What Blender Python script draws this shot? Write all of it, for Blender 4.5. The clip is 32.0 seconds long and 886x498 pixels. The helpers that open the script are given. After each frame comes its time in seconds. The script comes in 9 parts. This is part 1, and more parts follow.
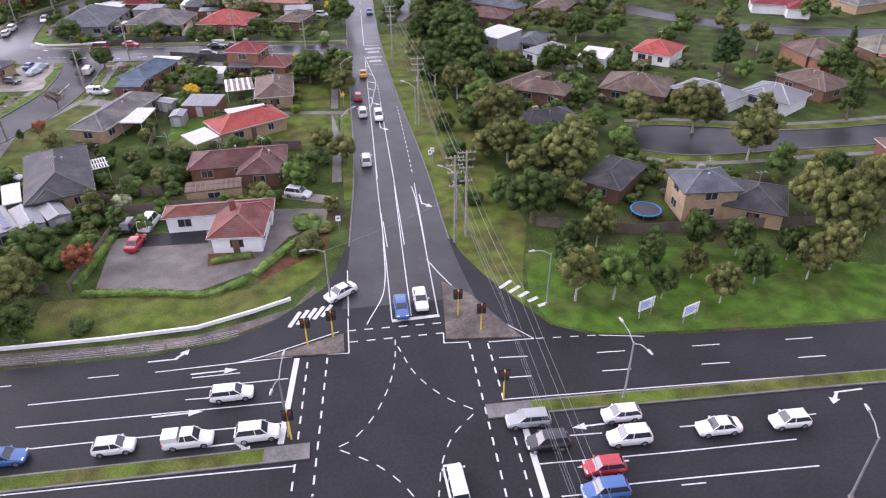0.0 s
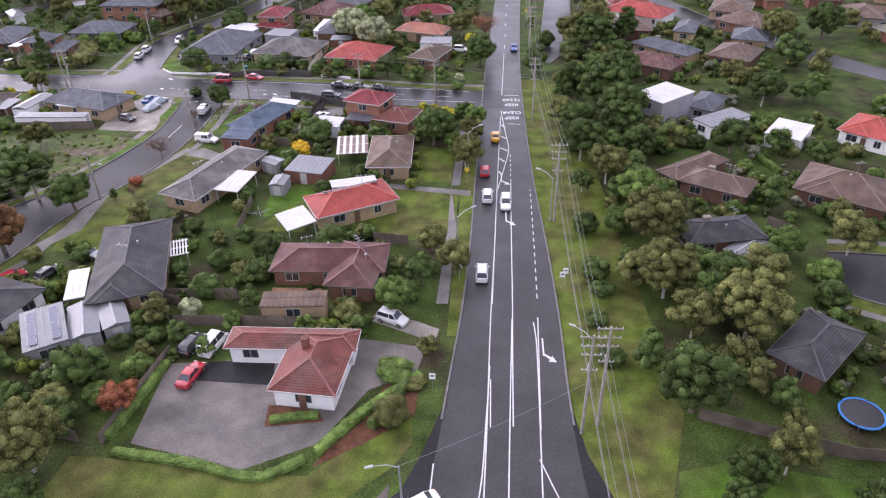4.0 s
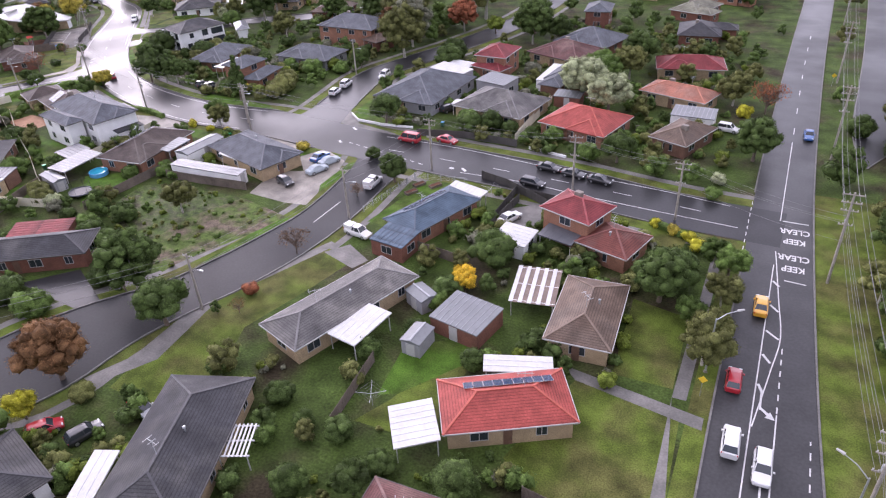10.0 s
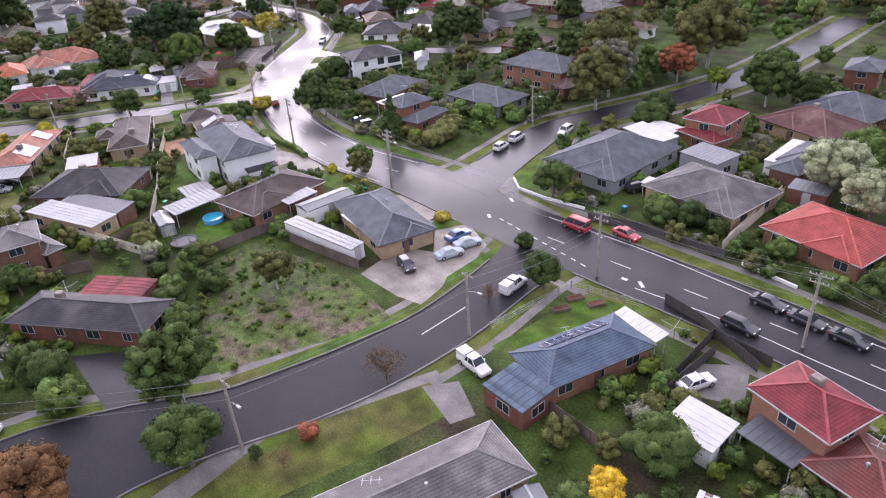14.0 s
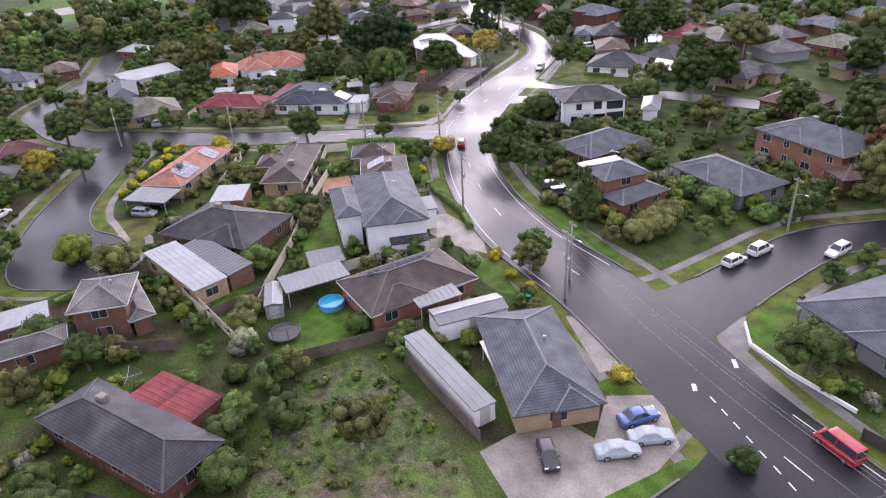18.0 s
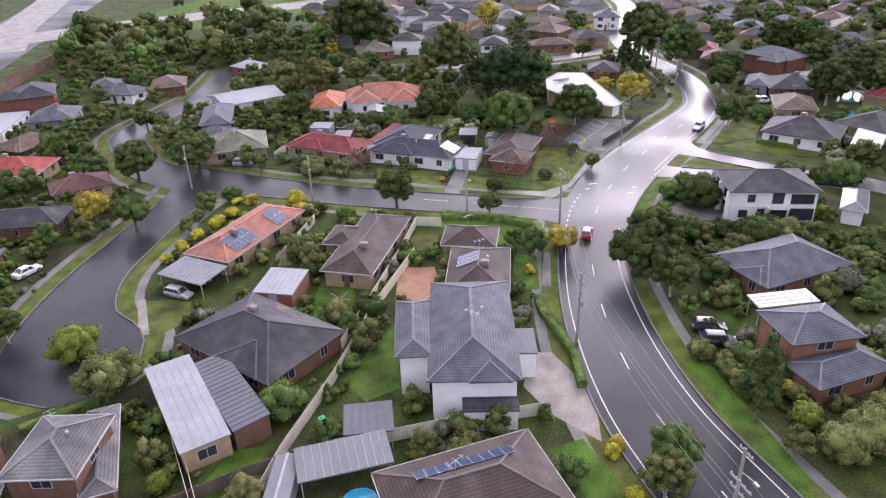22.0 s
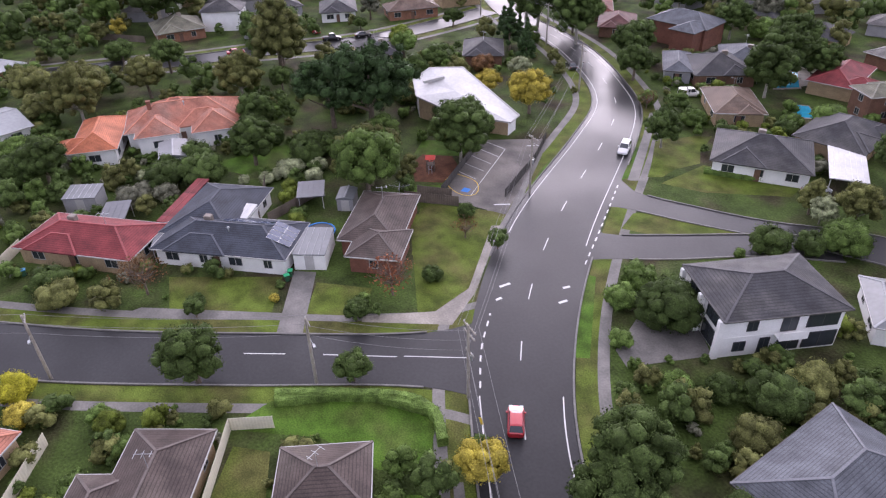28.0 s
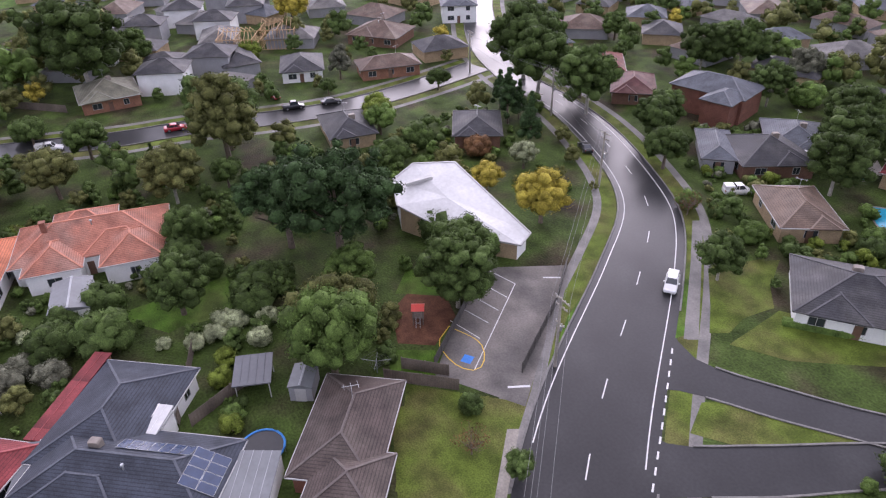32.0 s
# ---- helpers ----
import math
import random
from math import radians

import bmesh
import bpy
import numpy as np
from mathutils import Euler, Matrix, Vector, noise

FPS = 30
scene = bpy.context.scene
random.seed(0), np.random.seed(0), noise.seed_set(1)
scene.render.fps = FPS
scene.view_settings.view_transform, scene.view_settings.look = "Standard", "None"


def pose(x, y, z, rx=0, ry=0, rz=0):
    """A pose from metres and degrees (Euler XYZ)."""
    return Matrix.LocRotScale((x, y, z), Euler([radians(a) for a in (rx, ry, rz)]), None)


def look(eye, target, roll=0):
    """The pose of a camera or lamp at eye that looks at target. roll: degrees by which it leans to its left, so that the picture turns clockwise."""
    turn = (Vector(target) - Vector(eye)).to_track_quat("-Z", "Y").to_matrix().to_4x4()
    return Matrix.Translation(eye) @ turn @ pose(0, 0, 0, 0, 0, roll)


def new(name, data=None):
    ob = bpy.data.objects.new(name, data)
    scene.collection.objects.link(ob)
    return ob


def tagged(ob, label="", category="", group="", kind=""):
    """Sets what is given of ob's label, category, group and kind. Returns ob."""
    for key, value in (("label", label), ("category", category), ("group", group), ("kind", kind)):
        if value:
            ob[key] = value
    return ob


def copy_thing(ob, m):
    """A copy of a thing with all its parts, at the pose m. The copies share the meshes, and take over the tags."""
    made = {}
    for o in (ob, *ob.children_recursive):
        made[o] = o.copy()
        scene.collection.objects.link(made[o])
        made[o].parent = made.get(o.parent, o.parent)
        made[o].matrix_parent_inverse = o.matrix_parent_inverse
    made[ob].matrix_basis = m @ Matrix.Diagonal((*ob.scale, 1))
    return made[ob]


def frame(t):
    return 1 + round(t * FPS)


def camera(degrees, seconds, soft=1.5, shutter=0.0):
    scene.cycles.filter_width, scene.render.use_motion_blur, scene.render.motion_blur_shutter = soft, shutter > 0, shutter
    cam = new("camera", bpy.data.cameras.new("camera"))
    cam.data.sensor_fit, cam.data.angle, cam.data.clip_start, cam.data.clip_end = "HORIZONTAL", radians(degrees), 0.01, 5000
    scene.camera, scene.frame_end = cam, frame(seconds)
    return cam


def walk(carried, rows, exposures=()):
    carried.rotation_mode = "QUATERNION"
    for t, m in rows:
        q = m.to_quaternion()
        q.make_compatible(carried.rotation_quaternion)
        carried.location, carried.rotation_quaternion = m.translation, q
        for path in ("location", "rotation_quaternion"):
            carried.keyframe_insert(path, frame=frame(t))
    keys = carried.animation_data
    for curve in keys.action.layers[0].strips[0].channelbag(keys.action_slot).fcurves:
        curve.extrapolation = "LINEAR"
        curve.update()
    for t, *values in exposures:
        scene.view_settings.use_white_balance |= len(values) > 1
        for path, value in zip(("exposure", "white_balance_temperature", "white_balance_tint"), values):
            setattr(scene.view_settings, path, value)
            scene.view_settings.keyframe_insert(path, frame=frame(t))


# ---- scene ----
cam = camera(66.1, 32.0, 1.2)
PATH = [
    (0, (-0.772, -31.016, 51.118), (-0.525, -29.352, 50.035), -0.6),
    (0.5, (0.032, -27.339, 50.516), (0.273, -25.672, 49.438), -0.7),
    (1, (-0.366, -24.069, 50.962), (-0.325, -22.384, 49.885), -0.3),
    (1.5, (0.401, -20.375, 50.974), (0.296, -18.695, 49.894), -0.7),
    (2, (0.946, -16.936, 51.186), (0.826, -15.26, 50.102), -0.8),
    (2.5, (1.369, -13.207, 51.86), (1.251, -11.532, 50.774), -0.9),
    (4.5, (2.775, 2.859, 56.3), (2.643, 4.526, 55.202), -1.7),
    (5, (2.342, 6.208, 56.502), (2.148, 7.87, 55.408), -1.5),
    (5.5, (2.776, 10.279, 55.831), (2.266, 11.883, 54.751), -2.4),
    (6, (2.914, 14.324, 55.491), (2.292, 15.891, 54.416), -2.8),
    (6.5, (2.43, 18.251, 55.391), (1.819, 19.822, 54.314), -2.7),
    (7, (1.983, 21.936, 55.985), (1.698, 23.582, 54.884), -2.1),
    (7.5, (1.53, 25.528, 56.253), (1.431, 27.188, 55.142), -1.8),
    (8, (1.03, 29.364, 56.307), (0.944, 31.023, 55.194), -1.8),
    (8.5, (0.304, 33.32, 55.931), (0.185, 34.979, 54.82), -1.9),
    (9, (-0.578, 37.532, 55.049), (-1.022, 39.147, 53.957), -2.5),
    (9.5, (-1.136, 41.735, 54.274), (-1.789, 43.289, 53.198), -3.0),
    (10, (-1.71, 46.035, 54.303), (-2.456, 47.546, 53.226), -3.3),
    (10.5, (-2.429, 50.007, 54.208), (-3.182, 51.514, 53.13), -3.4),
    (11, (-3.342, 54.135, 54.13), (-4.22, 55.578, 53.059), -3.8),
    (11.5, (-5.286, 57.846, 53.093), (-6.254, 59.243, 52.039), -3.9),
    (12, (-6.559, 62.05, 52.334), (-7.609, 63.397, 51.293), -4.2),
    (12.5, (-8.012, 65.987, 52.345), (-9.115, 67.294, 51.308), -4.4),
    (13, (-10.166, 69.426, 51.448), (-11.304, 70.715, 50.426), -4.1),
    (13.5, (-11.794, 72.994, 50.816), (-12.973, 74.256, 49.807), -4.1),
    (14, (-13.56, 76.528, 49.811), (-14.767, 77.776, 48.818), -3.9),
    (14.5, (-16.057, 79.596, 49.952), (-17.26, 80.846, 48.956), -3.6),
    (15, (-18.46, 82.896, 49.25), (-19.726, 84.094, 48.268), -3.3),
    (15.5, (-20.446, 86.681, 49.462), (-21.877, 87.687, 48.493), -3.6),
    (17.5, (-32.799, 101.141, 48.715), (-34.383, 101.909, 47.765), -3.5),
    (18, (-36.343, 103.504, 48.649), (-37.923, 104.28, 47.699), -3.3),
    (18.5, (-39.604, 106.044, 48.533), (-41.186, 106.822, 47.588), -3.2),
    (19, (-43.303, 108.332, 48.464), (-44.964, 108.944, 47.534), -2.7),
    (19.5, (-47.471, 110.726, 48.017), (-49.19, 111.18, 47.102), -2.2),
    (20, (-51.023, 112.678, 48.061), (-52.75, 113.11, 47.149), -2.0),
    (20.5, (-54.687, 114.678, 48.123), (-56.413, 115.112, 47.212), -1.9),
    (21, (-58.354, 116.608, 48.117), (-60.082, 117.041, 47.208), -1.9),
    (21.5, (-62.237, 118.251, 48.531), (-63.963, 118.687, 47.619), -1.7),
    (22, (-66.371, 120.165, 48.862), (-68.091, 120.62, 47.949), -2.0),
    (22.5, (-70.498, 121.848, 49.252), (-72.215, 122.317, 48.34), -2.0),
    (23, (-74.825, 123.448, 49.649), (-76.542, 123.92, 48.738), -2.0),
    (23.5, (-79.039, 125.076, 50.23), (-80.721, 125.651, 49.312), -2.2),
    (24, (-83.755, 126.778, 50.747), (-85.369, 127.506, 49.817), -2.3),
    (24.5, (-88.355, 128.278, 51.457), (-89.953, 129.046, 50.532), -2.0),
    (26.5, (-104.67, 135.789, 51.389), (-106.169, 136.49, 50.266), -2.0),
    (27, (-108.897, 137.567, 51.647), (-110.386, 138.29, 50.524), -1.9),
    (27.5, (-113.05, 139.32, 51.824), (-114.533, 140.062, 50.705), -1.9),
    (28, (-117.195, 141.016, 52.061), (-118.677, 141.762, 50.944), -1.7),
    (28.5, (-121.204, 142.61, 52.165), (-122.687, 143.36, 51.053), -1.5),
    (29, (-125.275, 144.508, 52.329), (-126.762, 145.259, 51.221), -1.4),
    (29.5, (-129.227, 146.483, 52.231), (-130.72, 147.233, 51.132), -1.3),
    (30, (-133.15, 148.228, 52.555), (-134.643, 148.979, 51.456), -1.2),
    (30.5, (-137.162, 150.358, 52.864), (-138.655, 151.109, 51.765), -1.2),
    (31, (-140.963, 152.59, 53.186), (-142.438, 153.373, 52.086), -1.5),
    (31.5, (-145.03, 154.254, 53.119), (-146.498, 155.06, 52.025), -1.4),
    (32, (-148.972, 156.127, 53.48), (-150.439, 156.934, 52.387), -1.4),
]
walk(cam, [(t, look(eye, target, roll)) for t, eye, target, roll in PATH], [(0, 1.1, 6000, 31), (24.5, 1.1, 6000, 31), (27.5, 1.02, 6000, 31), (32, 1.02, 6000, 31)])

# ---------------- light ----------------
world = bpy.data.worlds.new("overcast_sky")
scene.world = world
world.use_nodes = True
wn, wl = world.node_tree.nodes, world.node_tree.links
wn.clear()
sky = wn.new("ShaderNodeTexSky")
sky.sky_type = "NISHITA"
sky.sun_disc = False
sky.sun_elevation = radians(25)
sky.sun_rotation = radians(-55)
sky.air_density, sky.dust_density, sky.ozone_density = 1.0, 1.7, 1.0
grey = wn.new("ShaderNodeHueSaturation")
grey.inputs["Saturation"].default_value = 0.3
bgn = wn.new("ShaderNodeBackground")
bgn.inputs["Strength"].default_value = 0.13
won = wn.new("ShaderNodeOutputWorld")
wl.new(sky.outputs[0], grey.inputs["Color"])
wl.new(grey.outputs[0], bgn.inputs["Color"])
wl.new(bgn.outputs[0], won.inputs["Surface"])
sun_data = bpy.data.lights.new("sun", "SUN")
sun_data.energy, sun_data.angle, sun_data.color = 1.2, radians(150), (1.0, 0.97, 0.93)
sun = new("sun", sun_data)
sun.matrix_world = look((-33, 23, 80), (0, 0, 0))

# ---------------- materials ----------------
MATS = {}


def mat(name, colour, rough=0.7, metal=0.0, var=0.25, scale=2.0, fine=20.0, bump=0.2, spec=0.5, island=0.0, obrand=0.0,
        second=None, blotch=0.0, course=0.0, coat=0.0, wet=0.0, relief=0.03):
    """A procedural surface: base colour varied at two scales, optional second colour in blotches, tile courses and wet patches."""
    if name in MATS:
        return MATS[name]
    m = bpy.data.materials.new(name)
    MATS[name] = m
    m.use_nodes = True
    n, l = m.node_tree.nodes, m.node_tree.links
    b = n["Principled BSDF"]
    b.inputs["Roughness"].default_value, b.inputs["Metallic"].default_value = rough, metal
    b.inputs["Specular IOR Level"].default_value = spec
    if coat:
        b.inputs["Coat Weight"].default_value, b.inputs["Coat Roughness"].default_value = coat, 0.08
    geo = n.new("ShaderNodeNewGeometry")
    pos = geo.outputs["Position"]

    def noise_tex(sc, detail=4.0):
        t = n.new("ShaderNodeTexNoise")
        t.inputs["Scale"].default_value, t.inputs["Detail"].default_value = sc, detail
        l.new(pos, t.inputs["Vector"])
        return t.outputs["Fac"]

    def mapped(f, lo, hi, a=0.3, c=0.7):
        t = n.new("ShaderNodeMapRange")
        t.inputs["From Min"].default_value, t.inputs["From Max"].default_value = a, c
        t.inputs["To Min"].default_value, t.inputs["To Max"].default_value = lo, hi
        l.new(f, t.inputs["Value"])
        return t.outputs[0]

    def times(a, c):
        t = n.new("ShaderNodeMath")
        t.operation = "MULTIPLY"
        l.new(a, t.inputs[0])
        l.new(c, t.inputs[1])
        return t.outputs[0]

    big, small = noise_tex(scale), noise_tex(fine, 2.0)
    value = times(mapped(big, 1 - var, 1 + var), mapped(small, 1 - var * 0.7, 1 + var * 0.7))
    if island:
        value = times(value, mapped(geo.outputs["Random Per Island"], 1 - island, 1 + island, 0, 1))
    if obrand:
        oi = n.new("ShaderNodeObjectInfo")
        value = times(value, mapped(oi.outputs["Random"], 1 - obrand, 1 + obrand, 0, 1))
    height = small
    if course:
        sep = n.new("ShaderNodeSeparateXYZ")
        l.new(pos, sep.inputs[0])
        sc = n.new("ShaderNodeMath")
        sc.operation = "MULTIPLY"
        sc.inputs[1].default_value = 1 / course
        l.new(sep.outputs["Z"], sc.inputs[0])
        fr = n.new("ShaderNodeMath")
        fr.operation = "FRACT"
        l.new(sc.outputs[0], fr.inputs[0])
        height = fr.outputs[0]
        value = times(value, mapped(fr.outputs[0], 0.5, 1.08, 0.0, 0.35))
    mix = n.new("ShaderNodeMix")
    mix.data_type = "RGBA"
    mix.inputs["A"].default_value = (*colour, 1)
    mix.inputs["B"].default_value = (*(second or colour), 1)
    if second:
        l.new(mapped(noise_tex(scale * 0.37 + 0.02, 6.0), 0, 1, 0.5 - blotch * 0.5 + 0.05, 0.62 - blotch * 0.5 + 0.12), mix.inputs["Factor"])
    else:
        mix.inputs["Factor"].default_value = 0
    tint = n.new("ShaderNodeMix")
    tint.data_type, tint.blend_type = "RGBA", "MULTIPLY"
    tint.inputs["Factor"].default_value = 1
    comb = n.new("ShaderNodeCombineColor")
    for k in range(3):
        l.new(value, comb.inputs[k])
    l.new(mix.outputs["Result"], tint.inputs["A"])
    l.new(comb.outputs[0], tint.inputs["B"])
    l.new(tint.outputs["Result"], b.inputs["Base Color"])
    if wet:
        l.new(mapped(noise_tex(0.05, 6.0), rough, wet, 0.38, 0.62), b.inputs["Roughness"])
    bp = n.new("ShaderNodeBump")
    bp.inputs["Strength"].default_value, bp.inputs["Distance"].default_value = bump, relief
    l.new(height, bp.inputs["Height"])
    l.new(bp.outputs[0], b.inputs["Normal"])
    return m


ASPHALT = mat("asphalt_wet", (0.028, 0.0285, 0.030), 0.5, var=0.2, scale=0.12, fine=3.0, bump=0.03, wet=0.34, second=(0.028, 0.028, 0.029), blotch=0.1, spec=0.1)
ASPHALT_OLD = mat("asphalt_old_wet", (0.027, 0.027, 0.0285), 0.44, var=0.2, scale=0.15, fine=3.0, bump=0.03, wet=0.28, second=(0.035, 0.035, 0.036), blotch=0.1, spec=0.2)
ASPHALT_MAIN = mat("asphalt_main_damp", (0.042, 0.042, 0.043), 0.46, var=0.22, scale=0.2, fine=3.0, bump=0.03, wet=0.34, second=(0.052, 0.052, 0.052), blotch=0.12, spec=0.3)
CONCRETE = mat("concrete_damp", (0.27, 0.245, 0.205), 0.6, var=0.25, scale=0.4, fine=4.0, bump=0.1, second=(0.19, 0.172, 0.145), blotch=0.25)
LOT = mat("worn_car_park", (0.185, 0.168, 0.150), 0.75, var=0.22, scale=0.3, fine=4.0, bump=0.15, second=(0.105, 0.098, 0.09), blotch=0.25, spec=0.3)
STAINED = mat("stained_island", (0.14, 0.118, 0.096), 0.8, var=0.35, scale=0.6, fine=3.0, bump=0.2, second=(0.085, 0.072, 0.06), blotch=0.35)
FOOTPATH = mat("footpath_damp", (0.185, 0.175, 0.16), 0.7, var=0.2, scale=0.5, fine=4.0, bump=0.1, second=(0.13, 0.125, 0.115), blotch=0.3)
KERB = mat("kerb_concrete", (0.15, 0.145, 0.135), 0.7, var=0.25, scale=0.6, fine=4.0)
GRASS = mat("grass", (0.090, 0.126, 0.020), 0.8, var=0.45, scale=0.35, fine=6.0, bump=0.8, second=(0.098, 0.100, 0.030), blotch=0.25, spec=0.1, relief=0.06)
LAWN = mat("lawn_green", (0.066, 0.134, 0.016), 0.8, var=0.42, scale=0.4, fine=6.0, bump=0.8, second=(0.078, 0.112, 0.024), blotch=0.2, spec=0.1, relief=0.06)
YARD = mat("yard_earth_grass", (0.052, 0.082, 0.018), 0.8, var=0.5, scale=0.25, fine=3.4, bump=1.0, second=(0.054, 0.044, 0.026), blotch=0.15, spec=0.1, relief=0.15)
DIRT = mat("bare_earth", (0.15, 0.118, 0.088), 0.95, var=0.5, scale=0.7, fine=4.0, bump=1.0, second=(0.085, 0.125, 0.032), blotch=0.34, spec=0.15, relief=0.12)
WEEDS = mat("rough_weeds", (0.068, 0.108, 0.022), 0.7, var=0.55, scale=0.9, fine=4.0, bump=1.0, second=(0.10, 0.095, 0.055), blotch=0.2, spec=0.15, relief=0.2)
MULCH = mat("mulch", (0.12, 0.055, 0.032), 0.95, var=0.35, scale=0.8, fine=6.0, bump=0.6, spec=0.2)
LINE = mat("road_paint", (0.58, 0.58, 0.57), 0.6, var=0.12, scale=1.5, fine=12.0, bump=0.02)
LINE_Y = mat("yellow_paint", (0.75, 0.50, 0.05), 0.6, var=0.12, scale=1.5, fine=12.0, bump=0.02)
LINE_B = mat("blue_paint", (0.05, 0.22, 0.62), 0.6, var=0.12, scale=1.5, fine=12.0, bump=0.02)
WHITE = mat("white_paint", (0.86, 0.86, 0.84), 0.6, var=0.06, scale=0.6, fine=6.0, bump=0.05)
CREAM = mat("cream_render", (0.66, 0.60, 0.46), 0.75, var=0.1, scale=0.6, fine=6.0, bump=0.08)
METAL_W = mat("white_steel_roof", (0.56, 0.56, 0.55), 0.42, var=0.1, scale=0.3, fine=2.0, bump=0.05)
METAL_G = mat("grey_steel_roof", (0.165, 0.175, 0.18), 0.38, var=0.12, scale=0.3, fine=2.0, bump=0.05)
METAL_D = mat("dark_steel_roof", (0.10, 0.105, 0.115), 0.38, var=0.12, scale=0.3, fine=2.0, bump=0.05)
GALV = mat("galvanised_steel", (0.42, 0.44, 0.45), 0.4, 0.6, var=0.12, scale=1.0, fine=6.0, bump=0.03)
TRIM = mat("fascia_white", (0.46, 0.455, 0.44), 0.6, var=0.08, scale=1.0, fine=8.0, bump=0.03)
TRIM_D = mat("fascia_dark", (0.08, 0.075, 0.07), 0.55, var=0.1, scale=1.0, fine=8.0, bump=0.03)
FENCE = mat("timber_fence", (0.155, 0.125, 0.10), 0.85, var=0.3, scale=0.5, fine=8.0, bump=0.4)
FENCE_C = mat("cream_steel_fence", (0.70, 0.66, 0.52), 0.6, var=0.1, scale=0.4, fine=5.0, bump=0.1)
POLE = mat("pole_timber", (0.30, 0.275, 0.235), 0.85, var=0.25, scale=1.0, fine=8.0, bump=0.3)
WIRE = mat("wire", (0.20, 0.20, 0.20), 0.5, var=0.05, scale=1.0, fine=8.0)
BARK = mat("bark", (0.16, 0.125, 0.095), 0.9, var=0.3, scale=2.0, fine=12.0, bump=0.6)
BARK_W = mat("bark_pale", (0.40, 0.37, 0.32), 0.85, var=0.25, scale=2.0, fine=12.0, bump=0.4)
GLASS_D = mat("window_glass", (0.035, 0.042, 0.05), 0.06, var=0.1, scale=0.5, fine=3.0, bump=0.0, spec=0.8)
SOLAR = mat("solar_cell", (0.025, 0.045, 0.10), 0.2, var=0.15, scale=1.0, fine=8.0, bump=0.0, spec=0.7)
RUBBER = mat("rubber", (0.02, 0.02, 0.02), 0.8, var=0.15, scale=3.0, fine=20.0)
CHROME = mat("wheel_alloy", (0.45, 0.45, 0.46), 0.35, 0.8, var=0.05, scale=3.0, fine=20.0, bump=0.0)
LAMP_R = mat("tail_lamp", (0.45, 0.02, 0.02), 0.2, var=0.05, scale=3.0, fine=20.0, bump=0.0)
LAMP_W = mat("head_lamp", (0.75, 0.77, 0.78), 0.12, var=0.05, scale=3.0, fine=20.0, bump=0.0)
BLACK = mat("black_plastic", (0.025, 0.025, 0.027), 0.5, var=0.1, scale=2.0, fine=10.0)
POOL = mat("pool_water", (0.03, 0.33, 0.48), 0.08, var=0.15, scale=0.6, fine=3.0, bump=0.1)
BRICKS = {
    "red": mat("brick_red", (0.205, 0.085, 0.056), 0.85, var=0.18, scale=0.8, fine=9.0, bump=0.2, course=0.086),
    "brown": mat("brick_brown", (0.19, 0.10, 0.065), 0.85, var=0.18, scale=0.8, fine=9.0, bump=0.2, course=0.086),
    "cream": mat("brick_cream", (0.42, 0.31, 0.185), 0.85, var=0.14, scale=0.8, fine=9.0, bump=0.2, course=0.086),
    "white": WHITE, "render": CREAM,
    "grey": mat("render_grey", (0.30, 0.30, 0.31), 0.75, var=0.1, scale=0.6, fine=6.0, bump=0.08),
    "orange": mat("brick_orange", (0.29, 0.140, 0.085), 0.85, var=0.18, scale=0.8, fine=9.0, bump=0.2, course=0.086),
    "wood": mat("new_timber_frame", (0.55, 0.37, 0.20), 0.8, var=0.15, scale=1.0, fine=6.0),
}


def tile(name, c, lichen=None):
    return mat(name, tuple(0.92 * v for v in c), 0.65, spec=0.25, var=0.3, scale=0.5, fine=7.0, bump=0.8, course=0.13, second=lichen, blotch=0.16)


ROOFS = {
    "red": tile("tile_red", (0.37, 0.078, 0.062)),
    "crimson": tile("tile_crimson", (0.21, 0.040, 0.042)),
    "terracotta": tile("tile_terracotta", (0.40, 0.165, 0.11), (0.33, 0.18, 0.135)),
    "oldred": tile("tile_old_red", (0.185, 0.060, 0.046), (0.165, 0.092, 0.075)),
    "maroon": tile("tile_maroon", (0.115, 0.048, 0.044), (0.16, 0.095, 0.08)),
    "brown": tile("tile_brown", (0.135, 0.092, 0.07), (0.17, 0.13, 0.10)),
    "tan": tile("tile_tan", (0.150, 0.104, 0.076), (0.128, 0.096, 0.074)),
    "dark": tile("tile_charcoal", (0.052, 0.052, 0.056), (0.085, 0.083, 0.08)),
    "grey": tile("tile_grey", (0.125, 0.12, 0.115), (0.19, 0.18, 0.165)),
    "blue": tile("tile_blue_grey", (0.088, 0.128, 0.172)),
    "slate": tile("tile_slate", (0.108, 0.117, 0.132)),
    "ink": tile("tile_ink_blue", (0.055, 0.063, 0.080)),
    "umber": tile("tile_umber", (0.082, 0.062, 0.054), (0.105, 0.085, 0.072)),
    "orange": tile("tile_bright_orange", (0.47, 0.155, 0.075)),
    "pale": mat("pale_steel_roof", (0.30, 0.315, 0.32), 0.42, var=0.12, scale=0.3, fine=2.0, bump=0.05),
    "olive": tile("tile_olive_grey", (0.17, 0.165, 0.12), (0.22, 0.22, 0.16)),
    "white": METAL_W, "steel": METAL_G, "black": METAL_D,
}
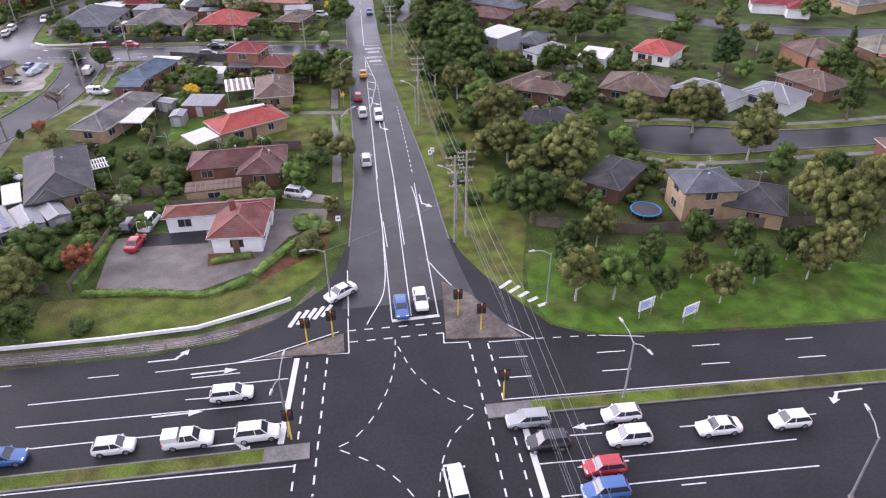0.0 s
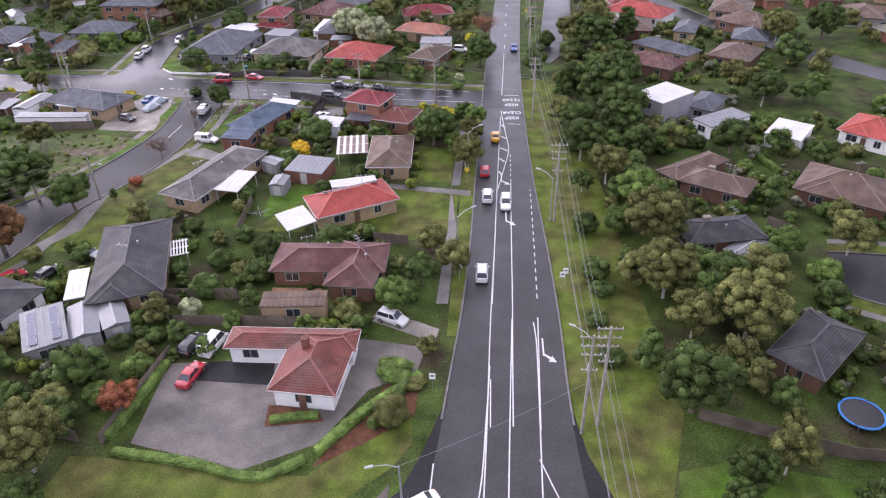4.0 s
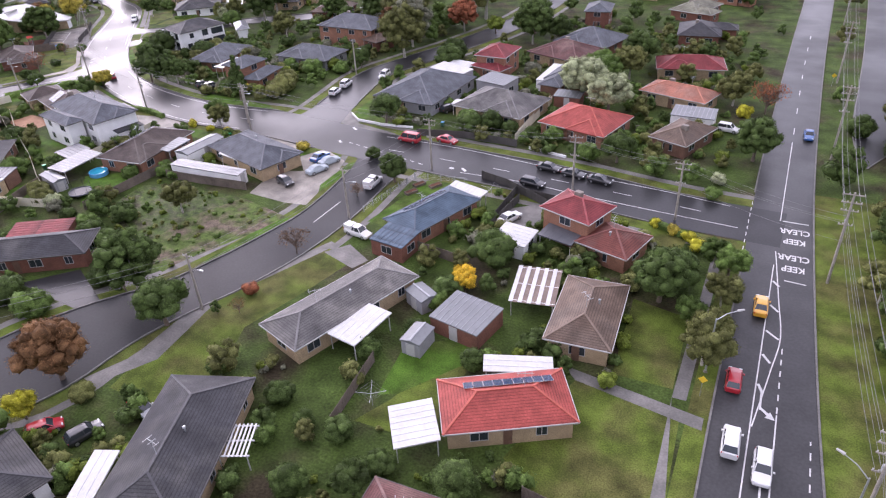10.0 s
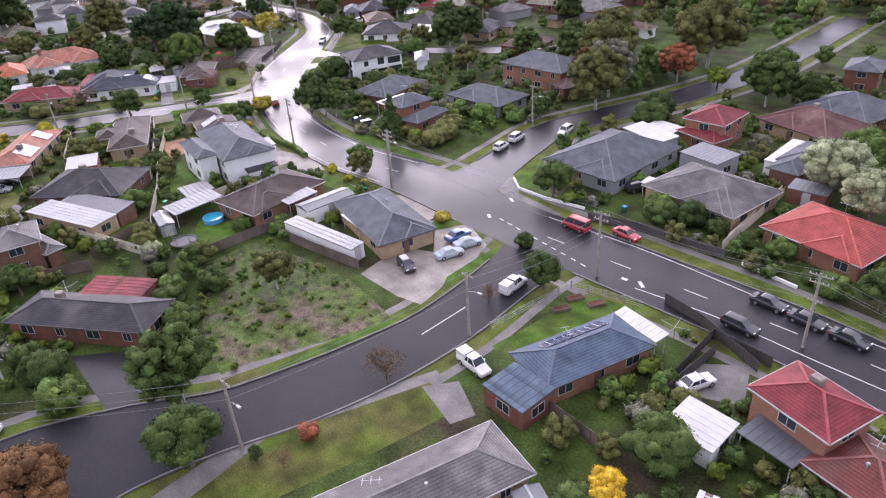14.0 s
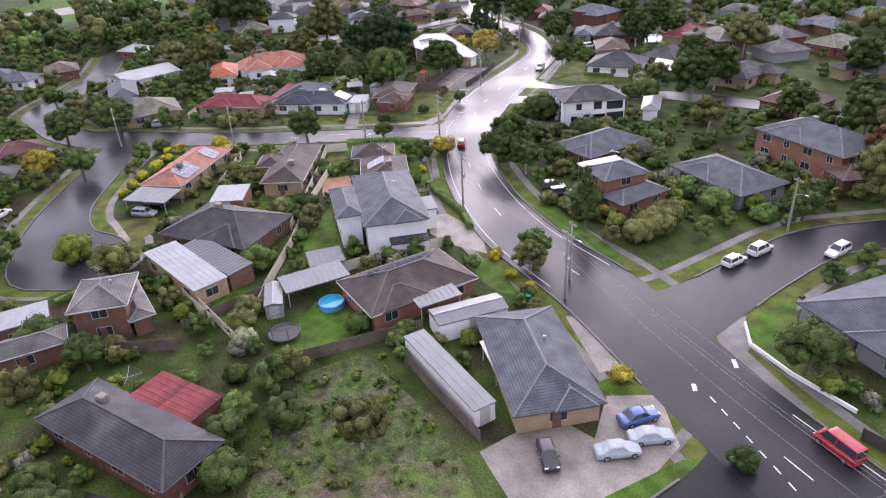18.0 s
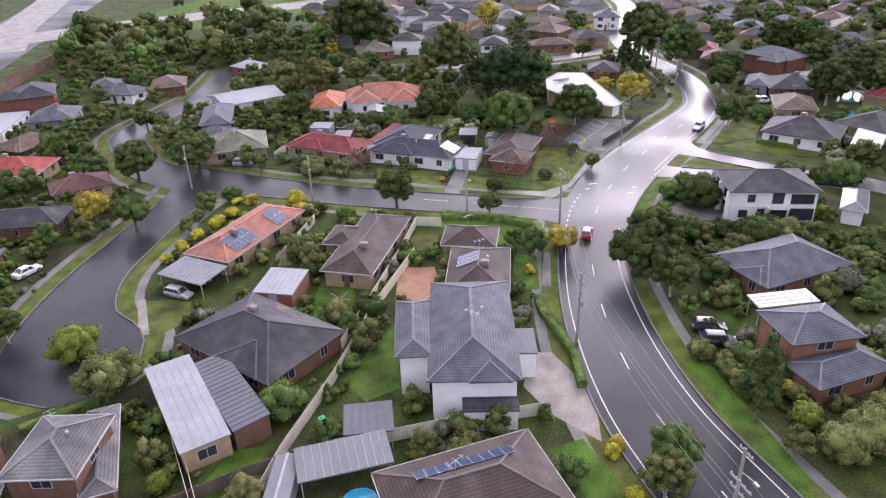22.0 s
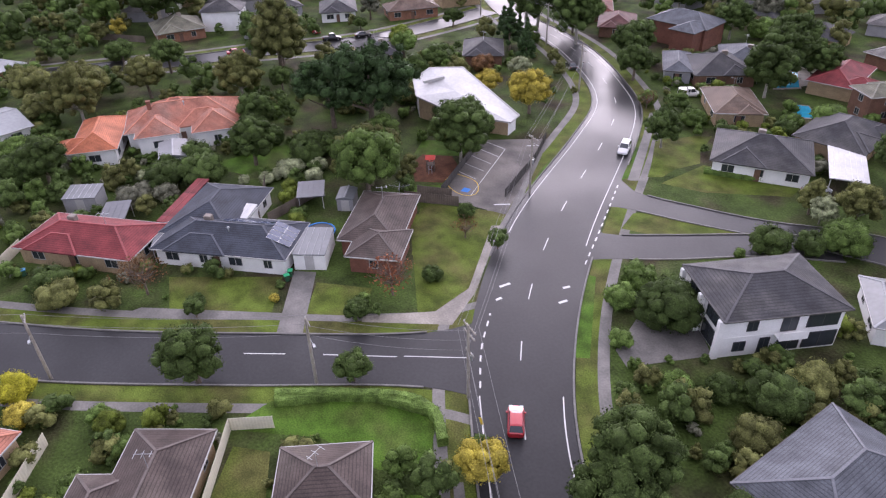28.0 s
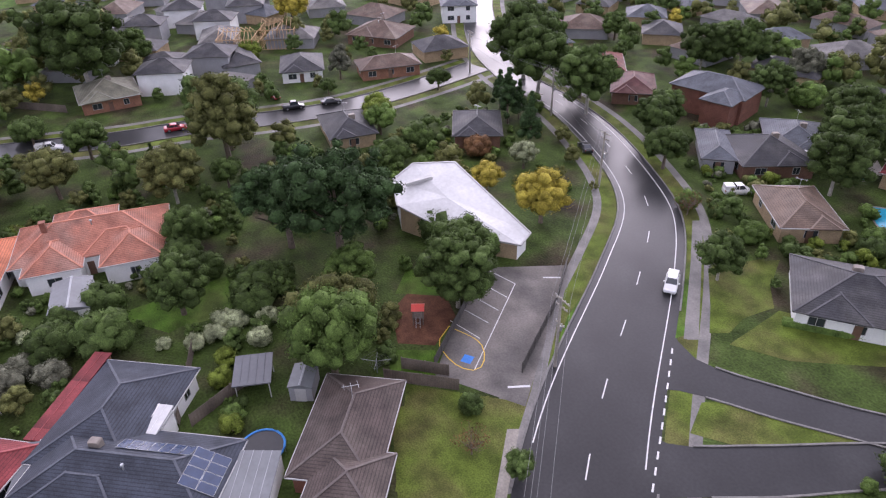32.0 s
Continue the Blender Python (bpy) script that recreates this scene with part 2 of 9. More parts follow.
CAPS = {k: mat("cap_" + k, tuple(min(0.75, c * 1.1 + 0.006) for c in v), 0.65, var=0.2, scale=0.8, fine=6.0) for k, v in {
    "red": (0.40, 0.085, 0.055), "crimson": (0.27, 0.055, 0.055), "terracotta": (0.45, 0.18, 0.11), "oldred": (0.21, 0.08, 0.065),
    "maroon": (0.15, 0.075, 0.065), "brown": (0.16, 0.115, 0.09), "tan": (0.17, 0.122, 0.09), "dark": (0.06, 0.06, 0.064),
    "grey": (0.16, 0.155, 0.15), "blue": (0.085, 0.11, 0.145), "slate": (0.125, 0.132, 0.145), "umber": (0.10, 0.08, 0.07), "ink": (0.065, 0.073, 0.09), "orange": (0.48, 0.17, 0.085), "pale": (0.33, 0.34, 0.35), "olive": (0.2, 0.195, 0.15),
    "white": (0.62, 0.62, 0.61), "steel": (0.33, 0.34, 0.35), "black": (0.1, 0.105, 0.115)}.items()}


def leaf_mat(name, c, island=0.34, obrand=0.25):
    # Fine noise varies the leaf tone and paints shaded gaps into the colour.
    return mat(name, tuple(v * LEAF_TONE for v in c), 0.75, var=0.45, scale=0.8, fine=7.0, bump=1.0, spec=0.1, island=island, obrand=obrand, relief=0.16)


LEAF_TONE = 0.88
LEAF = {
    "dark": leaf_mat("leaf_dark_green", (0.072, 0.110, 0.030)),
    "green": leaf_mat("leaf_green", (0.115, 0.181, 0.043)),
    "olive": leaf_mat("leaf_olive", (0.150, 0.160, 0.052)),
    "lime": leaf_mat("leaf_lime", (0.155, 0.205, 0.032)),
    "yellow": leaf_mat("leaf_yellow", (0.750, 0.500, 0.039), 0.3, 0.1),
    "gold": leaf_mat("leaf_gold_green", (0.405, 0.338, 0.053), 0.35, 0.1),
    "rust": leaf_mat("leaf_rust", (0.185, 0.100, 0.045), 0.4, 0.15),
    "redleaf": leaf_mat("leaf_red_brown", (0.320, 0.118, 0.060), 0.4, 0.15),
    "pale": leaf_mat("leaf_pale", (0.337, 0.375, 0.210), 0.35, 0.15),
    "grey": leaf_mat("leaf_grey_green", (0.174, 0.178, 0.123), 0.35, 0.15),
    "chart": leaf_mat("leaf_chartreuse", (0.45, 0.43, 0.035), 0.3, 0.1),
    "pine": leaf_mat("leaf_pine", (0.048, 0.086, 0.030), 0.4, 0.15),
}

# ---------------- mesh helpers ----------------


class Shape:
    """Collects vertices and faces of one part."""

    def __init__(self):
        self.v, self.f, self.k = [], [], []

    def face(self, pts, k=0):
        i = len(self.v)
        self.v.extend(pts)
        self.f.append(tuple(range(i, i + len(pts))))
        self.k.append(k)
        return self

    def solid(self, verts, faces, k=0):
        i = len(self.v)
        self.v.extend(verts)
        self.f.extend(tuple(i + j for j in f) for f in faces)
        self.k.extend([k] * len(faces))
        return self

    def box(self, x0, y0, z0, x1, y1, z1, k=0):
        v = [(x0, y0, z0), (x1, y0, z0), (x1, y1, z0), (x0, y1, z0), (x0, y0, z1), (x1, y0, z1), (x1, y1, z1), (x0, y1, z1)]
        return self.solid(v, [(0, 3, 2, 1), (4, 5, 6, 7), (0, 1, 5, 4), (1, 2, 6, 5), (2, 3, 7, 6), (3, 0, 4, 7)], k)

    def prism(self, poly, z0, z1, k=0):
        n = len(poly)
        v = [(x, y, z0) for x, y in poly] + [(x, y, z1) for x, y in poly]
        f = [tuple(range(n - 1, -1, -1)), tuple(range(n, 2 * n))] + [(i, (i + 1) % n, n + (i + 1) % n, n + i) for i in range(n)]
        return self.solid(v, f, k)

    def tube(self, pts, radii, sides=6, k=0):
        rings, v, f = [], [], []
        pts = [Vector(p) for p in pts]
        for i, p in enumerate(pts):
            d = (pts[min(i + 1, len(pts) - 1)] - pts[max(i - 1, 0)]).normalized()
            a = d.orthogonal().normalized()
            c = d.cross(a)
            r = radii[i] if isinstance(radii, (list, tuple)) else radii
            for s in range(sides):
                t = 2 * math.pi * s / sides
                v.append(tuple(p + (a * math.cos(t) + c * math.sin(t)) * r))
        for i in range(len(pts) - 1):
            for s in range(sides):
                a, c = i * sides + s, i * sides + (s + 1) % sides
                f.append((a, c, c + sides, a + sides))
        f.append(tuple(range(sides - 1, -1, -1)))
        f.append(tuple(range((len(pts) - 1) * sides, len(pts) * sides)))
        return self.solid(v, f, k)

    def bar(self, a, b, w, h):
        """A straight bar with a rectangular section, w wide and h high, from a to b."""
        a, b = Vector(a), Vector(b)
        d = (b - a).normalized()
        s = Vector((-d.y, d.x, 0))
        s = s.normalized() * (w / 2) if s.length > 1e-6 else Vector((w / 2, 0, 0))
        u = d.cross(s).normalized() * (h / 2)
        if u.z < 0:
            u = -u
        v = [tuple(p + i * s + j * u) for p in (a, b) for i, j in ((-1, -1), (1, -1), (1, 1), (-1, 1))]
        return self.solid(v, [(0, 1, 2, 3), (7, 6, 5, 4), (0, 4, 5, 1), (1, 5, 6, 2), (2, 6, 7, 3), (3, 7, 4, 0)])

    def mesh(self, name, *mats):
        me = bpy.data.meshes.new(name)
        me.from_pydata(self.v, [], self.f)
        for m in mats:
            me.materials.append(m)
        if len(mats) > 1:
            me.polygons.foreach_set("material_index", self.k)
        me.update()
        return me


def part(name, shape, material, parent, label="", at=None, rz=0.0):
    """One mesh object under a thing or a part. shape: a Shape, or a mesh that is shared."""
    me = shape.mesh(name, material) if isinstance(shape, Shape) else shape
    ob = new(name, me)
    ob.parent = parent
    if at:
        ob.location, ob.rotation_euler = at, (0, 0, radians(rz))
    return tagged(ob, label) if label else ob


def thing(name, x, y, z=0.0, rz=0.0, label="", category="", group=""):
    ob = new(name)
    ob.location, ob.rotation_euler = (x, y, z), (0, 0, radians(rz))
    ob.empty_display_size = 0.3
    return tagged(ob, label, category, group)


def structure(name, shape, material, label="", category=""):
    return tagged(new(name, shape.mesh(name, material)), label, category, "", "structure")


def smooth_path(pts, step=2.0):
    """Points along a smooth line through the given ones; extra values are carried along."""
    p = [np.array(q, float) for q in pts]
    p = [2 * p[0] - p[1]] + p + [2 * p[-1] - p[-2]]
    out = []

    def tangent(i, ln):
        d = p[i + 1] - p[i - 1]
        k = np.linalg.norm(d[:2])
        return d / k * ln if k > 1e-9 else d
    for i in range(1, len(p) - 2):
        b, c = p[i], p[i + 1]
        ln = np.linalg.norm((c - b)[:2])
        m0, m1 = tangent(i, ln), tangent(i + 1, ln)
        n = max(1, int(ln / step))
        for j in range(n):
            t = j / n
            out.append((2 * t ** 3 - 3 * t * t + 1) * b + (t ** 3 - 2 * t * t + t) * m0 + (3 * t * t - 2 * t ** 3) * c + (t ** 3 - t * t) * m1)
    out.append(p[-2])
    return out


def side_points(line, off):
    """The line shifted to its left by off (a number, or one for each point)."""
    res = []
    for i, q in enumerate(line):
        d = (line[min(i + 1, len(line) - 1)] - line[max(i - 1, 0)])[:2]
        d = d / (np.linalg.norm(d) + 1e-9)
        o = off[i] if isinstance(off, (list, np.ndarray)) else off
        res.append((q[0] - d[1] * o, q[1] + d[0] * o))
    return res


def ribbon(line, a, b, z, thick=0.0, step=2.0):
    """A strip along a line between the offsets a and b to its left, with its top at z."""
    s = Shape()
    L, R = side_points(line, a), side_points(line, b)
    for i in range(len(L) - 1):
        q = [L[i], L[i + 1], R[i + 1], R[i]]
        s.face([(x, y, z) for x, y in reversed(q)])
        if thick:
            for m, n in ((0, 1), (2, 3)):
                s.face([(*q[m], z), (*q[n], z), (*q[n], z - thick), (*q[m], z - thick)])
    return s


PATCH_LEVEL = [0.0]
AREAS = []


def patch(name, poly, z, material, label="", category=""):
    """A flat area of ground with the given outline, a little above the ground sheet."""
    PATCH_LEVEL[0] += 0.00008
    z += PATCH_LEVEL[0]
    AREAS.append(list(poly))
    bm = bmesh.new()
    f = bm.faces.new([bm.verts.new((x, y, z)) for x, y in poly])
    if f.calc_area() and f.normal.z < 0:
        f.normal_flip()
    bmesh.ops.triangulate(bm, faces=bm.faces[:])
    bm.normal_update()
    for f in bm.faces:
        if f.normal.z < 0:
            f.normal_flip()
    me = bpy.data.meshes.new(name)
    bm.to_mesh(me)
    bm.free()
    me.materials.append(material)
    return tagged(new(name, me), label, category, "", "structure")


# ---------------- houses ----------------
SHARED = {}


def window_parts(parent, x, y, z, rz, w, h, material):
    key = (round(w, 1), round(h, 1), material.name)
    if key not in SHARED:
        fr = Shape()
        t = 0.07
        fr.box(-w / 2, -0.05, -h / 2, -w / 2 + t, 0.05, h / 2).box(w / 2 - t, -0.05, -h / 2, w / 2, 0.05, h / 2)
        fr.box(-w / 2 + t, -0.05, -h / 2, w / 2 - t, 0.05, -h / 2 + t).box(-w / 2 + t, -0.05, h / 2 - t, w / 2 - t, 0.05, h / 2)
        fr.box(-0.03, -0.04, -h / 2 + t, 0.03, 0.04, h / 2 - t)
        pn = Shape().box(-w / 2 + t, -0.02, -h / 2 + t, w / 2 - t, 0.02, h / 2 - t)
        SHARED[key] = (fr.mesh("window", material), pn.mesh("pane", GLASS_D))
    a, b = SHARED[key]
    win = part("window", a, None, parent, at=(x, y, z), rz=rz)
    part("pane", b, None, win)


def hip_roof(s, caps, cx, cy, w, d, h, pitch, kind, gut):
    """A roof over w x d (eaves included) with its eaves at h. Returns the height of the ridge."""
    run = min(w, d) / 2
    rh = run * math.tan(radians(pitch))
    x0, x1, y0, y1, zt, zb = cx - w / 2, cx + w / 2, cy - d / 2, cy + d / 2, h, h - 0.16
    e = [(x0, y0, zt), (x1, y0, zt), (x1, y1, zt), (x0, y1, zt)]
    if kind == "flat":
        sl = 0.25
        s.solid([(x0, y0, zt), (x1, y0, zt), (x1, y1, zt + sl), (x0, y1, zt + sl), (x0, y0, zb), (x1, y0, zb), (x1, y1, zb + sl), (x0, y1, zb + sl)],
                [(0, 1, 2, 3), (7, 6, 5, 4), (0, 4, 5, 1), (1, 5, 6, 2), (2, 6, 7, 3), (3, 7, 4, 0)])
        n = max(2, int(w / 0.75))
        for i in range(1, n):
            x = x0 + w * i / n
            caps.bar((x, y0, zt + 0.02), (x, y1, zt + sl + 0.02), 0.06, 0.05)
        return h + sl
    if w >= d:
        k = w / 2 if kind == "gable" else max(0.01, (w - d) / 2)
        r0, r1 = (cx - k, cy, zt + rh), (cx + k, cy, zt + rh)
        s.face([e[0], e[1], r1, r0]).face([e[2], e[3], r0, r1]).face([e[1], e[2], r1]).face([e[3], e[0], r0])
        hips = [(e[0], r0), (e[3], r0), (e[1], r1), (e[2], r1)]
    else:
        k = d / 2 if kind == "gable" else max(0.01, (d - w) / 2)
        r0, r1 = (cx, cy - k, zt + rh), (cx, cy + k, zt + rh)
        s.face([e[1], e[2], r1, r0]).face([e[3], e[0], r0, r1]).face([e[0], e[1], r0]).face([e[2], e[3], r1])
        hips = [(e[0], r0), (e[1], r0), (e[2], r1), (e[3], r1)]
    s.face([(x, y, zb) for x, y, z in reversed(e)])
    for i in range(4):
        a, b = e[i], e[(i + 1) % 4]
        s.face([a, (a[0], a[1], zb), (b[0], b[1], zb), b])
        gut.bar((a[0], a[1], h - 0.07), (b[0], b[1], h - 0.07), 0.13, 0.15)
    caps.bar(tuple(r0), tuple(r1), 0.24, 0.12)
    if kind != "gable":
        for a, b in hips:
            caps.bar(a, b, 0.24, 0.12)
    return h + rh


HOUSES = []
LOW_ROOFS = []


def roof_fittings(top, z, w, d, k):
    """An aerial on most roofs; a cooler box, a vent or a flue on some."""
    if "aerial" not in SHARED:
        s = Shape().tube([(0, 0, -0.3), (0, 0, 1.9)], 0.03, 5).bar((-0.8, 0, 1.75), (0.9, 0, 1.85), 0.04, 0.04)
        for i in range(3):
            q = -0.7 + i * 0.7
            s.bar((q, -0.5 + i * 0.08, 1.76 + i * 0.03), (q, 0.5 - i * 0.08, 1.76 + i * 0.03), 0.04, 0.03)
        SHARED["aerial"] = s.mesh("aerial", GALV)
        c = Shape().prism([(-0.5, -0.42), (0.5, -0.42), (0.58, -0.3), (0.58, 0.3), (0.5, 0.42), (-0.5, 0.42), (-0.58, 0.3), (-0.58, -0.3)], -0.45, 0.42).box(-0.46, -0.38, 0.42, 0.46, 0.38, 0.5)
        SHARED["cooler"] = c.mesh("cooler_box", mat("cooler_shell", (0.23, 0.20, 0.17), 0.6, var=0.15))
        SHARED["flue"] = Shape().tube([(0, 0, -0.6), (0, 0, 0.35)], 0.09, 8).tube([(0, 0, 0.35), (0, 0, 0.5)], [0.2, 0.14], 8).mesh("flue", GALV)
    along = (w - d) / 2 if w > d else 0.0
    up = (d - w) / 2 if d > w else 0.0
    q = 0.7 if k % 2 else -0.6
    if k % 5 < 3:
        part("aerial", SHARED["aerial"], None, top, "thin metal television aerial", at=(along * q, up * q, z), rz=k * 47 % 360)
    if k % 4 == 1:
        part("cooler_box", SHARED["cooler"], None, top, "grey-brown box of a roof cooler", at=(-along * q + (0.9 if up else 0), -up * q + (0.9 if along else 0), z - 0.1))
    if k % 3 == 0:
        part("flue", SHARED["flue"], None, top, "small metal roof flue", at=(along * 0.1 + (1.2 if up else 0), up * 0.1 - (1.2 if along else 0), z - 0.35))


def house(x, y, rz, w, d, roof="grey", wall="red", kind="hip", h=2.7, pitch=23, wings=(), trim=None, label="", solar=(), storeys=1,
          chimney=None, name="house", windows=True, base=0.0):
    """A house. w and d: its roof over the eaves; wings: (dx, dy, w, d, h, kind, roof) in its own axes; solar: (dx, dy, columns, rows, turn) on the roof."""
    trim = trim or (TRIM_D if roof in ("slate", "dark", "blue", "maroon", "brown") else TRIM)
    top = thing(name, x, y, base, rz, label or f"{'two-storey ' if h > 4 else ''}{wall} house with a {roof} roof", "house")
    HOUSES.append((x, y, rz, w, d))
    blocks = [(0, 0, w, d, h, kind, roof)] + [(*b, *(h, kind, roof)[len(b) - 4:]) for b in wings]
    win = {}
    for n, (cx, cy, bw, bd, bh, bk, br) in enumerate(blocks):
        o = 0.15 if bk == "flat" else 0.5
        hw, hd = bw / 2 - o, bd / 2 - o
        ws = Shape()
        t = 0.25
        zt = bh - 0.1
        ro = [(cx - hw, cy - hd), (cx + hw, cy - hd), (cx + hw, cy + hd), (cx - hw, cy + hd)]
        ri = [(cx - hw + t, cy - hd + t), (cx + hw - t, cy - hd + t), (cx + hw - t, cy + hd - t), (cx - hw + t, cy + hd - t)]
        ws.solid([(*p, 0) for p in ro] + [(*p, zt) for p in ro] + [(*p, 0) for p in ri] + [(*p, zt) for p in ri],
                 [(i, (i + 1) % 4, 4 + (i + 1) % 4, 4 + i) for i in range(4)] + [(8 + (i + 1) % 4, 8 + i, 12 + i, 12 + (i + 1) % 4) for i in range(4)]
                 + [(4 + i, 4 + (i + 1) % 4, 12 + (i + 1) % 4, 12 + i) for i in range(4)] + [((i + 1) % 4, i, 8 + i, 8 + (i + 1) % 4) for i in range(4)])
        if bk == "gable":
            rise = min(bw, bd) / 2 * math.tan(radians(pitch)) * 0.93
            if bw >= bd:
                for sx in (-1, 1):
                    a = cx + sx * hw
                    gw = Shape()
                    gw.solid([(a, cy - hd, zt), (a, cy + hd, zt), (a, cy, zt + rise), (a - sx * t, cy - hd, zt), (a - sx * t, cy + hd, zt), (a - sx * t, cy, zt + rise)],
                             [(0, 1, 2), (5, 4, 3), (0, 3, 4, 1), (1, 4, 5, 2), (2, 5, 3, 0)])
                    part("gable", gw, BRICKS[wall], top)
            else:
                for sy in (-1, 1):
                    a = cy + sy * hd
                    gw = Shape()
                    gw.solid([(cx - hw, a, zt), (cx + hw, a, zt), (cx, a, zt + rise), (cx - hw, a - sy * t, zt), (cx + hw, a - sy * t, zt), (cx, a - sy * t, zt + rise)],
                             [(0, 1, 2), (5, 4, 3), (0, 3, 4, 1), (1, 4, 5, 2), (2, 5, 3, 0)])
                    part("gable", gw, BRICKS[wall], top)
        part("wall", ws, BRICKS[wall], top)
        rs, cs, gs = Shape(), Shape(), Shape()
        hip_roof(rs, cs, cx, cy, bw, bd, bh, pitch, bk, gs)
        if windows and bk == "hip" and n == 0 and min(bw, bd) > 8.8:
            sg = 1 if int(abs(x) * 3 + abs(y)) % 2 else -1
            r2, c2 = Shape(), Shape()
            hip_roof(r2, c2, cx + sg * bw * 0.17, cy - bd * 0.215, bw * 0.46, bd * 0.6, bh + 0.03, pitch, bk, Shape())
            part("ridge_cap", c2, CAPS[br], part("gablet", r2, ROOFS[br], top))
        rf = part("roof", rs, ROOFS[br], top)
        if cs.f:
            part("ridge_cap" if bk != "flat" else "roof_rib", cs, CAPS[br], rf)
        if gs.f:
            part("gutter", gs, trim, rf)
        if windows:
            for fl in range(2 if bh > 4 else 1):
                zc = (1.5 if fl == 0 else 4.1)
                for a, b, ang, ln in ((0, -hd, 0, hw), (0, hd, 180, hw), (-hw, 0, 270, hd), (hw, 0, 90, hd)):
                    m = int((2 * ln) / 4.4)
                    for i in range(m):
                        q = -ln + (i + 0.5) * 2 * ln / m
                        px, py = (cx + q, cy + b) if a == 0 and ang in (0, 180) else (cx + a, cy + q)
                        inside = any(j != n and abs(px - B[0]) < B[2] / 2 - 0.2 and abs(py - B[1]) < B[3] / 2 - 0.2 for j, B in enumerate(blocks))
                        out = radians(rz + ang - 90)
                        turned = (y > 160 and math.sin(out) > 0.35) or (x > 20 and math.cos(out) > 0.35)
                        if not inside and not turned:
                            ww = 1.9 if (i + n) % 2 == 0 else 1.2
                            window_parts(top, px, py, zc, ang, ww, 1.3, TRIM)
    if windows and w > 6:
        ds = Shape().box(-0.45, -0.06, 0, 0.45, 0.06, 2.05)
        part("door", ds, mat("door_" + wall, (0.16, 0.09, 0.06), 0.5, var=0.2), top, at=(-w * 0.02, -d / 2 + 0.5, 0.0))
    if chimney:
        cx, cy = chimney
        rz0 = h + 0.3
        part("chimney", Shape().box(cx - 0.35, cy - 0.35, rz0, cx + 0.35, cy + 0.35, rz0 + min(w, d) / 2 * math.tan(radians(pitch)) + 0.5)
             .box(cx - 0.42, cy - 0.42, rz0 + min(w, d) / 2 * math.tan(radians(pitch)) + 0.5, cx + 0.42, cy + 0.42, rz0 + min(w, d) / 2 * math.tan(radians(pitch)) + 0.62), BRICKS["red" if wall == "white" else wall], top)
    run = min(w, d) / 2
    if windows and kind == "hip" and min(w, d) > 6.5:
        roof_fittings(top, h + run * math.tan(radians(pitch)), w, d, int(abs(x * 3.7 + y * 1.9)))
    for dx, dy, nc, nr, side in solar:
        # side: which slope carries the panels (0: -y, 1: +x, 2: +y, 3: -x)
        a = radians(pitch if kind != "flat" else 1.7)
        for i in range(nc):
            for j in range(nr):
                u = (i - (nc - 1) / 2) * 1.05
                v = (j - (nr - 1) / 2) * 1.7 * math.cos(a)
                ex, ey = [(dx + u, dy + v), (dx + v, dy + u), (dx + u, dy + v), (dx + v, dy + u)][side]
                inset = [ey + d / 2, w / 2 - ex, d / 2 - ey, ex + w / 2][side]
                zc = h + inset * math.tan(a) + 0.12
                if "panel" not in SHARED:
                    SHARED["panel"] = (Shape().box(-0.5, -0.82, -0.02, 0.5, 0.82, 0.02).mesh("solar_panel", GALV), Shape().box(-0.47, -0.79, 0.02, 0.47, 0.79, 0.026).mesh("cell_sheet", SOLAR))
                pa = part("solar_panel", SHARED["panel"][0], None, top, at=(ex, ey, zc))
                pa.rotation_euler = [(a, 0, 0), (a, 0, radians(90)), (-a, 0, 0), (a, 0, radians(-90))][side]
                part("cell_sheet", SHARED["panel"][1], None, pa)
    return top


def modern_house(x, y, rz, w, d):
    """A white two-storey house with a deep white frame at one end and tall dark windows."""
    top = house(x, y, rz, w, d, "dark", "white", h=5.4, pitch=20, windows=False, label="modern two-storey white house with black windows and a charcoal roof")
    f, e = -d / 2 + 0.45, -w / 2 + 0.45
    for px, pz, pw, ph in ((4.4, 4.0, 3.6, 1.7), (0.6, 4.0, 1.8, 2.1), (-3.6, 4.1, 1.2, 1.3), (4.6, 1.3, 3.8, 2.1), (1.0, 1.3, 2.6, 2.1), (-1.8, 1.2, 1.2, 2.2), (-4.6, 1.4, 1.4, 1.3)):
        window_parts(top, px, f, pz, 0, pw, ph, BLACK)
    for py, pz, pw, ph in ((-2.2, 4.0, 2.6, 1.8), (2.2, 4.0, 2.6, 1.8), (-2.2, 1.3, 3.0, 2.2), (2.4, 1.3, 3.0, 2.2)):
        window_parts(top, e, py, pz, 270, pw, ph, BLACK)
    for py in (-d / 2 + 0.6, 0.0, d / 2 - 0.6):
        part("column", Shape().box(e - 0.75, py - 0.28, 0, e - 0.1, py + 0.28, 5.2), WHITE, top, "thick white rendered column")
    part("balcony", Shape().box(-0.9, f - 1.1, 2.55, 2.3, f - 0.02, 2.72).box(-0.9, f - 1.1, 2.72, 2.3, f - 1.04, 3.6), WHITE, top, "small white balcony")
    part("band", Shape().box(e - 0.03, f - 0.04, 2.6, w / 2 - 0.5, f - 0.005, 2.8), WHITE, top)
    return top


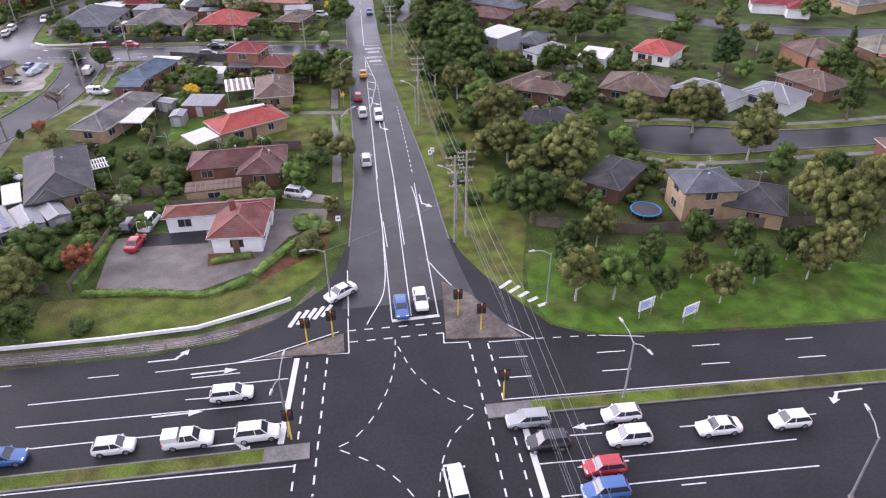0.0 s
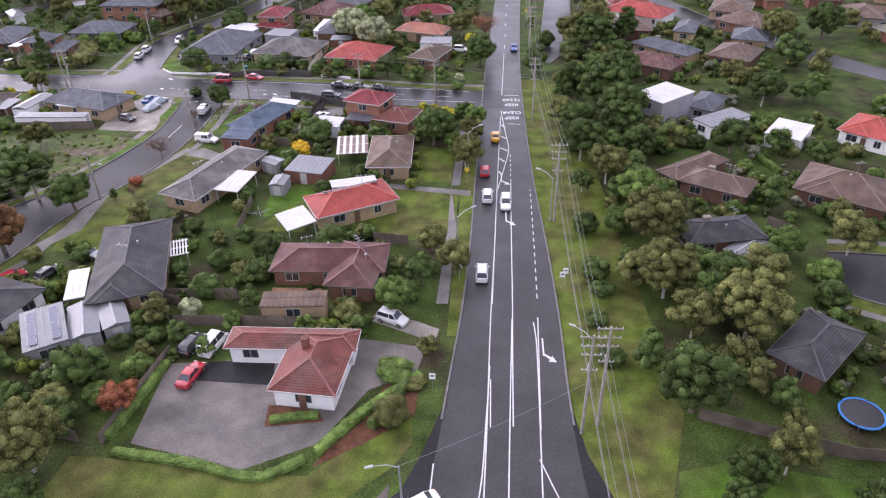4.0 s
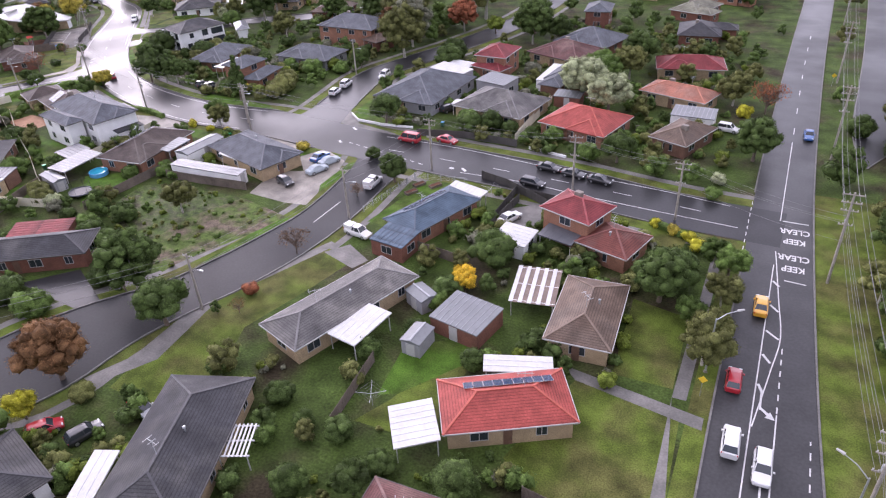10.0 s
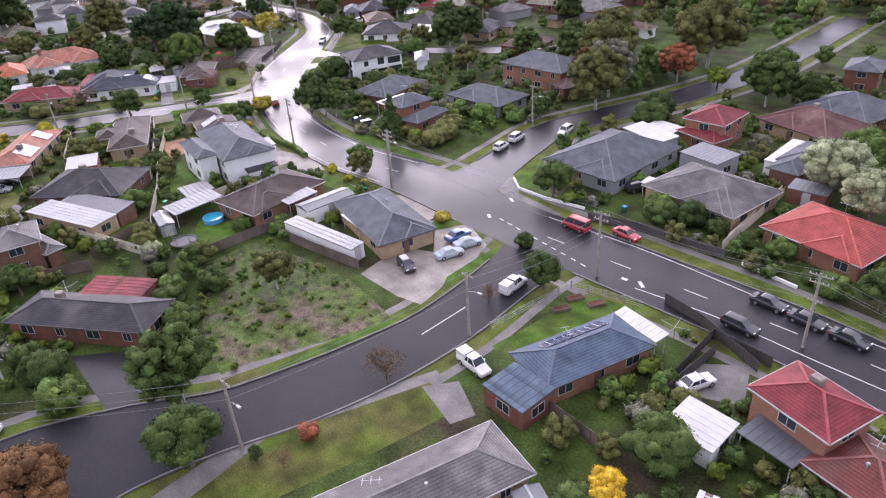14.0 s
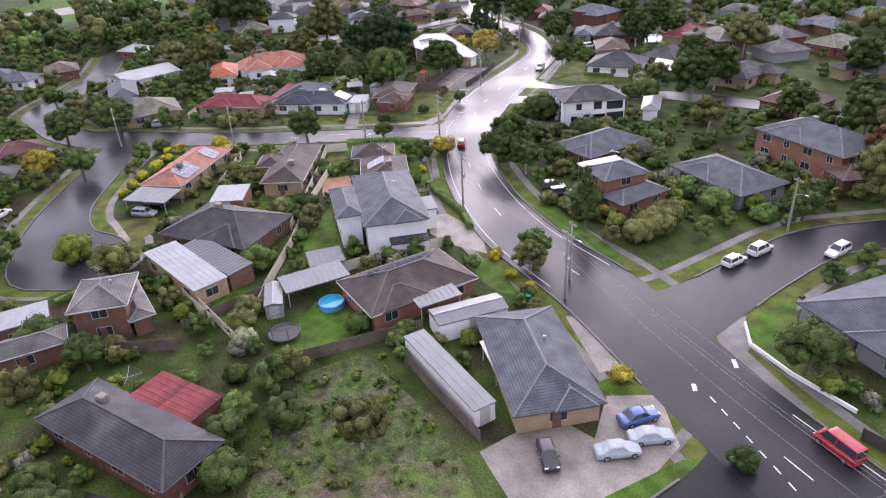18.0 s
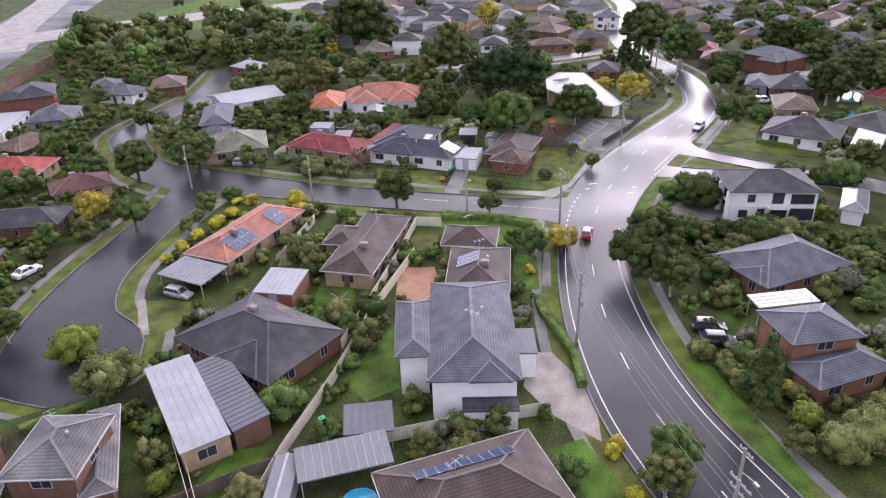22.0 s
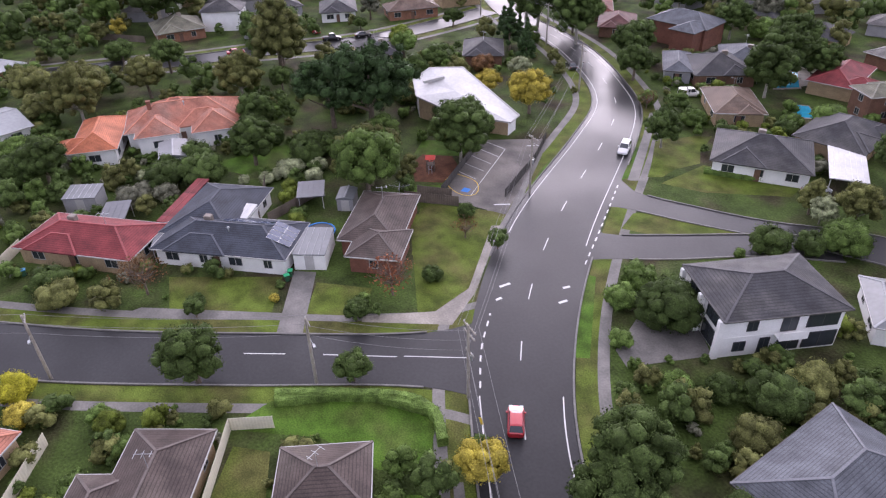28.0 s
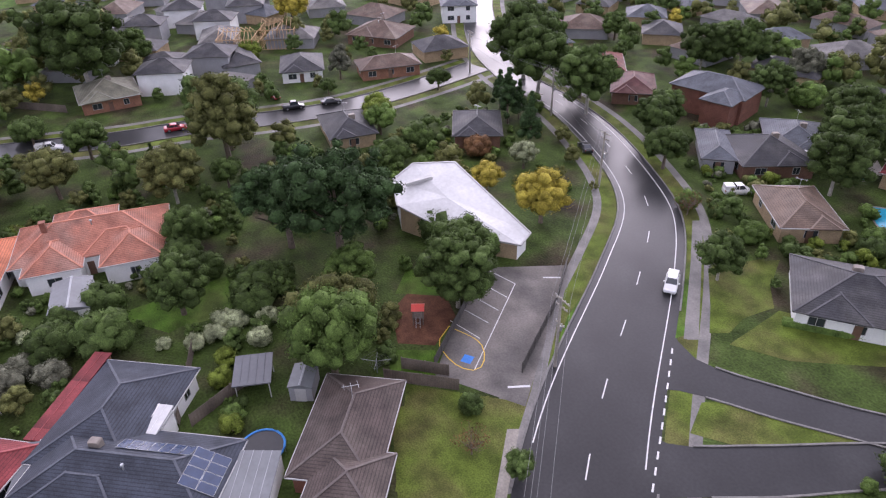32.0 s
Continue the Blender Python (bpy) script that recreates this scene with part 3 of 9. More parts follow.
def open_roof(x, y, rz, w, d, h=2.5, colour="white", label="", name="carport", slats=0):
    """A flat roof on posts: a carport or a veranda."""
    top = thing(name, x, y, 0, rz, label or f"flat {colour} metal roofed {name} on posts", name)
    LOW_ROOFS.append((x, y, rz, w, d))
    rs, cs = Shape(), Shape()
    if slats:
        for i in range(slats):
            a = -w / 2 + w * i / slats
            part("slat", Shape().box(a, -d / 2, h - 0.06, a + w / slats * 0.45, d / 2, h), ROOFS[colour], top)
        for sx in (-1, 0, 1):
            cs.box(-w / 2, sx * d * 0.45 - 0.05, h - 0.22, w / 2, sx * d * 0.45 + 0.05, h - 0.06)
    else:
        hip_roof(rs, cs, 0, 0, w, d, h, 0, "flat", Shape())
    if slats:
        part("beam", cs, CAPS[colour], top)
    else:
        part("roof_rib", cs, CAPS[colour], part("roof", rs, ROOFS[colour], top))
    if 0 < slats < 6:
        part("sheet", Shape().box(-w / 2, -d / 2, h - 0.1, w / 2, d / 2, h - 0.065), CAPS["brown"], top, "brown sheet under the white slats")
    for sx in (-1, 1):
        for sy in (-1, 1):
            part("post", Shape().box(-0.05, -0.05, 0, 0.05, 0.05, h - 0.1), TRIM, top, at=(sx * (w / 2 - 0.3), sy * (d / 2 - 0.3), 0))
    return top


def shed(x, y, rz, w, d, h=2.1, roof="steel", wall="grey", label="", name="garden_shed", kind="gable", pitch=12):
    top = thing(name, x, y, 0, rz, label or f"small {wall} garden shed with a {roof} roof", "shed")
    LOW_ROOFS.append((x, y, rz, w, d))
    part("wall", Shape().box(-w / 2 + 0.1, -d / 2 + 0.1, 0, w / 2 - 0.1, d / 2 - 0.1, h - 0.05), BRICKS[wall] if wall in BRICKS else MATS[wall], top)
    rs, cs = Shape(), Shape()
    hip_roof(rs, cs, 0, 0, w, d, h, pitch, kind, Shape())
    r = part("roof", rs, ROOFS[roof], top)
    part("roof_rib" if kind == "flat" else "ridge_cap", cs, CAPS[roof], r)
    part("door", Shape().box(-0.6, -0.04, 0, 0.6, 0.04, h - 0.3), TRIM, top, at=(0, -d / 2 + 0.08, 0))
    return top


def hall():
    """A white hall whose roof falls from a high blunt ridge to a low far corner."""
    top = thing("hall", -225, 200, 0, 0, "white painted hall with a steep single-pitch white metal roof", "hall")
    HOUSES.append((-225, 200, 33, 17, 11))
    eave = [(-10.6, -1.2, 6.6), (-7.6, 4.6, 6.6), (11.0, 6.0, 2.9), (12.6, 3.2, 2.7), (4.6, -3.6, 2.9), (-3.6, -7.6, 4.4), (-9.4, -5.4, 5.4)]
    roof, rim, n = Shape(), Shape(), len(eave)
    mid = (-1.0, -0.6, 4.9)
    for i in range(n):
        a, b = eave[i], eave[(i + 1) % n]
        roof.face([mid, b, a]).face([tuple(c * 1.0 - (0.22 if k == 2 else 0) for k, c in enumerate(p)) for p in (mid, a, b)])
        roof.face([a, b, (b[0], b[1], b[2] - 0.22), (a[0], a[1], a[2] - 0.22)])
        rim.bar((a[0], a[1], a[2] + 0.03), (b[0], b[1], b[2] + 0.03), 0.22, 0.16)
        p, q = [(c[0] * 0.955, c[1] * 0.94, c[2] - 0.2) for c in (a, b)]
        part("wall", Shape().solid([(p[0], p[1], 0), (q[0], q[1], 0), q, p, (p[0] * 0.97, p[1] * 0.97, 0), (q[0] * 0.97, q[1] * 0.97, 0), (q[0] * 0.97, q[1] * 0.97, q[2]), (p[0] * 0.97, p[1] * 0.97, p[2])],
                                   [(3, 2, 1, 0), (4, 5, 6, 7), (0, 4, 7, 3), (1, 2, 6, 5), (3, 7, 6, 2)]), BRICKS["cream"] if i in (3, 4) else WHITE, top)
    rf = part("roof", roof, METAL_W, top)
    part("fascia", rim, TRIM, rf)
    part("light_slot", Shape().bar((-6.5, -4.6, 5.72), (-6.0, -0.4, 6.05), 0.7, 0.5), TRIM, rf, "raised white roof light")
    for u in range(3):
        window_parts(top, 6.4 + u * 1.9, -1.75 + u * 1.9, 1.3, 41, 1.6, 1.6, TRIM)


# ---------------- trees ----------------


def ball(level):
    """Vertices and triangles of a unit ball: an icosahedron, split level times."""
    g = (1 + math.sqrt(5)) / 2
    v = [(-1, g, 0), (1, g, 0), (-1, -g, 0), (1, -g, 0), (0, -1, g), (0, 1, g), (0, -1, -g), (0, 1, -g), (g, 0, -1), (g, 0, 1), (-g, 0, -1), (-g, 0, 1)]
    f = [(0, 11, 5), (0, 5, 1), (0, 1, 7), (0, 7, 10), (0, 10, 11), (1, 5, 9), (5, 11, 4), (11, 10, 2), (10, 7, 6), (7, 1, 8),
         (3, 9, 4), (3, 4, 2), (3, 2, 6), (3, 6, 8), (3, 8, 9), (4, 9, 5), (2, 4, 11), (6, 2, 10), (8, 6, 7), (9, 8, 1)]
    for k in range(level):
        mid, out = {}, []

        def half(a, b):
            q = (min(a, b), max(a, b))
            if q not in mid:
                mid[q] = len(v)
                v.append(tuple((v[a][m] + v[b][m]) / 2 for m in range(3)))
            return mid[q]
        for a, b, c in f:
            x, y, z = half(a, b), half(b, c), half(c, a)
            out += [(a, x, z), (b, y, x), (c, z, y), (x, y, z)]
        f = out
    v = np.array(v, float)
    return v / np.linalg.norm(v, axis=1)[:, None], np.array(f)


BALLS = [ball(0), ball(1)]


def crown_mesh(name, seed, material, r=1.0, hz=0.8, blobs=26, leaves=70, leaf=0.11, spread=0.62, blob=0.36, core=1, cone=0.0):
    """A crown of uneven leafy clumps with small leaves standing out of them, about r wide and hz high around its middle."""
    rg = np.random.default_rng(seed)
    u = rg.uniform(-0.8, 1, blobs)
    t = rg.uniform(0, 2 * math.pi, blobs)
    q = np.sqrt(np.maximum(0, 1 - u * u))
    k = spread * rg.uniform(0.5, 1.15, blobs)
    narrow = 1 - cone * (u * 0.5 + 0.5)
    ctr = np.stack([q * np.cos(t) * k * r * narrow, q * np.sin(t) * k * r * narrow, u * k * hz], axis=1)
    rad = blob * rg.uniform(0.62, 1.28, blobs) * r * (1 - cone * 0.5 * (u * 0.5 + 0.5))

    def hidden(p, own):
        d = np.linalg.norm(p[:, None, :] - ctr[None], axis=2) < rad[None] * 0.74
        d[np.arange(len(p)), own] = False
        return d.any(axis=1)
    V, F, n = [], [], 0
    if core is not None:
        bv, bf = BALLS[core]
        for c in range(blobs):
            pts = ctr[c] + bv * rad[c] * rg.uniform(0.66, 1.0, (len(bv), 1)) * np.array((1, 1, 0.86))
            keep = bf[~hidden(pts, np.full(len(pts), c))[bf].all(axis=1)]
            V.append(pts)
            F.append(keep + n)
            n += len(pts)
    smooth = sum(len(f) for f in F)
    own = np.repeat(np.arange(blobs), leaves)
    nv = rg.normal(size=(len(own), 3))
    nv[:, 2] = np.abs(nv[:, 2]) * np.where(rg.random(len(own)) < 0.72, 1, -1)
    nv /= np.linalg.norm(nv, axis=1)[:, None]
    p = ctr[own] + nv * (rad[own] * rg.uniform(0.8, 1.12, len(own)))[:, None] * np.array((1, 1, 0.88))
    ok = ~hidden(p, own)
    p, nv = p[ok], nv[ok]
    m = len(p)
    a = np.cross(nv, rg.normal(size=(m, 3)))
    a = a / (np.linalg.norm(a, axis=1)[:, None] + 1e-9) + nv * rg.uniform(-0.5, 0.8, (m, 1))
    b = np.cross(nv, a) + nv * rg.uniform(-0.5, 0.5, (m, 1))
    z = (leaf * r * rg.uniform(0.6, 1.3, m))[:, None]
    V += [np.stack([p - a * z, p + a * z * 0.6 + b * z * 0.7, p + a * z * 0.4 - b * z * 0.8], axis=1).reshape(-1, 3)]
    F += [np.arange(3 * m).reshape(-1, 3) + n]
    V, F = np.concatenate(V), np.concatenate(F).astype(np.int32)
    me = bpy.data.meshes.new(name)
    me.vertices.add(len(V))
    me.vertices.foreach_set("co", V.reshape(-1).astype(np.float32))
    me.loops.add(3 * len(F))
    me.loops.foreach_set("vertex_index", F.reshape(-1))
    me.polygons.add(len(F))
    me.polygons.foreach_set("loop_start", np.arange(0, 3 * len(F), 3, dtype=np.int32))
    me.polygons.foreach_set("loop_total", np.full(len(F), 3, dtype=np.int32))
    me.polygons.foreach_set("use_smooth", np.arange(len(F)) < smooth)
    me.update(calc_edges=True)
    me.materials.append(material)
    return me


def trunk_mesh(name, seed, material, h=1.0, r=0.05, limbs=5, reach=0.35):
    """A tapered trunk with limbs; h is the height of the crown's middle."""
    rng = random.Random(seed)
    s = Shape()
    b = (rng.uniform(-0.05, 0.05), rng.uniform(-0.05, 0.05))
    s.tube([(0, 0, 0), (b[0] * 0.5, b[1] * 0.5, h * 0.4), (b[0], b[1], h * 0.75), (0, 0, h * 1.1)], [r * 1.25, r, r * 0.75, r * 0.3], 7)
    for i in range(limbs):
        a = 2 * math.pi * i / limbs + rng.uniform(-0.4, 0.4)
        z0 = h * rng.uniform(0.45, 0.8)
        e = reach * rng.uniform(0.7, 1.2)
        s.tube([(b[0] * 0.8, b[1] * 0.8, z0), (math.cos(a) * e * 0.5, math.sin(a) * e * 0.5, z0 + 0.16 * h), (math.cos(a) * e, math.sin(a) * e, z0 + 0.36 * h)],
               [r * 0.55, r * 0.4, r * 0.18], 5)
    return s.mesh(name, material)


TREES = {}
CROWNS = []


def tree_kind(kind, leaf, size):
    """The shared meshes of one kind of tree, a unit wide, for small, middle and large crowns: two or three variants."""
    key = (kind, leaf, size)
    if key in TREES:
        return TREES[key]
    out = []
    n, lv, lf, bl, lc = ((22, 60, 0.06, 1.0, 0), (64, 80, 0.038, 0.74, 0), (130, 90, 0.026, 0.58, 0))[size]
    for i in range(2 if size == 2 else 3):
        sd = (len(kind) * 71 + len(leaf) * 37 + i * 13 + size * 5 + ord(leaf[0])) % 1000
        if kind == "round":
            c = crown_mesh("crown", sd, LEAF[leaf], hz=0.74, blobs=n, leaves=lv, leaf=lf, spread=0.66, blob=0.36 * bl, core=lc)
            t, z = trunk_mesh("trunk", sd, BARK, 0.95, 0.06), 1.05
        elif kind == "gum":
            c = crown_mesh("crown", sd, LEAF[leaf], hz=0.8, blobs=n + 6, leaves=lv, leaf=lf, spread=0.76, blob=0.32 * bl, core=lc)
            t, z = trunk_mesh("trunk", sd, BARK_W, 1.0, 0.045, 7, 0.5), 1.15
        elif kind == "tall":
            c = crown_mesh("crown", sd, LEAF[leaf], hz=1.15, blobs=n + 6, leaves=lv, leaf=lf, spread=0.72, blob=0.34 * bl, core=lc, cone=0.45)
            t, z = trunk_mesh("trunk", sd, BARK, 1.2, 0.06), 1.3
        elif kind == "cone":
            c = crown_mesh("crown", sd, LEAF[leaf], hz=1.7, blobs=n + 12, leaves=lv, leaf=lf, spread=0.72, blob=0.32 * bl, core=lc, cone=0.95)
            t, z = trunk_mesh("trunk", sd, BARK, 1.5, 0.05, 3, 0.2), 1.6
        elif kind == "pine":
            c = crown_mesh("crown", sd, LEAF[leaf], hz=0.62, blobs=n + 10, leaves=lv, leaf=lf, spread=0.85, blob=0.24 * bl, core=lc)
            t, z = trunk_mesh("trunk", sd, BARK, 1.15, 0.06, 9, 0.6), 1.3
        elif kind == "bare":
            s = Shape()
            rng = random.Random(sd)
            s.tube([(0, 0, 0), (0.02, 0, 0.5), (0, 0.03, 0.9)], [0.05, 0.04, 0.03], 6)
            for j in range(26):
                a, z0 = rng.uniform(0, 6.3), rng.uniform(0.4, 0.9)
                e = rng.uniform(0.5, 1.0)
                m = Vector((math.cos(a) * e * 0.5, math.sin(a) * e * 0.5, z0 + 0.3))
                s.tube([(0, 0, z0), tuple(m), (math.cos(a + 0.2) * e, math.sin(a + 0.2) * e, z0 + 0.75)], [0.022, 0.013, 0.004], 4)
                for q in range(3):
                    s.tube([tuple(m), tuple(m + Vector((rng.uniform(-0.3, 0.3), rng.uniform(-0.3, 0.3), rng.uniform(0.15, 0.45))))], [0.009, 0.003], 3)
            t = s.mesh("trunk", BARK)
            c = crown_mesh("crown", sd, LEAF[leaf], hz=0.6, blobs=30, leaves=26, leaf=0.05, spread=0.8, blob=0.3, core=None)
            z = 1.15
        else:  # bush
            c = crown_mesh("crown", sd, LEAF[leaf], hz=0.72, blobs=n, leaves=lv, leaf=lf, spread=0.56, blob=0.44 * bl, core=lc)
            t, z = trunk_mesh("trunk", sd, BARK, 0.5, 0.06, 3, 0.2), 0.55
        out.append((c, t, z))
    TREES[key] = out
    return out


NAMES_LEAF = {"dark": "dark green", "green": "green", "olive": "olive green", "lime": "bright green", "yellow": "bright yellow autumn", "gold": "yellow-green autumn",
              "rust": "rust brown autumn", "redleaf": "reddish autumn", "pale": "pale green", "grey": "grey-green", "pine": "deep green", "chart": "yellow-green"}
KIND_WORDS = {"round": "round-crowned street tree", "gum": "open-crowned gum tree", "tall": "tall dense tree", "cone": "conical conifer", "pine": "layered pine tree",
              "bare": "thin half-bare tree", "bush": "rounded garden shrub"}


def tree(x, y, r, kind="round", leaf="green", hs=1.0, group="trees"):
    """A tree with its crown's radius r; hs stretches it upward."""
    q = tree_kind(kind, leaf, 0 if r < 1.7 else 1 if r < 4.3 else 2)
    c, t, z = q[int(abs(x * 7.3 + y * 3.1)) % len(q)]
    CROWNS.append((x, y, r))
    name = "shrub" if kind == "bush" else "tree"
    top = thing(name, x, y, 0, (x * 53 + y * 31) % 360, f"{NAMES_LEAF[leaf]} {KIND_WORDS[kind]} in a garden", name, "shrubs" if kind == "bush" else group)
    top.scale = (r, r, r * hs)
    part("trunk", t, None, top)
    part("crown", c, None, top, at=(0, 0, z))
    return top


def trees(text, group="trees"):
    """Rows of: x y radius kind leaf [stretch]."""
    for row in text.strip().splitlines():
        q = row.split()
        tree(float(q[0]), float(q[1]), float(q[2]), q[3], q[4], float(q[5]) if len(q) > 5 else 1.0, group)

# ---------------- ground and roads ----------------
gs = Shape()
gs.face([(-2600, -2400, 0), (2600, -2400, 0), (2600, 2600, 0), (-2600, 2600, 0)])
structure("ground", gs, YARD, "patchy grass and earth between the houses", "ground")


ROADS = []
ROADS_V = [0.0]


def road(name, pts, material, z, label, kerbs=True, gaps=(), verge=0.0):
    """A road along (x, y, width) points, with a concrete kerb at each side but in the gaps (side, from, to along the line)."""
    line = smooth_path(pts, 2.5)
    ROADS.append(line)
    hw = np.array([q[2] / 2 for q in line])
    structure(name, ribbon(line, hw, -hw, z), material, label, "road")
    if verge:
        for side in (1, -1):
            ROADS_V[0] += 0.0002
            for a, c, m, nm, lb in ((0.3, verge, GRASS, "verge", "mown grass verge beside the road"), (verge, verge + 1.3, FOOTPATH, "footpath", "damp concrete footpath")):
                lo, hi = (hw + c, hw + a) if side == 1 else (-hw - a, -hw - c)
                structure(nm, ribbon(line, lo, hi, 0.006 + ROADS_V[0] + (0.004 if nm == "footpath" else 0)), m, lb, nm)
    if not kerbs:
        return line
    run = np.r_[0, np.cumsum([np.linalg.norm((line[i + 1] - line[i])[:2]) for i in range(len(line) - 1)])]
    for side in (1, -1):
        keep, start = [], None
        on = [not any(s == side and a <= run[i] <= b for s, a, b in gaps) for i in range(len(line))]
        i = 0
        while i < len(line):
            if on[i]:
                j = i
                while j + 1 < len(line) and on[j + 1]:
                    j += 1
                if j > i:
                    seg, h = line[i:j + 1], hw[i:j + 1]
                    lo, hi = (h + 0.2, h - 0.02) if side == 1 else (-h + 0.02, -h - 0.2)
                    structure("kerb", ribbon(seg, lo, hi, z + 0.13, 0.16), KERB, "grey concrete kerb along the road", "kerb")
                i = j + 1
            else:
                i += 1
    return line


MAIN = [(4.9, 36, 16.5), (5.0, 45, 14.6), (5.2, 55, 13.4), (5.7, 68, 12.4), (5.8, 85, 11.2), (5.5, 105, 10.0), (5.55, 130, 8.9), (5.75, 160, 8.4), (7.0, 200, 8.0), (8.6, 240, 7.8), (11.5, 300, 7.8), (16, 420, 7.8), (24, 640, 7.8)]
main_line = road("main_road", MAIN, ASPHALT_MAIN, 0.03, "damp grey asphalt main road", gaps=((1, 0, 12), (-1, 0, 14), (1, 100, 117)))
ARTERIAL = [(-700, 20, 37), (-300, 15.5, 36), (-60, 15.0, 32.6), (-25, 14.7, 32.8), (-8, 14.4, 32.6), (8, 13.6, 31), (22, 12.6, 27.4), (45, 12.0, 24.6), (80, 9.8, 24.4), (300, -10, 24.4), (800, -60, 24.4)]
art_line = road("arterial_road", ARTERIAL, ASPHALT, 0.022, "wide wet dark asphalt arterial road", kerbs=False)
patch("slip_lane_west", [(-16.7, 32.2), (-11.8, 34.9), (-9.2, 37.1), (-5.4, 41.0), (-3.6, 45.8), (-2.0, 52), (3, 52), (6, 20), (-25, 20), (-25, 31.1)], 0.026, ASPHALT, "wet asphalt turning lane", "road")
patch("slip_lane_east", [(12.2, 52), (13.2, 46), (15.4, 40.0), (19.1, 32.7), (20.9, 29.1), (25.1, 26.6), (35, 25.2), (35, 20), (4, 20), (4, 52)], 0.024, ASPHALT, "wet asphalt turning lane", "road")

SIDE = [(6, 144.3, 10.6), (-10, 145.4, 10.8), (-29, 148.4, 11.6), (-50, 150.3, 11.8), (-70, 152, 12), (-95, 155.4, 12.4), (-115, 155.5, 11.6), (-133, 159.3, 10.6), (-151, 166.3, 9.8), (-167, 176.2, 12), (-183, 191.6, 13), (-202.5, 216.3, 11), (-213, 227.9, 9.4), (-224, 234.5, 8.2), (-241, 241, 8.4), (-256, 244.5, 8), (-275, 246, 8), (-300, 254, 9), (-330, 270, 9), (-380, 300, 9), (-470, 330, 9), (-600, 420, 9)]
side_line = road("side_street", SIDE, ASPHALT_OLD, 0.038, "wet winding asphalt side street", gaps=((-1, 76, 104), (1, 0, 14), (-1, 0, 10), (1, 62, 84), (1, 168, 190), (-1, 196, 222)), verge=2.6)
NORTH = [(-86, 158, 12), (-86.6, 166, 9.5), (-88, 176, 8.4), (-89, 190, 8), (-84.5, 203, 8), (-77, 222, 8), (-70, 250, 8), (-66, 320, 8)]
road("north_street", NORTH, ASPHALT_OLD, 0.034, "wet asphalt residential street", gaps=((1, 0, 9), (-1, 0, 9)), verge=2.6)
CRES = [(-62.2, 149, 13), (-61.9, 141, 9.4), (-61.4, 125, 8.6), (-63.1, 114.5, 9.4), (-65.6, 106, 9.6), (-69, 98, 9.4), (-73, 90.5, 12.5), (-76, 82, 16), (-78, 76, 14), (-79, 71, 6)]
road("crescent", CRES, ASPHALT, 0.034, "damp grey asphalt crescent", gaps=((1, 0, 6), (-1, 0, 6)), verge=2.2)
STREET2 = [(-164, 171.5, 14), (-168, 164, 8.6), (-177.5, 147, 8.2), (-187, 131, 8.4), (-196, 118, 9), (-204, 106, 12), (-214, 96, 9), (-228, 91, 8), (-243, 88.5, 8), (-262, 98, 8), (-280, 106, 8), (-310, 112, 8)]
road("second_street", STREET2, ASPHALT_OLD, 0.034, "damp asphalt residential street", gaps=((1, 0, 7), (-1, 0, 6), (1, 62, 84)), verge=2.6)
COURT = [(-202, 108, 13), (-192, 103, 8.6), (-178, 97, 8.4), (-166, 92.5, 9), (-155, 91, 12), (-147, 92.5, 17), (-141, 94, 15), (-136, 95, 5)]
road("court", COURT, ASPHALT_OLD, 0.030, "asphalt court with a round end", gaps=((1, 0, 9), (-1, 0, 9)), verge=2.6)
road("access_lane", [(-190, 204, 14), (-184.5, 206.2, 6), (-176, 211.5, 4.8), (-168, 217.4, 4.6), (-158, 225.5, 7), (-140, 236, 8), (-110, 254, 8)], ASPHALT_OLD, 0.031, "asphalt service lane", gaps=((1, 0, 8), (-1, 0, 8)))
road("access_lane", [(-181, 190, 12), (-176, 195.2, 6.4), (-171.5, 202.5, 5.8), (-166, 213, 5.2), (-160, 221.5, 6)], ASPHALT_OLD, 0.029, "asphalt service lane", gaps=((1, 0, 8), (-1, 0, 8)))
# court to the east of the main road
road("east_court", [(50, 80, 9), (57, 77.5, 13), (66, 75.5, 12), (80, 73.5, 8), (100, 73, 8), (140, 76, 8), (200, 90, 8)], ASPHALT_OLD, 0.03, "asphalt court with a round end", verge=2.6)
road("east_street", [(52, 250, 8), (62, 215, 8), (78, 185, 8), (95, 160, 8), (120, 140, 8), (170, 130, 8)], ASPHALT_OLD, 0.03, "wet asphalt residential street")
road("north_lane", [(17.5, 170, 1), (20.5, 185, 8), (22.5, 210, 8), (25, 240, 8), (29, 300, 8), (34, 400, 8)], ASPHALT_OLD, 0.03, "asphalt service road")
# freeway far to the west, and a street behind the old house
road("freeway", [(-360, -260, 30), (-385, -60, 30), (-412, 20, 30), (-440, 75, 28), (-470, 160, 26), (-520, 260, 26), (-620, 420, 26)], CONCRETE, 0.034, "pale wet freeway", kerbs=False)
road("freeway", [(-380, 24, 18), (-440, 14, 20), (-500, 10, 20), (-640, 0, 20)], CONCRETE, 0.03, "pale wet freeway ramp", kerbs=False)
road("back_street", [(-299, 118, 7.5), (-293, 143, 7.5), (-288, 160, 7.5), (-286, 175, 7.5), (-282, 190, 7.5), (-280, 204, 7.5), (-282, 222, 7.5), (-287, 243, 8)], ASPHALT_OLD, 0.033, "damp asphalt residential street", verge=2.6)

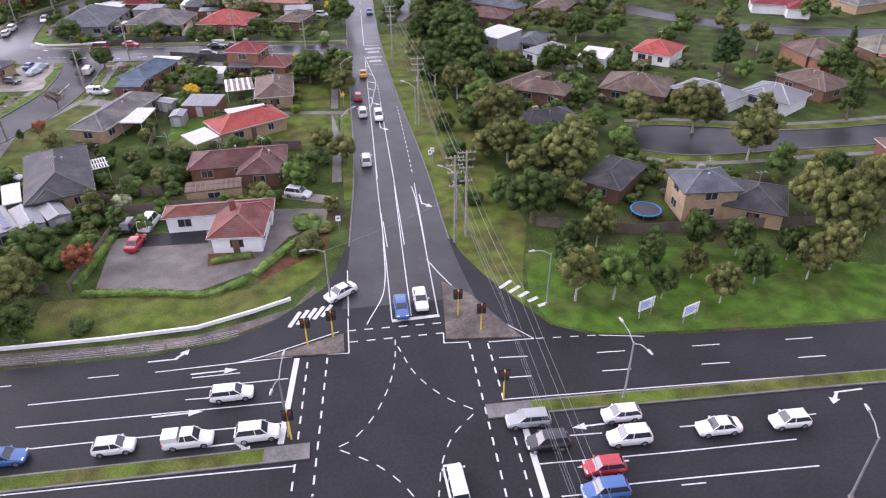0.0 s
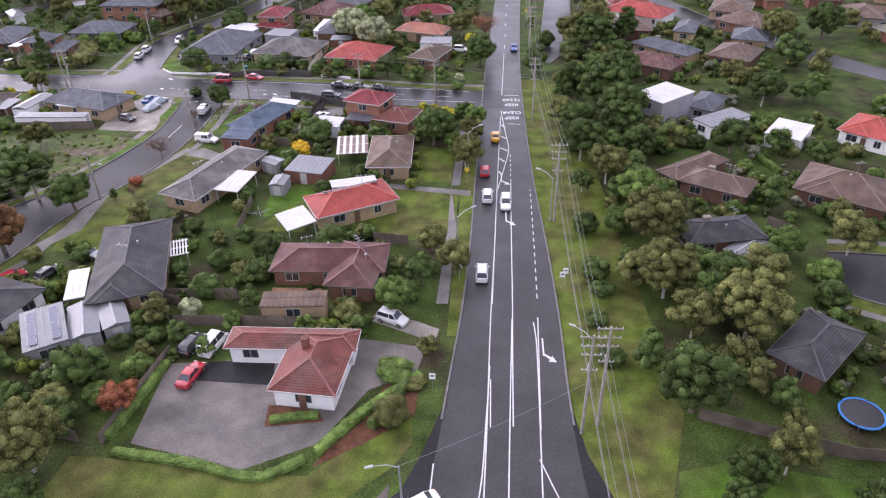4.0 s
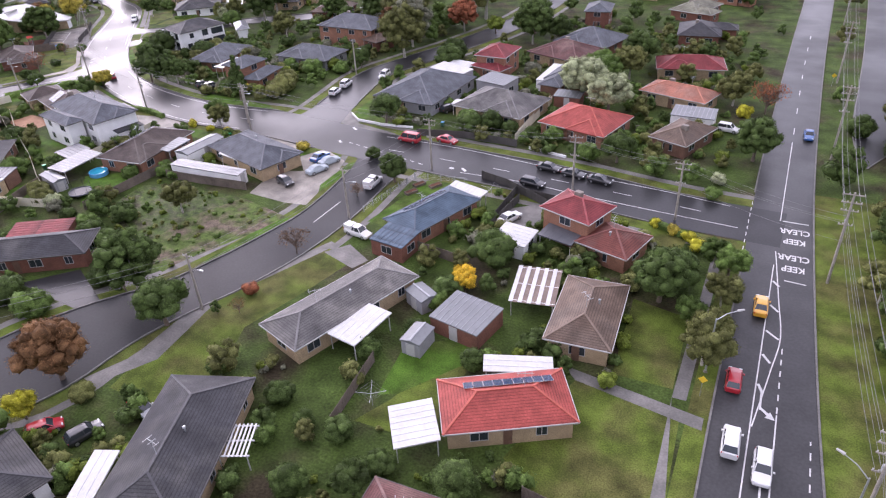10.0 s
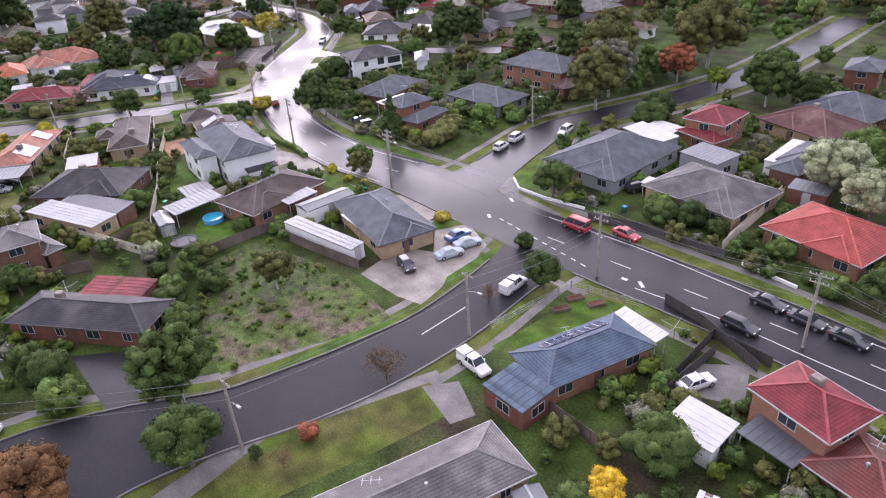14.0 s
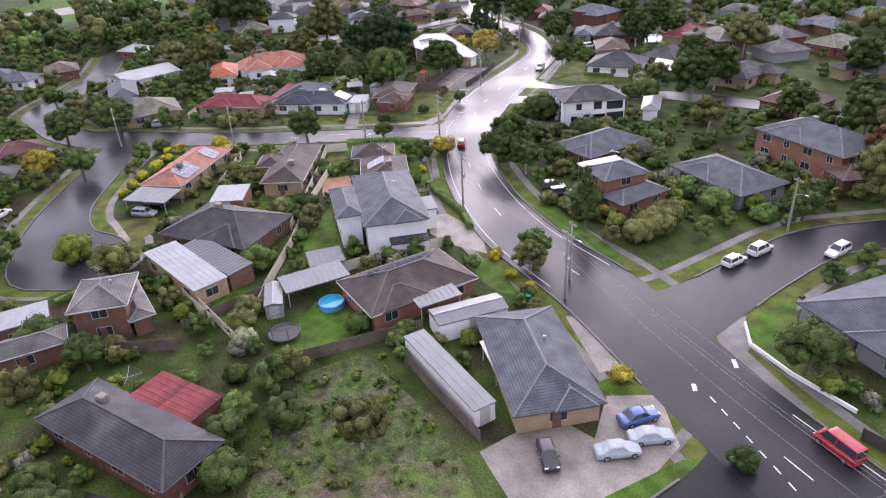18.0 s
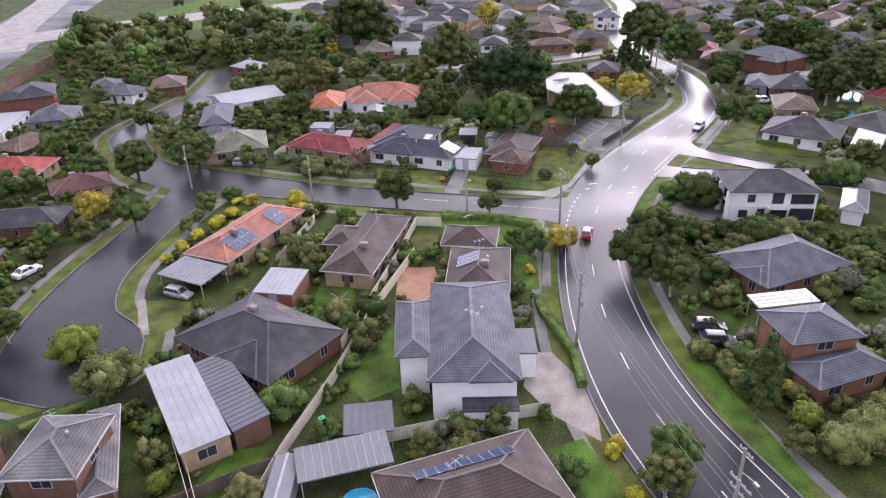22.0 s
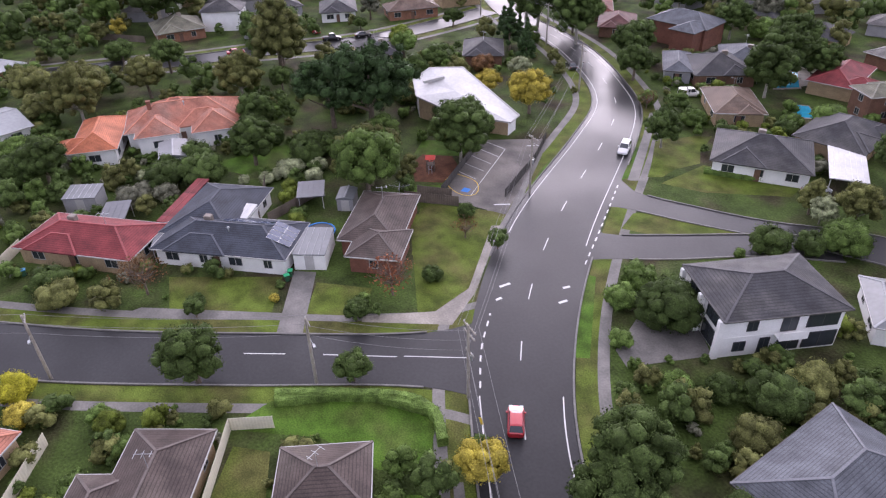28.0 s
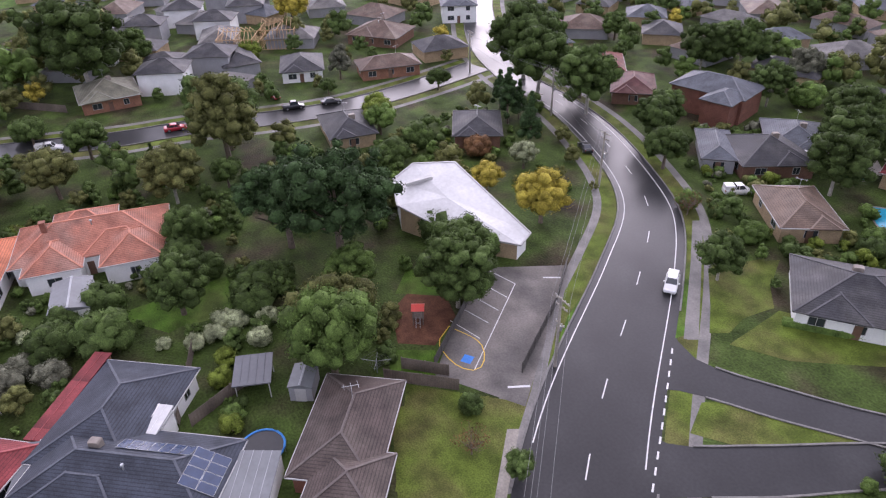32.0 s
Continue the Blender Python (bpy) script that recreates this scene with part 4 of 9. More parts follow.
# ---------------- houses ----------------
house(-20.2, 59.7, 90, 3.9, 15.7, "oldred", "white")
house(-16.7, 56.0, -5, 7.7, 10.4, "oldred", "white", chimney=(-1.2, 0.9))
house(-19.1, 77.1, 91, 7.2, 15.9, "maroon", "brown")
house(-15.1, 75.6, -4, 6.8, 10.9, "maroon", "brown")
house(-19.3, 94.2, 29, 13.7, 7.9, "red", "cream", solar=[(0.5, 1.4, 9, 1, 2)])
house(-15.1, 111.9, 3, 7.9, 13.4, "tan", "cream")
house(-22.0, 132.2, -20, 8.6, 7.1, "crimson", "orange", h=5.2)
house(-15.9, 129.2, -17, 8.1, 7.7, "oldred", "orange")
open_roof(-23.3, 127.9, -14, 5.5, 3.4, 2.6, "black", name="veranda")
house(-29.4, 126.0, 85, 5.1, 5.2, "white", "white", "flat", h=2.4, name="garage")
house(-43.8, 128.5, 69, 14.3, 7.2, "blue", "orange", solar=[(0, 1.8, 8, 1, 2)])
house(-45.6, 119.3, -8, 5.8, 4.8, "blue", "red", "flat")
open_roof(-41.2, 136.4, -16, 6.7, 2.1, 2.6, "white", name="veranda")
house(-44.7, 103.2, 70, 20.0, 7.6, "grey", "cream")
open_roof(-40.1, 99.8, -11, 4.4, 7.0, 2.6, "white", name="veranda")
house(-47.5, 76.3, 19, 9.8, 19.7, "dark", "cream")
open_roof(-52.4, 70.1, 21, 2.6, 6.7, 2.4, "white")
open_roof(-42.4, 79.4, 23, 3.4, 4.3, 2.4, "white", name="pergola", slats=8)
house(-62.7, 62.9, -17, 9.8, 15.0, "dark", "white")
house(-51.7, 60.8, 33, 5.0, 8.3, "steel", "grey", "flat", name="garage", solar=[(-1.3, 0, 1, 4, 0), (1.3, 0, 1, 4, 0)])
shed(-48.0, 63.1, 29, 3.7, 7.4)
shed(-44.8, 64.5, 34, 3.3, 6.0)
shed(-28.9, 106.6, -12, 7.1, 6.0, 2.4, "steel", "red", kind="flat", name="garage")
shed(-33.0, 101.2, -4, 2.7, 3.8)
shed(-36.2, 108.9, -29, 3.8, 2.8)
open_roof(-19.9, 100.0, 110, 2.7, 7.7, 2.5, "white", name="pergola")
open_roof(-22.7, 115.1, 9, 5.8, 8.1, 2.5, "white", name="pergola", slats=5)
house(-96.8, 97.3, 31, 19.9, 7.3, "dark", "red")
house(-85.7, 138.1, 72, 9.5, 17.8, "slate", "cream")
open_roof(-88.4, 134.7, -13, 5.3, 1.9, 2.6, "white", name="veranda")
shed(-89.2, 129.1, 93, 2.7, 14.9, 2.4, "steel", "white", kind="flat", name="long_shed")
shed(-97.7, 136.6, 83, 9.2, 3.8, 2.6, "steel", "white", name="garage")
house(-107.9, 133.1, 94, 15.7, 10.5, "umber", "orange", solar=[(0, 2.0, 9, 1, 2)])
open_roof(-102.8, 134.5, 90, 6.0, 4.2, 2.8, "steel", name="veranda")
open_roof(-115.7, 122.8, 90, 8.9, 4.3, 2.5, "steel", name="pergola")
shed(-115.1, 117.0, 74, 2.4, 5.8)
open_roof(-120.2, 126.0, 81, 5.0, 4.3, 2.5, "black", name="veranda")
house(-128.7, 139.7, 74, 9.7, 20.0, "slate", "white", h=5.4, wings=[(1.6, -10.2, 5.8, 2.6, 2.7, "flat", "dark"), (5.7, -0.6, 3.2, 4.6, 3.5, "flat", "black")], label="two-storey white rendered house with a blue-grey tiled roof")
house(-130.6, 133.3, 77, 4.1, 11.5, "slate", "white", h=5.4)
house(-145.9, 146.3, 69, 8.7, 13.2, "umber", "cream", solar=[(-1.5, 0.5, 3, 2, 3)])
house(-156.3, 148.4, 66, 8.4, 7.3, "umber", "cream")
house(-159.5, 133.1, 61, 7.8, 20.0, "umber", "cream")
house(-162.9, 130.0, 62, 5.3, 6.8, "umber", "cream")
house(-170.0, 115.3, 51, 8.5, 20.0, "terracotta", "cream", solar=[(2.2, -4.5, 5, 2, 1), (2.2, 4.5, 3, 2, 1)])
open_roof(-159.2, 107.3, 48, 8.4, 5.5, 2.4, "steel")
shed(-151.7, 119.4, 64, 5.7, 6.6, 2.5, "pale", "orange", kind="flat", name="garage")
house(-139.0, 116.0, 39, 16.7, 12.4, "dark", "brown")
house(-128.7, 107.9, 107, 5.0, 15.8, "pale", "cream", "flat", name="garage")
house(-134.8, 187.0, 7, 10.5, 15.5, "slate", "orange")
house(-117.7, 176.3, -7, 7.1, 8.7, "slate", "orange", h=5.0)
house(-112.8, 176.3, 4, 5.2, 10.5, "slate", "orange")
open_roof(-125.6, 179.7, -10, 3.1, 7.8, 3.0, "white", name="veranda")
modern_house(-154.8, 199.9, 69.5, 14.4, 10.7)
house(-182.3, 232.0, 39, 15.0, 13.0, "dark", "white")
open_roof(-211.8, 261.3, 50, 4.2, 6.5, 2.6, "white", name="veranda")
open_roof(-172.8, 239.7, 39, 5.4, 12.3, 2.6, "white")
house(-215.5, 256.6, 60, 12.7, 13.0, "dark", "brown")
house(-199.9, 244.2, 56, 9.3, 13.0, "tan", "cream")
house(-194.4, 170.2, 52, 8.6, 13.6, "umber", "red", wings=[(1.6, -6.6, 7.4, 7.6)], label="red brick house with a brown-grey tiled roof")
shed(-193.2, 159.9, 59, 4.4, 6.3, 2.5, "steel", "white", kind="flat", name="garage")
house(-199.9, 150.6, 52, 19.0, 9.4, "ink", "white", wings=[(-5.0, 6.4, 11.0, 14.4)], solar=[(2.2, 1.6, 7, 1, 2), (7.6, 0.0, 4, 2, 1)], label="white house with a dark blue-grey tiled roof and solar panels")
house(-209.6, 133.7, 50, 17.7, 9.3, "crimson", "cream")
house(-245.6, 152.6, 80, 20.5, 11.5, "terracotta", "white", h=3.2, pitch=27, wings=[(5.4, -4.6, 8.4, 9.6), (-4.6, -4.0, 7.6, 9.0), (-1.5, 4.6, 9.0, 7.5)], chimney=(-5.5, -1.0))
house(-244.9, 137.8, -14, 15.0, 8.0, "orange", "white", h=3.0, pitch=26, wings=[(4.2, -2.4, 5.6, 7.6)])
shed(-232.6, 148.3, 81, 4.9, 7.2, 2.6, "steel", "white")
hall()
house(-310.6, 162.2, 90, 12.6, 13.0, "olive", "orange")
house(-264.9, 199.5, 80, 9.2, 13.0, "dark", "cream")
house(-251.9, 220.8, 59, 9.3, 12.3, "dark", "brown")
house(-305.1, 204.9, 71, 10.2, 13.0, "dark", "white")
house(-69.4, 179.3, -6, 15.3, 20.0, "slate", "grey")
house(-49.6, 175.0, -11, 16.3, 13.2, "grey", "cream")
house(-30.7, 171.0, -15, 14.3, 12.3, "red", "orange")
house(-12.3, 170.2, -22, 7.6, 11.2, "tan", "brown")
house(-16.0, 191.7, -18, 14.6, 7.9, "terracotta", "cream")
house(-16.5, 211.2, 11, 15.3, 9.3, "crimson", "cream")
house(-60.1, 200.6, -4, 8.2, 9.8, "crimson", "orange", h=5.2)
house(-46.3, 213.3, -22, 15.6, 13.0, "maroon", "cream")
house(-43.1, 225.4, -18, 15.0, 14.4, "slate", "red")
shed(-43.5, 196.1, -4, 6.7, 11.6, 2.6, "white", "white", kind="flat", name="garage")
house(-109.1, 215.4, -3, 18.6, 11.8, "slate", "orange", h=5.2)
house(-110.1, 194.2, -3, 16.1, 10.7, "slate", "grey")
house(40.2, 101.2, -32, 11.0, 6.8, "brown", "brown")
house(37.6, 106.8, 36, 13.3, 4.6, "brown", "brown")
house(36.3, 85.9, 10, 11.6, 6.6, "dark", "brown")
shed(39.3, 82.2, -50, 3.6, 6.7)
house(37.9, 133.7, -52, 7.4, 9.6, "white", "grey", "flat", h=5.6)
house(47.5, 136.7, -34, 5.9, 10.1, "slate", "grey")
house(48.2, 127.9, -59, 5.0, 10.5, "steel", "white", "flat")
house(59.0, 122.1, -36, 6.5, 8.3, "white", "white", "flat")
house(47.1, 174.3, -45, 16.4, 7.0, "slate", "cream")
house(46.6, 210.1, -34, 18.8, 11.5, "red", "white")
house(41.7, 163.2, -36, 12.9, 8.8, "maroon", "brown")
house(40.6, 61.1, -44, 6.5, 11.3, "dark", "brown")
house(50.5, 52.1, -4, 8.7, 7.8, "slate", "cream", h=5.0)
house(58.3, 50.2, -32, 8.8, 9.9, "dark", "cream")
house(60.1, 99.8, -34, 13.7, 11.5, "brown", "brown")
house(75.0, 123.0, -43, 9.9, 10.7, "red", "white")
house(72.9, 93.5, -59, 12.8, 8.9, "steel", "white")
house(85.4, 90.0, -59, 10.6, 9.0, "steel", "white")
house(97.8, 95.7, -70, 12.0, 9.6, "brown", "brown")
house(-294.5, 222.4, 78, 14.6, 8.5, "brown", "orange")
house(-320.0, 232.7, 39, 15.0, 13.0, "brown", "brown")
house(-217.6, 69.5, 76, 14.5, 10.9, "red", "cream")
house(-235.6, 68.2, 55, 9.2, 12.3, "brown", "brown")
house(-255.7, 56.9, 85, 8.4, 19.3, "pale", "white", "flat")
house(-259.5, 69.0, 90, 11.4, 13.0, "slate", "grey")
house(-188.3, 78.2, 81, 14.7, 8.1, "dark", "brown")
house(-202.8, 84.9, 107, 10.7, 8.1, "maroon", "cream")
house(-170.5, 75.9, 87, 5.1, 10.9, "slate", "brown")
house(-243.0, 109.7, 87, 7.5, 18.3, "slate", "grey")
house(-218.4, 113.9, 90, 13.4, 12.8, "olive", "cream")
house(-260.0, 116.9, 110, 17.2, 14.1, "pale", "white", "gable", pitch=12)
house(-291.5, 76.9, 92, 8.1, 9.5, "slate", "grey")
house(-285.2, 95.2, 91, 10.0, 13.0, "brown", "red")
house(-279.8, 83.1, 60, 12, 9, "slate", "white")
house(-299.8, 119.7, 40, 12, 8, "pale", "red")
house(-228.0, 109.9, 60, 8, 6, "slate", "grey")
house(-97.8, 82.3, 31, 4.8, 6.5, "slate", "white", h=5.0)
house(-94.5, 83.5, 20, 1.3, 5.7, "dark", "white")
open_roof(-91.2, 77.3, 39, 8.7, 2.1, 2.5, "white")
house(-60.4, 196.6, -18, 9.1, 4.9, "crimson", "orange")
open_roof(-68.0, 196.2, -14, 6.4, 4.1, 2.6, "white", name="veranda")
shed(-37.7, 183.9, 0, 5.8, 3.7, 2.5, "steel", "red", kind="flat", name="garage")
house(-55.1, 186.9, -15, 7.8, 6.1, "steel", "grey", "flat", h=3.2)
open_roof(-55.6, 171.9, -6, 7.8, 2.3, 2.6, "white", name="veranda")
house(-68.4, 191.3, -21, 10.0, 4.9, "white", "grey", "flat", h=3.0)
house(-46.9, 248.5, 6, 7.5, 10.5, "slate", "red", h=5.0)
house(-131.6, 239.3, 9, 11.5, 13.0, "brown", "red")
house(-99.2, 210.9, -22, 6.2, 7.2, "brown", "red")
shed(-11.7, 181.1, -2, 8.2, 5.3, 2.5, "steel", "white", kind="flat", name="garage")
house(42.3, 194.8, -9, 10.2, 12.1, "brown", "red")
house(45.4, 223.5, 2, 13.0, 11.5, "oldred", "cream")
house(74.8, 214.2, -23, 11.4, 15.1, "tan", "cream")
house(74.7, 198.2, -48, 14.7, 11.6, "brown", "brown")
house(70.9, 184.0, -21, 8.9, 10.3, "slate", "cream")
house(56.4, 192.2, -22, 5.9, 11.6, "slate", "cream")
house(63.0, 169.6, -34, 10.2, 12.0, "brown", "brown")
house(-221.5, 251.1, 48, 6.1, 13.0, "slate", "grey")
house(-217.1, 266.0, 44, 10.5, 13.0, "slate", "grey")
house(-267.7, 263.8, 52, 12.0, 13.0, "oldred", "brown")
house(-252.6, 260.6, 49, 9.5, 13.0, "maroon", "brown")
house(-328.5, 262.0, 63, 10.9, 13.0, "slate", "white", h=5.0)
house(-148.1, 212.4, 44, 3.9, 10.0, "steel", "white")
# Stands for the walled terrace with its pergola roof, built as a garage block.
house(-22.0, 67.4, 4, 8.4, 3.0, "tan", "cream", "flat", h=2.6, name="garage")
open_roof(-204.7, 142.8, 69, 3.1, 6.4, 2.5, "black")
house(-213.3, 146.7, 52, 2.0, 12.5, "crimson", "orange", "flat", h=2.7)
house(-204.9, 153.4, 51, 3.0, 3.6, "white", "white", "flat", h=3.1, windows=False)
open_roof(-207.4, 164.3, 69, 4.1, 4.6, 2.4, "black", name="pergola")
shed(-204.1, 168.8, 58, 2.7, 3.7)
open_roof(-215.5, 137.3, 71, 3.7, 5.0, 2.5, "black", name="veranda")
shed(-224.2, 133.5, 66, 5.0, 4.1, 2.5, "steel", "grey", kind="flat", name="garage")
house(-122.4, 97.5, 75, 7.1, 8.4, "grey", "brown", h=5.0)
house(-123.7, 100.4, 96, 3.2, 12.8, "grey", "brown")
house(-119.0, 87.7, 91, 9.7, 4.6, "grey", "brown")
house(-125.6, 86.7, 92, 7.9, 4.4, "pale", "brown", "flat", h=3.0)
house(-129.2, 112.3, 20, 13.7, 4.0, "black", "brown", "flat", h=2.7)
house(-140.1, 120.7, 38, 10.8, 3.6, "brown", "cream")
house(-130.8, 77.6, 155, 9.0, 7.7, "olive", "orange")
house(-99.5, 102.4, 123, 4.6, 9.0, "crimson", "red", "flat", h=2.6)
open_roof(-26.9, 88.0, -56, 5.8, 4.7, 2.4, "white")
patch("deck", [(-30.6, 58.2), (-22.6, 59.0), (-21.6, 54.6), (-30.8, 55.0)], 0.03, ASPHALT, "dark timber deck before the clinic", "deck")

# ---------------- road furniture, fences, vehicles ----------------
TERRA = mat("sandy_paving", (0.36, 0.20, 0.12), 0.85, var=0.2, scale=0.6, fine=5.0, bump=0.2)
SIGN_Y = mat("sign_yellow", (0.75, 0.52, 0.03), 0.5, var=0.05)
BIN_G = mat("bin_green", (0.03, 0.10, 0.05), 0.5, var=0.1)
BIN_LID = {"green": mat("bin_lid_green", (0.03, 0.42, 0.18), 0.45, var=0.08), "blue": mat("bin_lid_blue", (0.03, 0.25, 0.5), 0.45, var=0.08)}
LEVEL = [0.046]


def marking(width, style, pts):
    """A painted line on the road: solid, or dashes of 1 or 3 m."""
    line = smooth_path(pts, 1.0) if len(pts) > 1 else []
    LEVEL[0] += 0.00003
    z = LEVEL[0]
    s = Shape()
    L, R = side_points(line, width / 2), side_points(line, -width / 2)
    run = np.r_[0, np.cumsum([np.linalg.norm((line[i + 1] - line[i])[:2]) for i in range(len(line) - 1)])]
    per = {"dash1": 2.0, "dash3": 11.0}.get(style)
    on = {"dash1": 1.0, "dash3": 3.2}.get(style)
    if per is None:
        for i in range(len(line) - 1):
            s.face([(*R[i], z), (*R[i + 1], z), (*L[i + 1], z), (*L[i], z)])
    else:
        def at(P, d):
            return (float(np.interp(d, run, [q[0] for q in P])), float(np.interp(d, run, [q[1] for q in P])))
        d = 0.2
        while d < run[-1]:
            e = min(d + on, run[-1])
            s.face([(*at(R, d), z), (*at(R, e), z), (*at(L, e), z), (*at(L, d), z)])
            d += per
    structure("lane_marking", s, {"yellow": LINE_Y, "blue": LINE_B}.get(style, LINE), f"{style if style in ('yellow', 'blue') else 'white'} painted road line", "road marking")


def arrow(x, y, rz, turn=0):
    """A painted lane arrow, pointing along its x axis, or bent to a side."""
    s = Shape()
    z = 0.05
    c, sn = math.cos(radians(rz)), math.sin(radians(rz))

    def f(p):
        s.face([(x + a * c - b * sn, y + a * sn + b * c, z) for a, b in p])
    if turn == 0:
        f([(-2.4, -0.1), (1.2, -0.1), (1.2, 0.1), (-2.4, 0.1)])
        f([(1.2, -0.45), (2.6, 0), (1.2, 0.45)])
    else:
        k = turn
        q = [(-2.4, -0.1), (0.8, -0.1), (0.8, 0.1), (-2.4, 0.1)]
        f(q)
        f([(0.4, 0.1 * k), (0.8, 0.1 * k), (1.5, 0.75 * k), (1.1, 0.9 * k)] if k > 0 else [(0.4, 0.1 * k), (1.1, 0.9 * k), (1.5, 0.75 * k), (0.8, 0.1 * k)])
        f([(0.8, 1.0 * k), (1.8, 0.5 * k), (1.9, 1.5 * k)] if k < 0 else [(0.8, 1.0 * k), (1.9, 1.5 * k), (1.8, 0.5 * k)])
    for i, fc in enumerate(s.f):
        a, b, d = (Vector(s.v[j]) for j in fc[:3])
        if (b - a).cross(d - a).z < 0:
            s.f[i] = tuple(reversed(fc))
    structure("lane_arrow", s, LINE, "white painted lane arrow", "road marking")


def road_words(text, x, y, rz, size, stretch):
    cu = bpy.data.curves.new("words", "FONT")
    cu.body, cu.size, cu.align_x, cu.align_y = text, size, "CENTER", "CENTER"
    cu.offset = 0.03
    ob = new("words", cu)
    me = bpy.data.meshes.new_from_object(ob.evaluated_get(bpy.context.evaluated_depsgraph_get()))
    bpy.data.objects.remove(ob)
    me.materials.clear()
    me.materials.append(LINE)
    w = new("road_words", me)
    w.location, w.rotation_euler, w.scale = (x, y, 0.052), (0, 0, radians(rz)), (1, stretch, 1)
    tagged(w, f"white painted words {text} on the road", "road marking", "", "structure")


def island(poly):
    s = Shape()
    s.prism(poly, 0.0, 0.17)
    ar = sum(poly[i][0] * poly[(i + 1) % len(poly)][1] - poly[(i + 1) % len(poly)][0] * poly[i][1] for i in range(len(poly)))
    if ar < 0:
        s = Shape().prism(list(reversed(poly)), 0.0, 0.17)
    structure("traffic_island", s, STAINED, "raised stained concrete traffic island", "traffic island")


def pool(poly):
    ar = sum(poly[i][0] * poly[(i + 1) % len(poly)][1] - poly[(i + 1) % len(poly)][0] * poly[i][1] for i in range(len(poly)))
    if ar < 0:
        poly = list(reversed(poly))
    cx, cy = sum(p[0] for p in poly) / len(poly), sum(p[1] for p in poly) / len(poly)
    top = thing("swimming_pool", cx, cy, 0, 0, "blue swimming pool with pale paving round it", "swimming pool")
    loc = [(x - cx, y - cy) for x, y in poly]
    part("coping", Shape().prism([(x * 1.15, y * 1.15) for x, y in loc], 0.0, 0.08), CONCRETE, top)
    part("water", Shape().prism(loc, 0.02, 0.1), POOL, top)


FENCES = {"timber": (FENCE, 1.7, "weathered timber paling fence"), "cream": (FENCE_C, 1.7, "cream steel sheet fence"), "white": (WHITE, 0.42, "low white rendered garden wall"),
          "noise": (mat("noise_wall_timber", (0.19, 0.125, 0.085), 0.85, var=0.25, scale=0.4, fine=5.0), 3.6, "tall brown timber noise wall"),
          "wire": (GALV, 1.1, "low galvanised wire fence"),
          "dark": (mat("dark_fence", (0.07, 0.065, 0.06), 0.7, var=0.2, scale=0.5, fine=6.0), 1.5, "dark stained timber fence")}


def fence(kind, pts):
    m, h, label = FENCES[kind]
    if kind not in SHARED:
        pn = Shape()
        if kind == "white":
            pn.box(-0.5, -0.09, 0, 0.5, 0.09, h).box(-0.5, -0.12, h, 0.5, 0.12, h + 0.05)
        elif kind == "wire":
            for z in (0.25, 0.55, 0.85, 1.05):
                pn.box(-0.5, -0.012, z, 0.5, 0.012, z + 0.025)
        else:
            n = 14
            xs = [-0.5 + i / n for i in range(n + 1)]
            fr = [(x, (-0.02 if i % 2 else 0.012)) for i, x in enumerate(xs)]
            pn.prism(fr + [(x, y + 0.03) for x, y in reversed(fr)], 0.02, h)
        SHARED[kind] = (pn.mesh("panel", m), Shape().box(-0.06, -0.06, 0, 0.06, 0.06, h + 0.06).mesh("post", m))
    cx, cy = pts[0]
    top = thing("garden_wall" if kind == "white" else "fence", cx, cy, 0, 0, label + " between gardens", "wall" if kind == "white" else "fence", "fences")
    for (ax, ay), (bx, by) in zip(pts, pts[1:]):
        ln = math.hypot(bx - ax, by - ay)
        n = max(1, round(ln / 2.4))
        an = math.degrees(math.atan2(by - ay, bx - ax))
        for i in range(n):
            u = (i + 0.5) / n
            p = part("panel", SHARED[kind][0], None, top, at=(ax + (bx - ax) * u - cx, ay + (by - ay) * u - cy, 0), rz=an)
            p.scale = (ln / n, 1, 1)
            if kind in ("timber", "dark", "wire"):
                part("post", SHARED[kind][1], None, top, at=(ax + (bx - ax) * i / n - cx, ay + (by - ay) * i / n - cy, 0), rz=an)


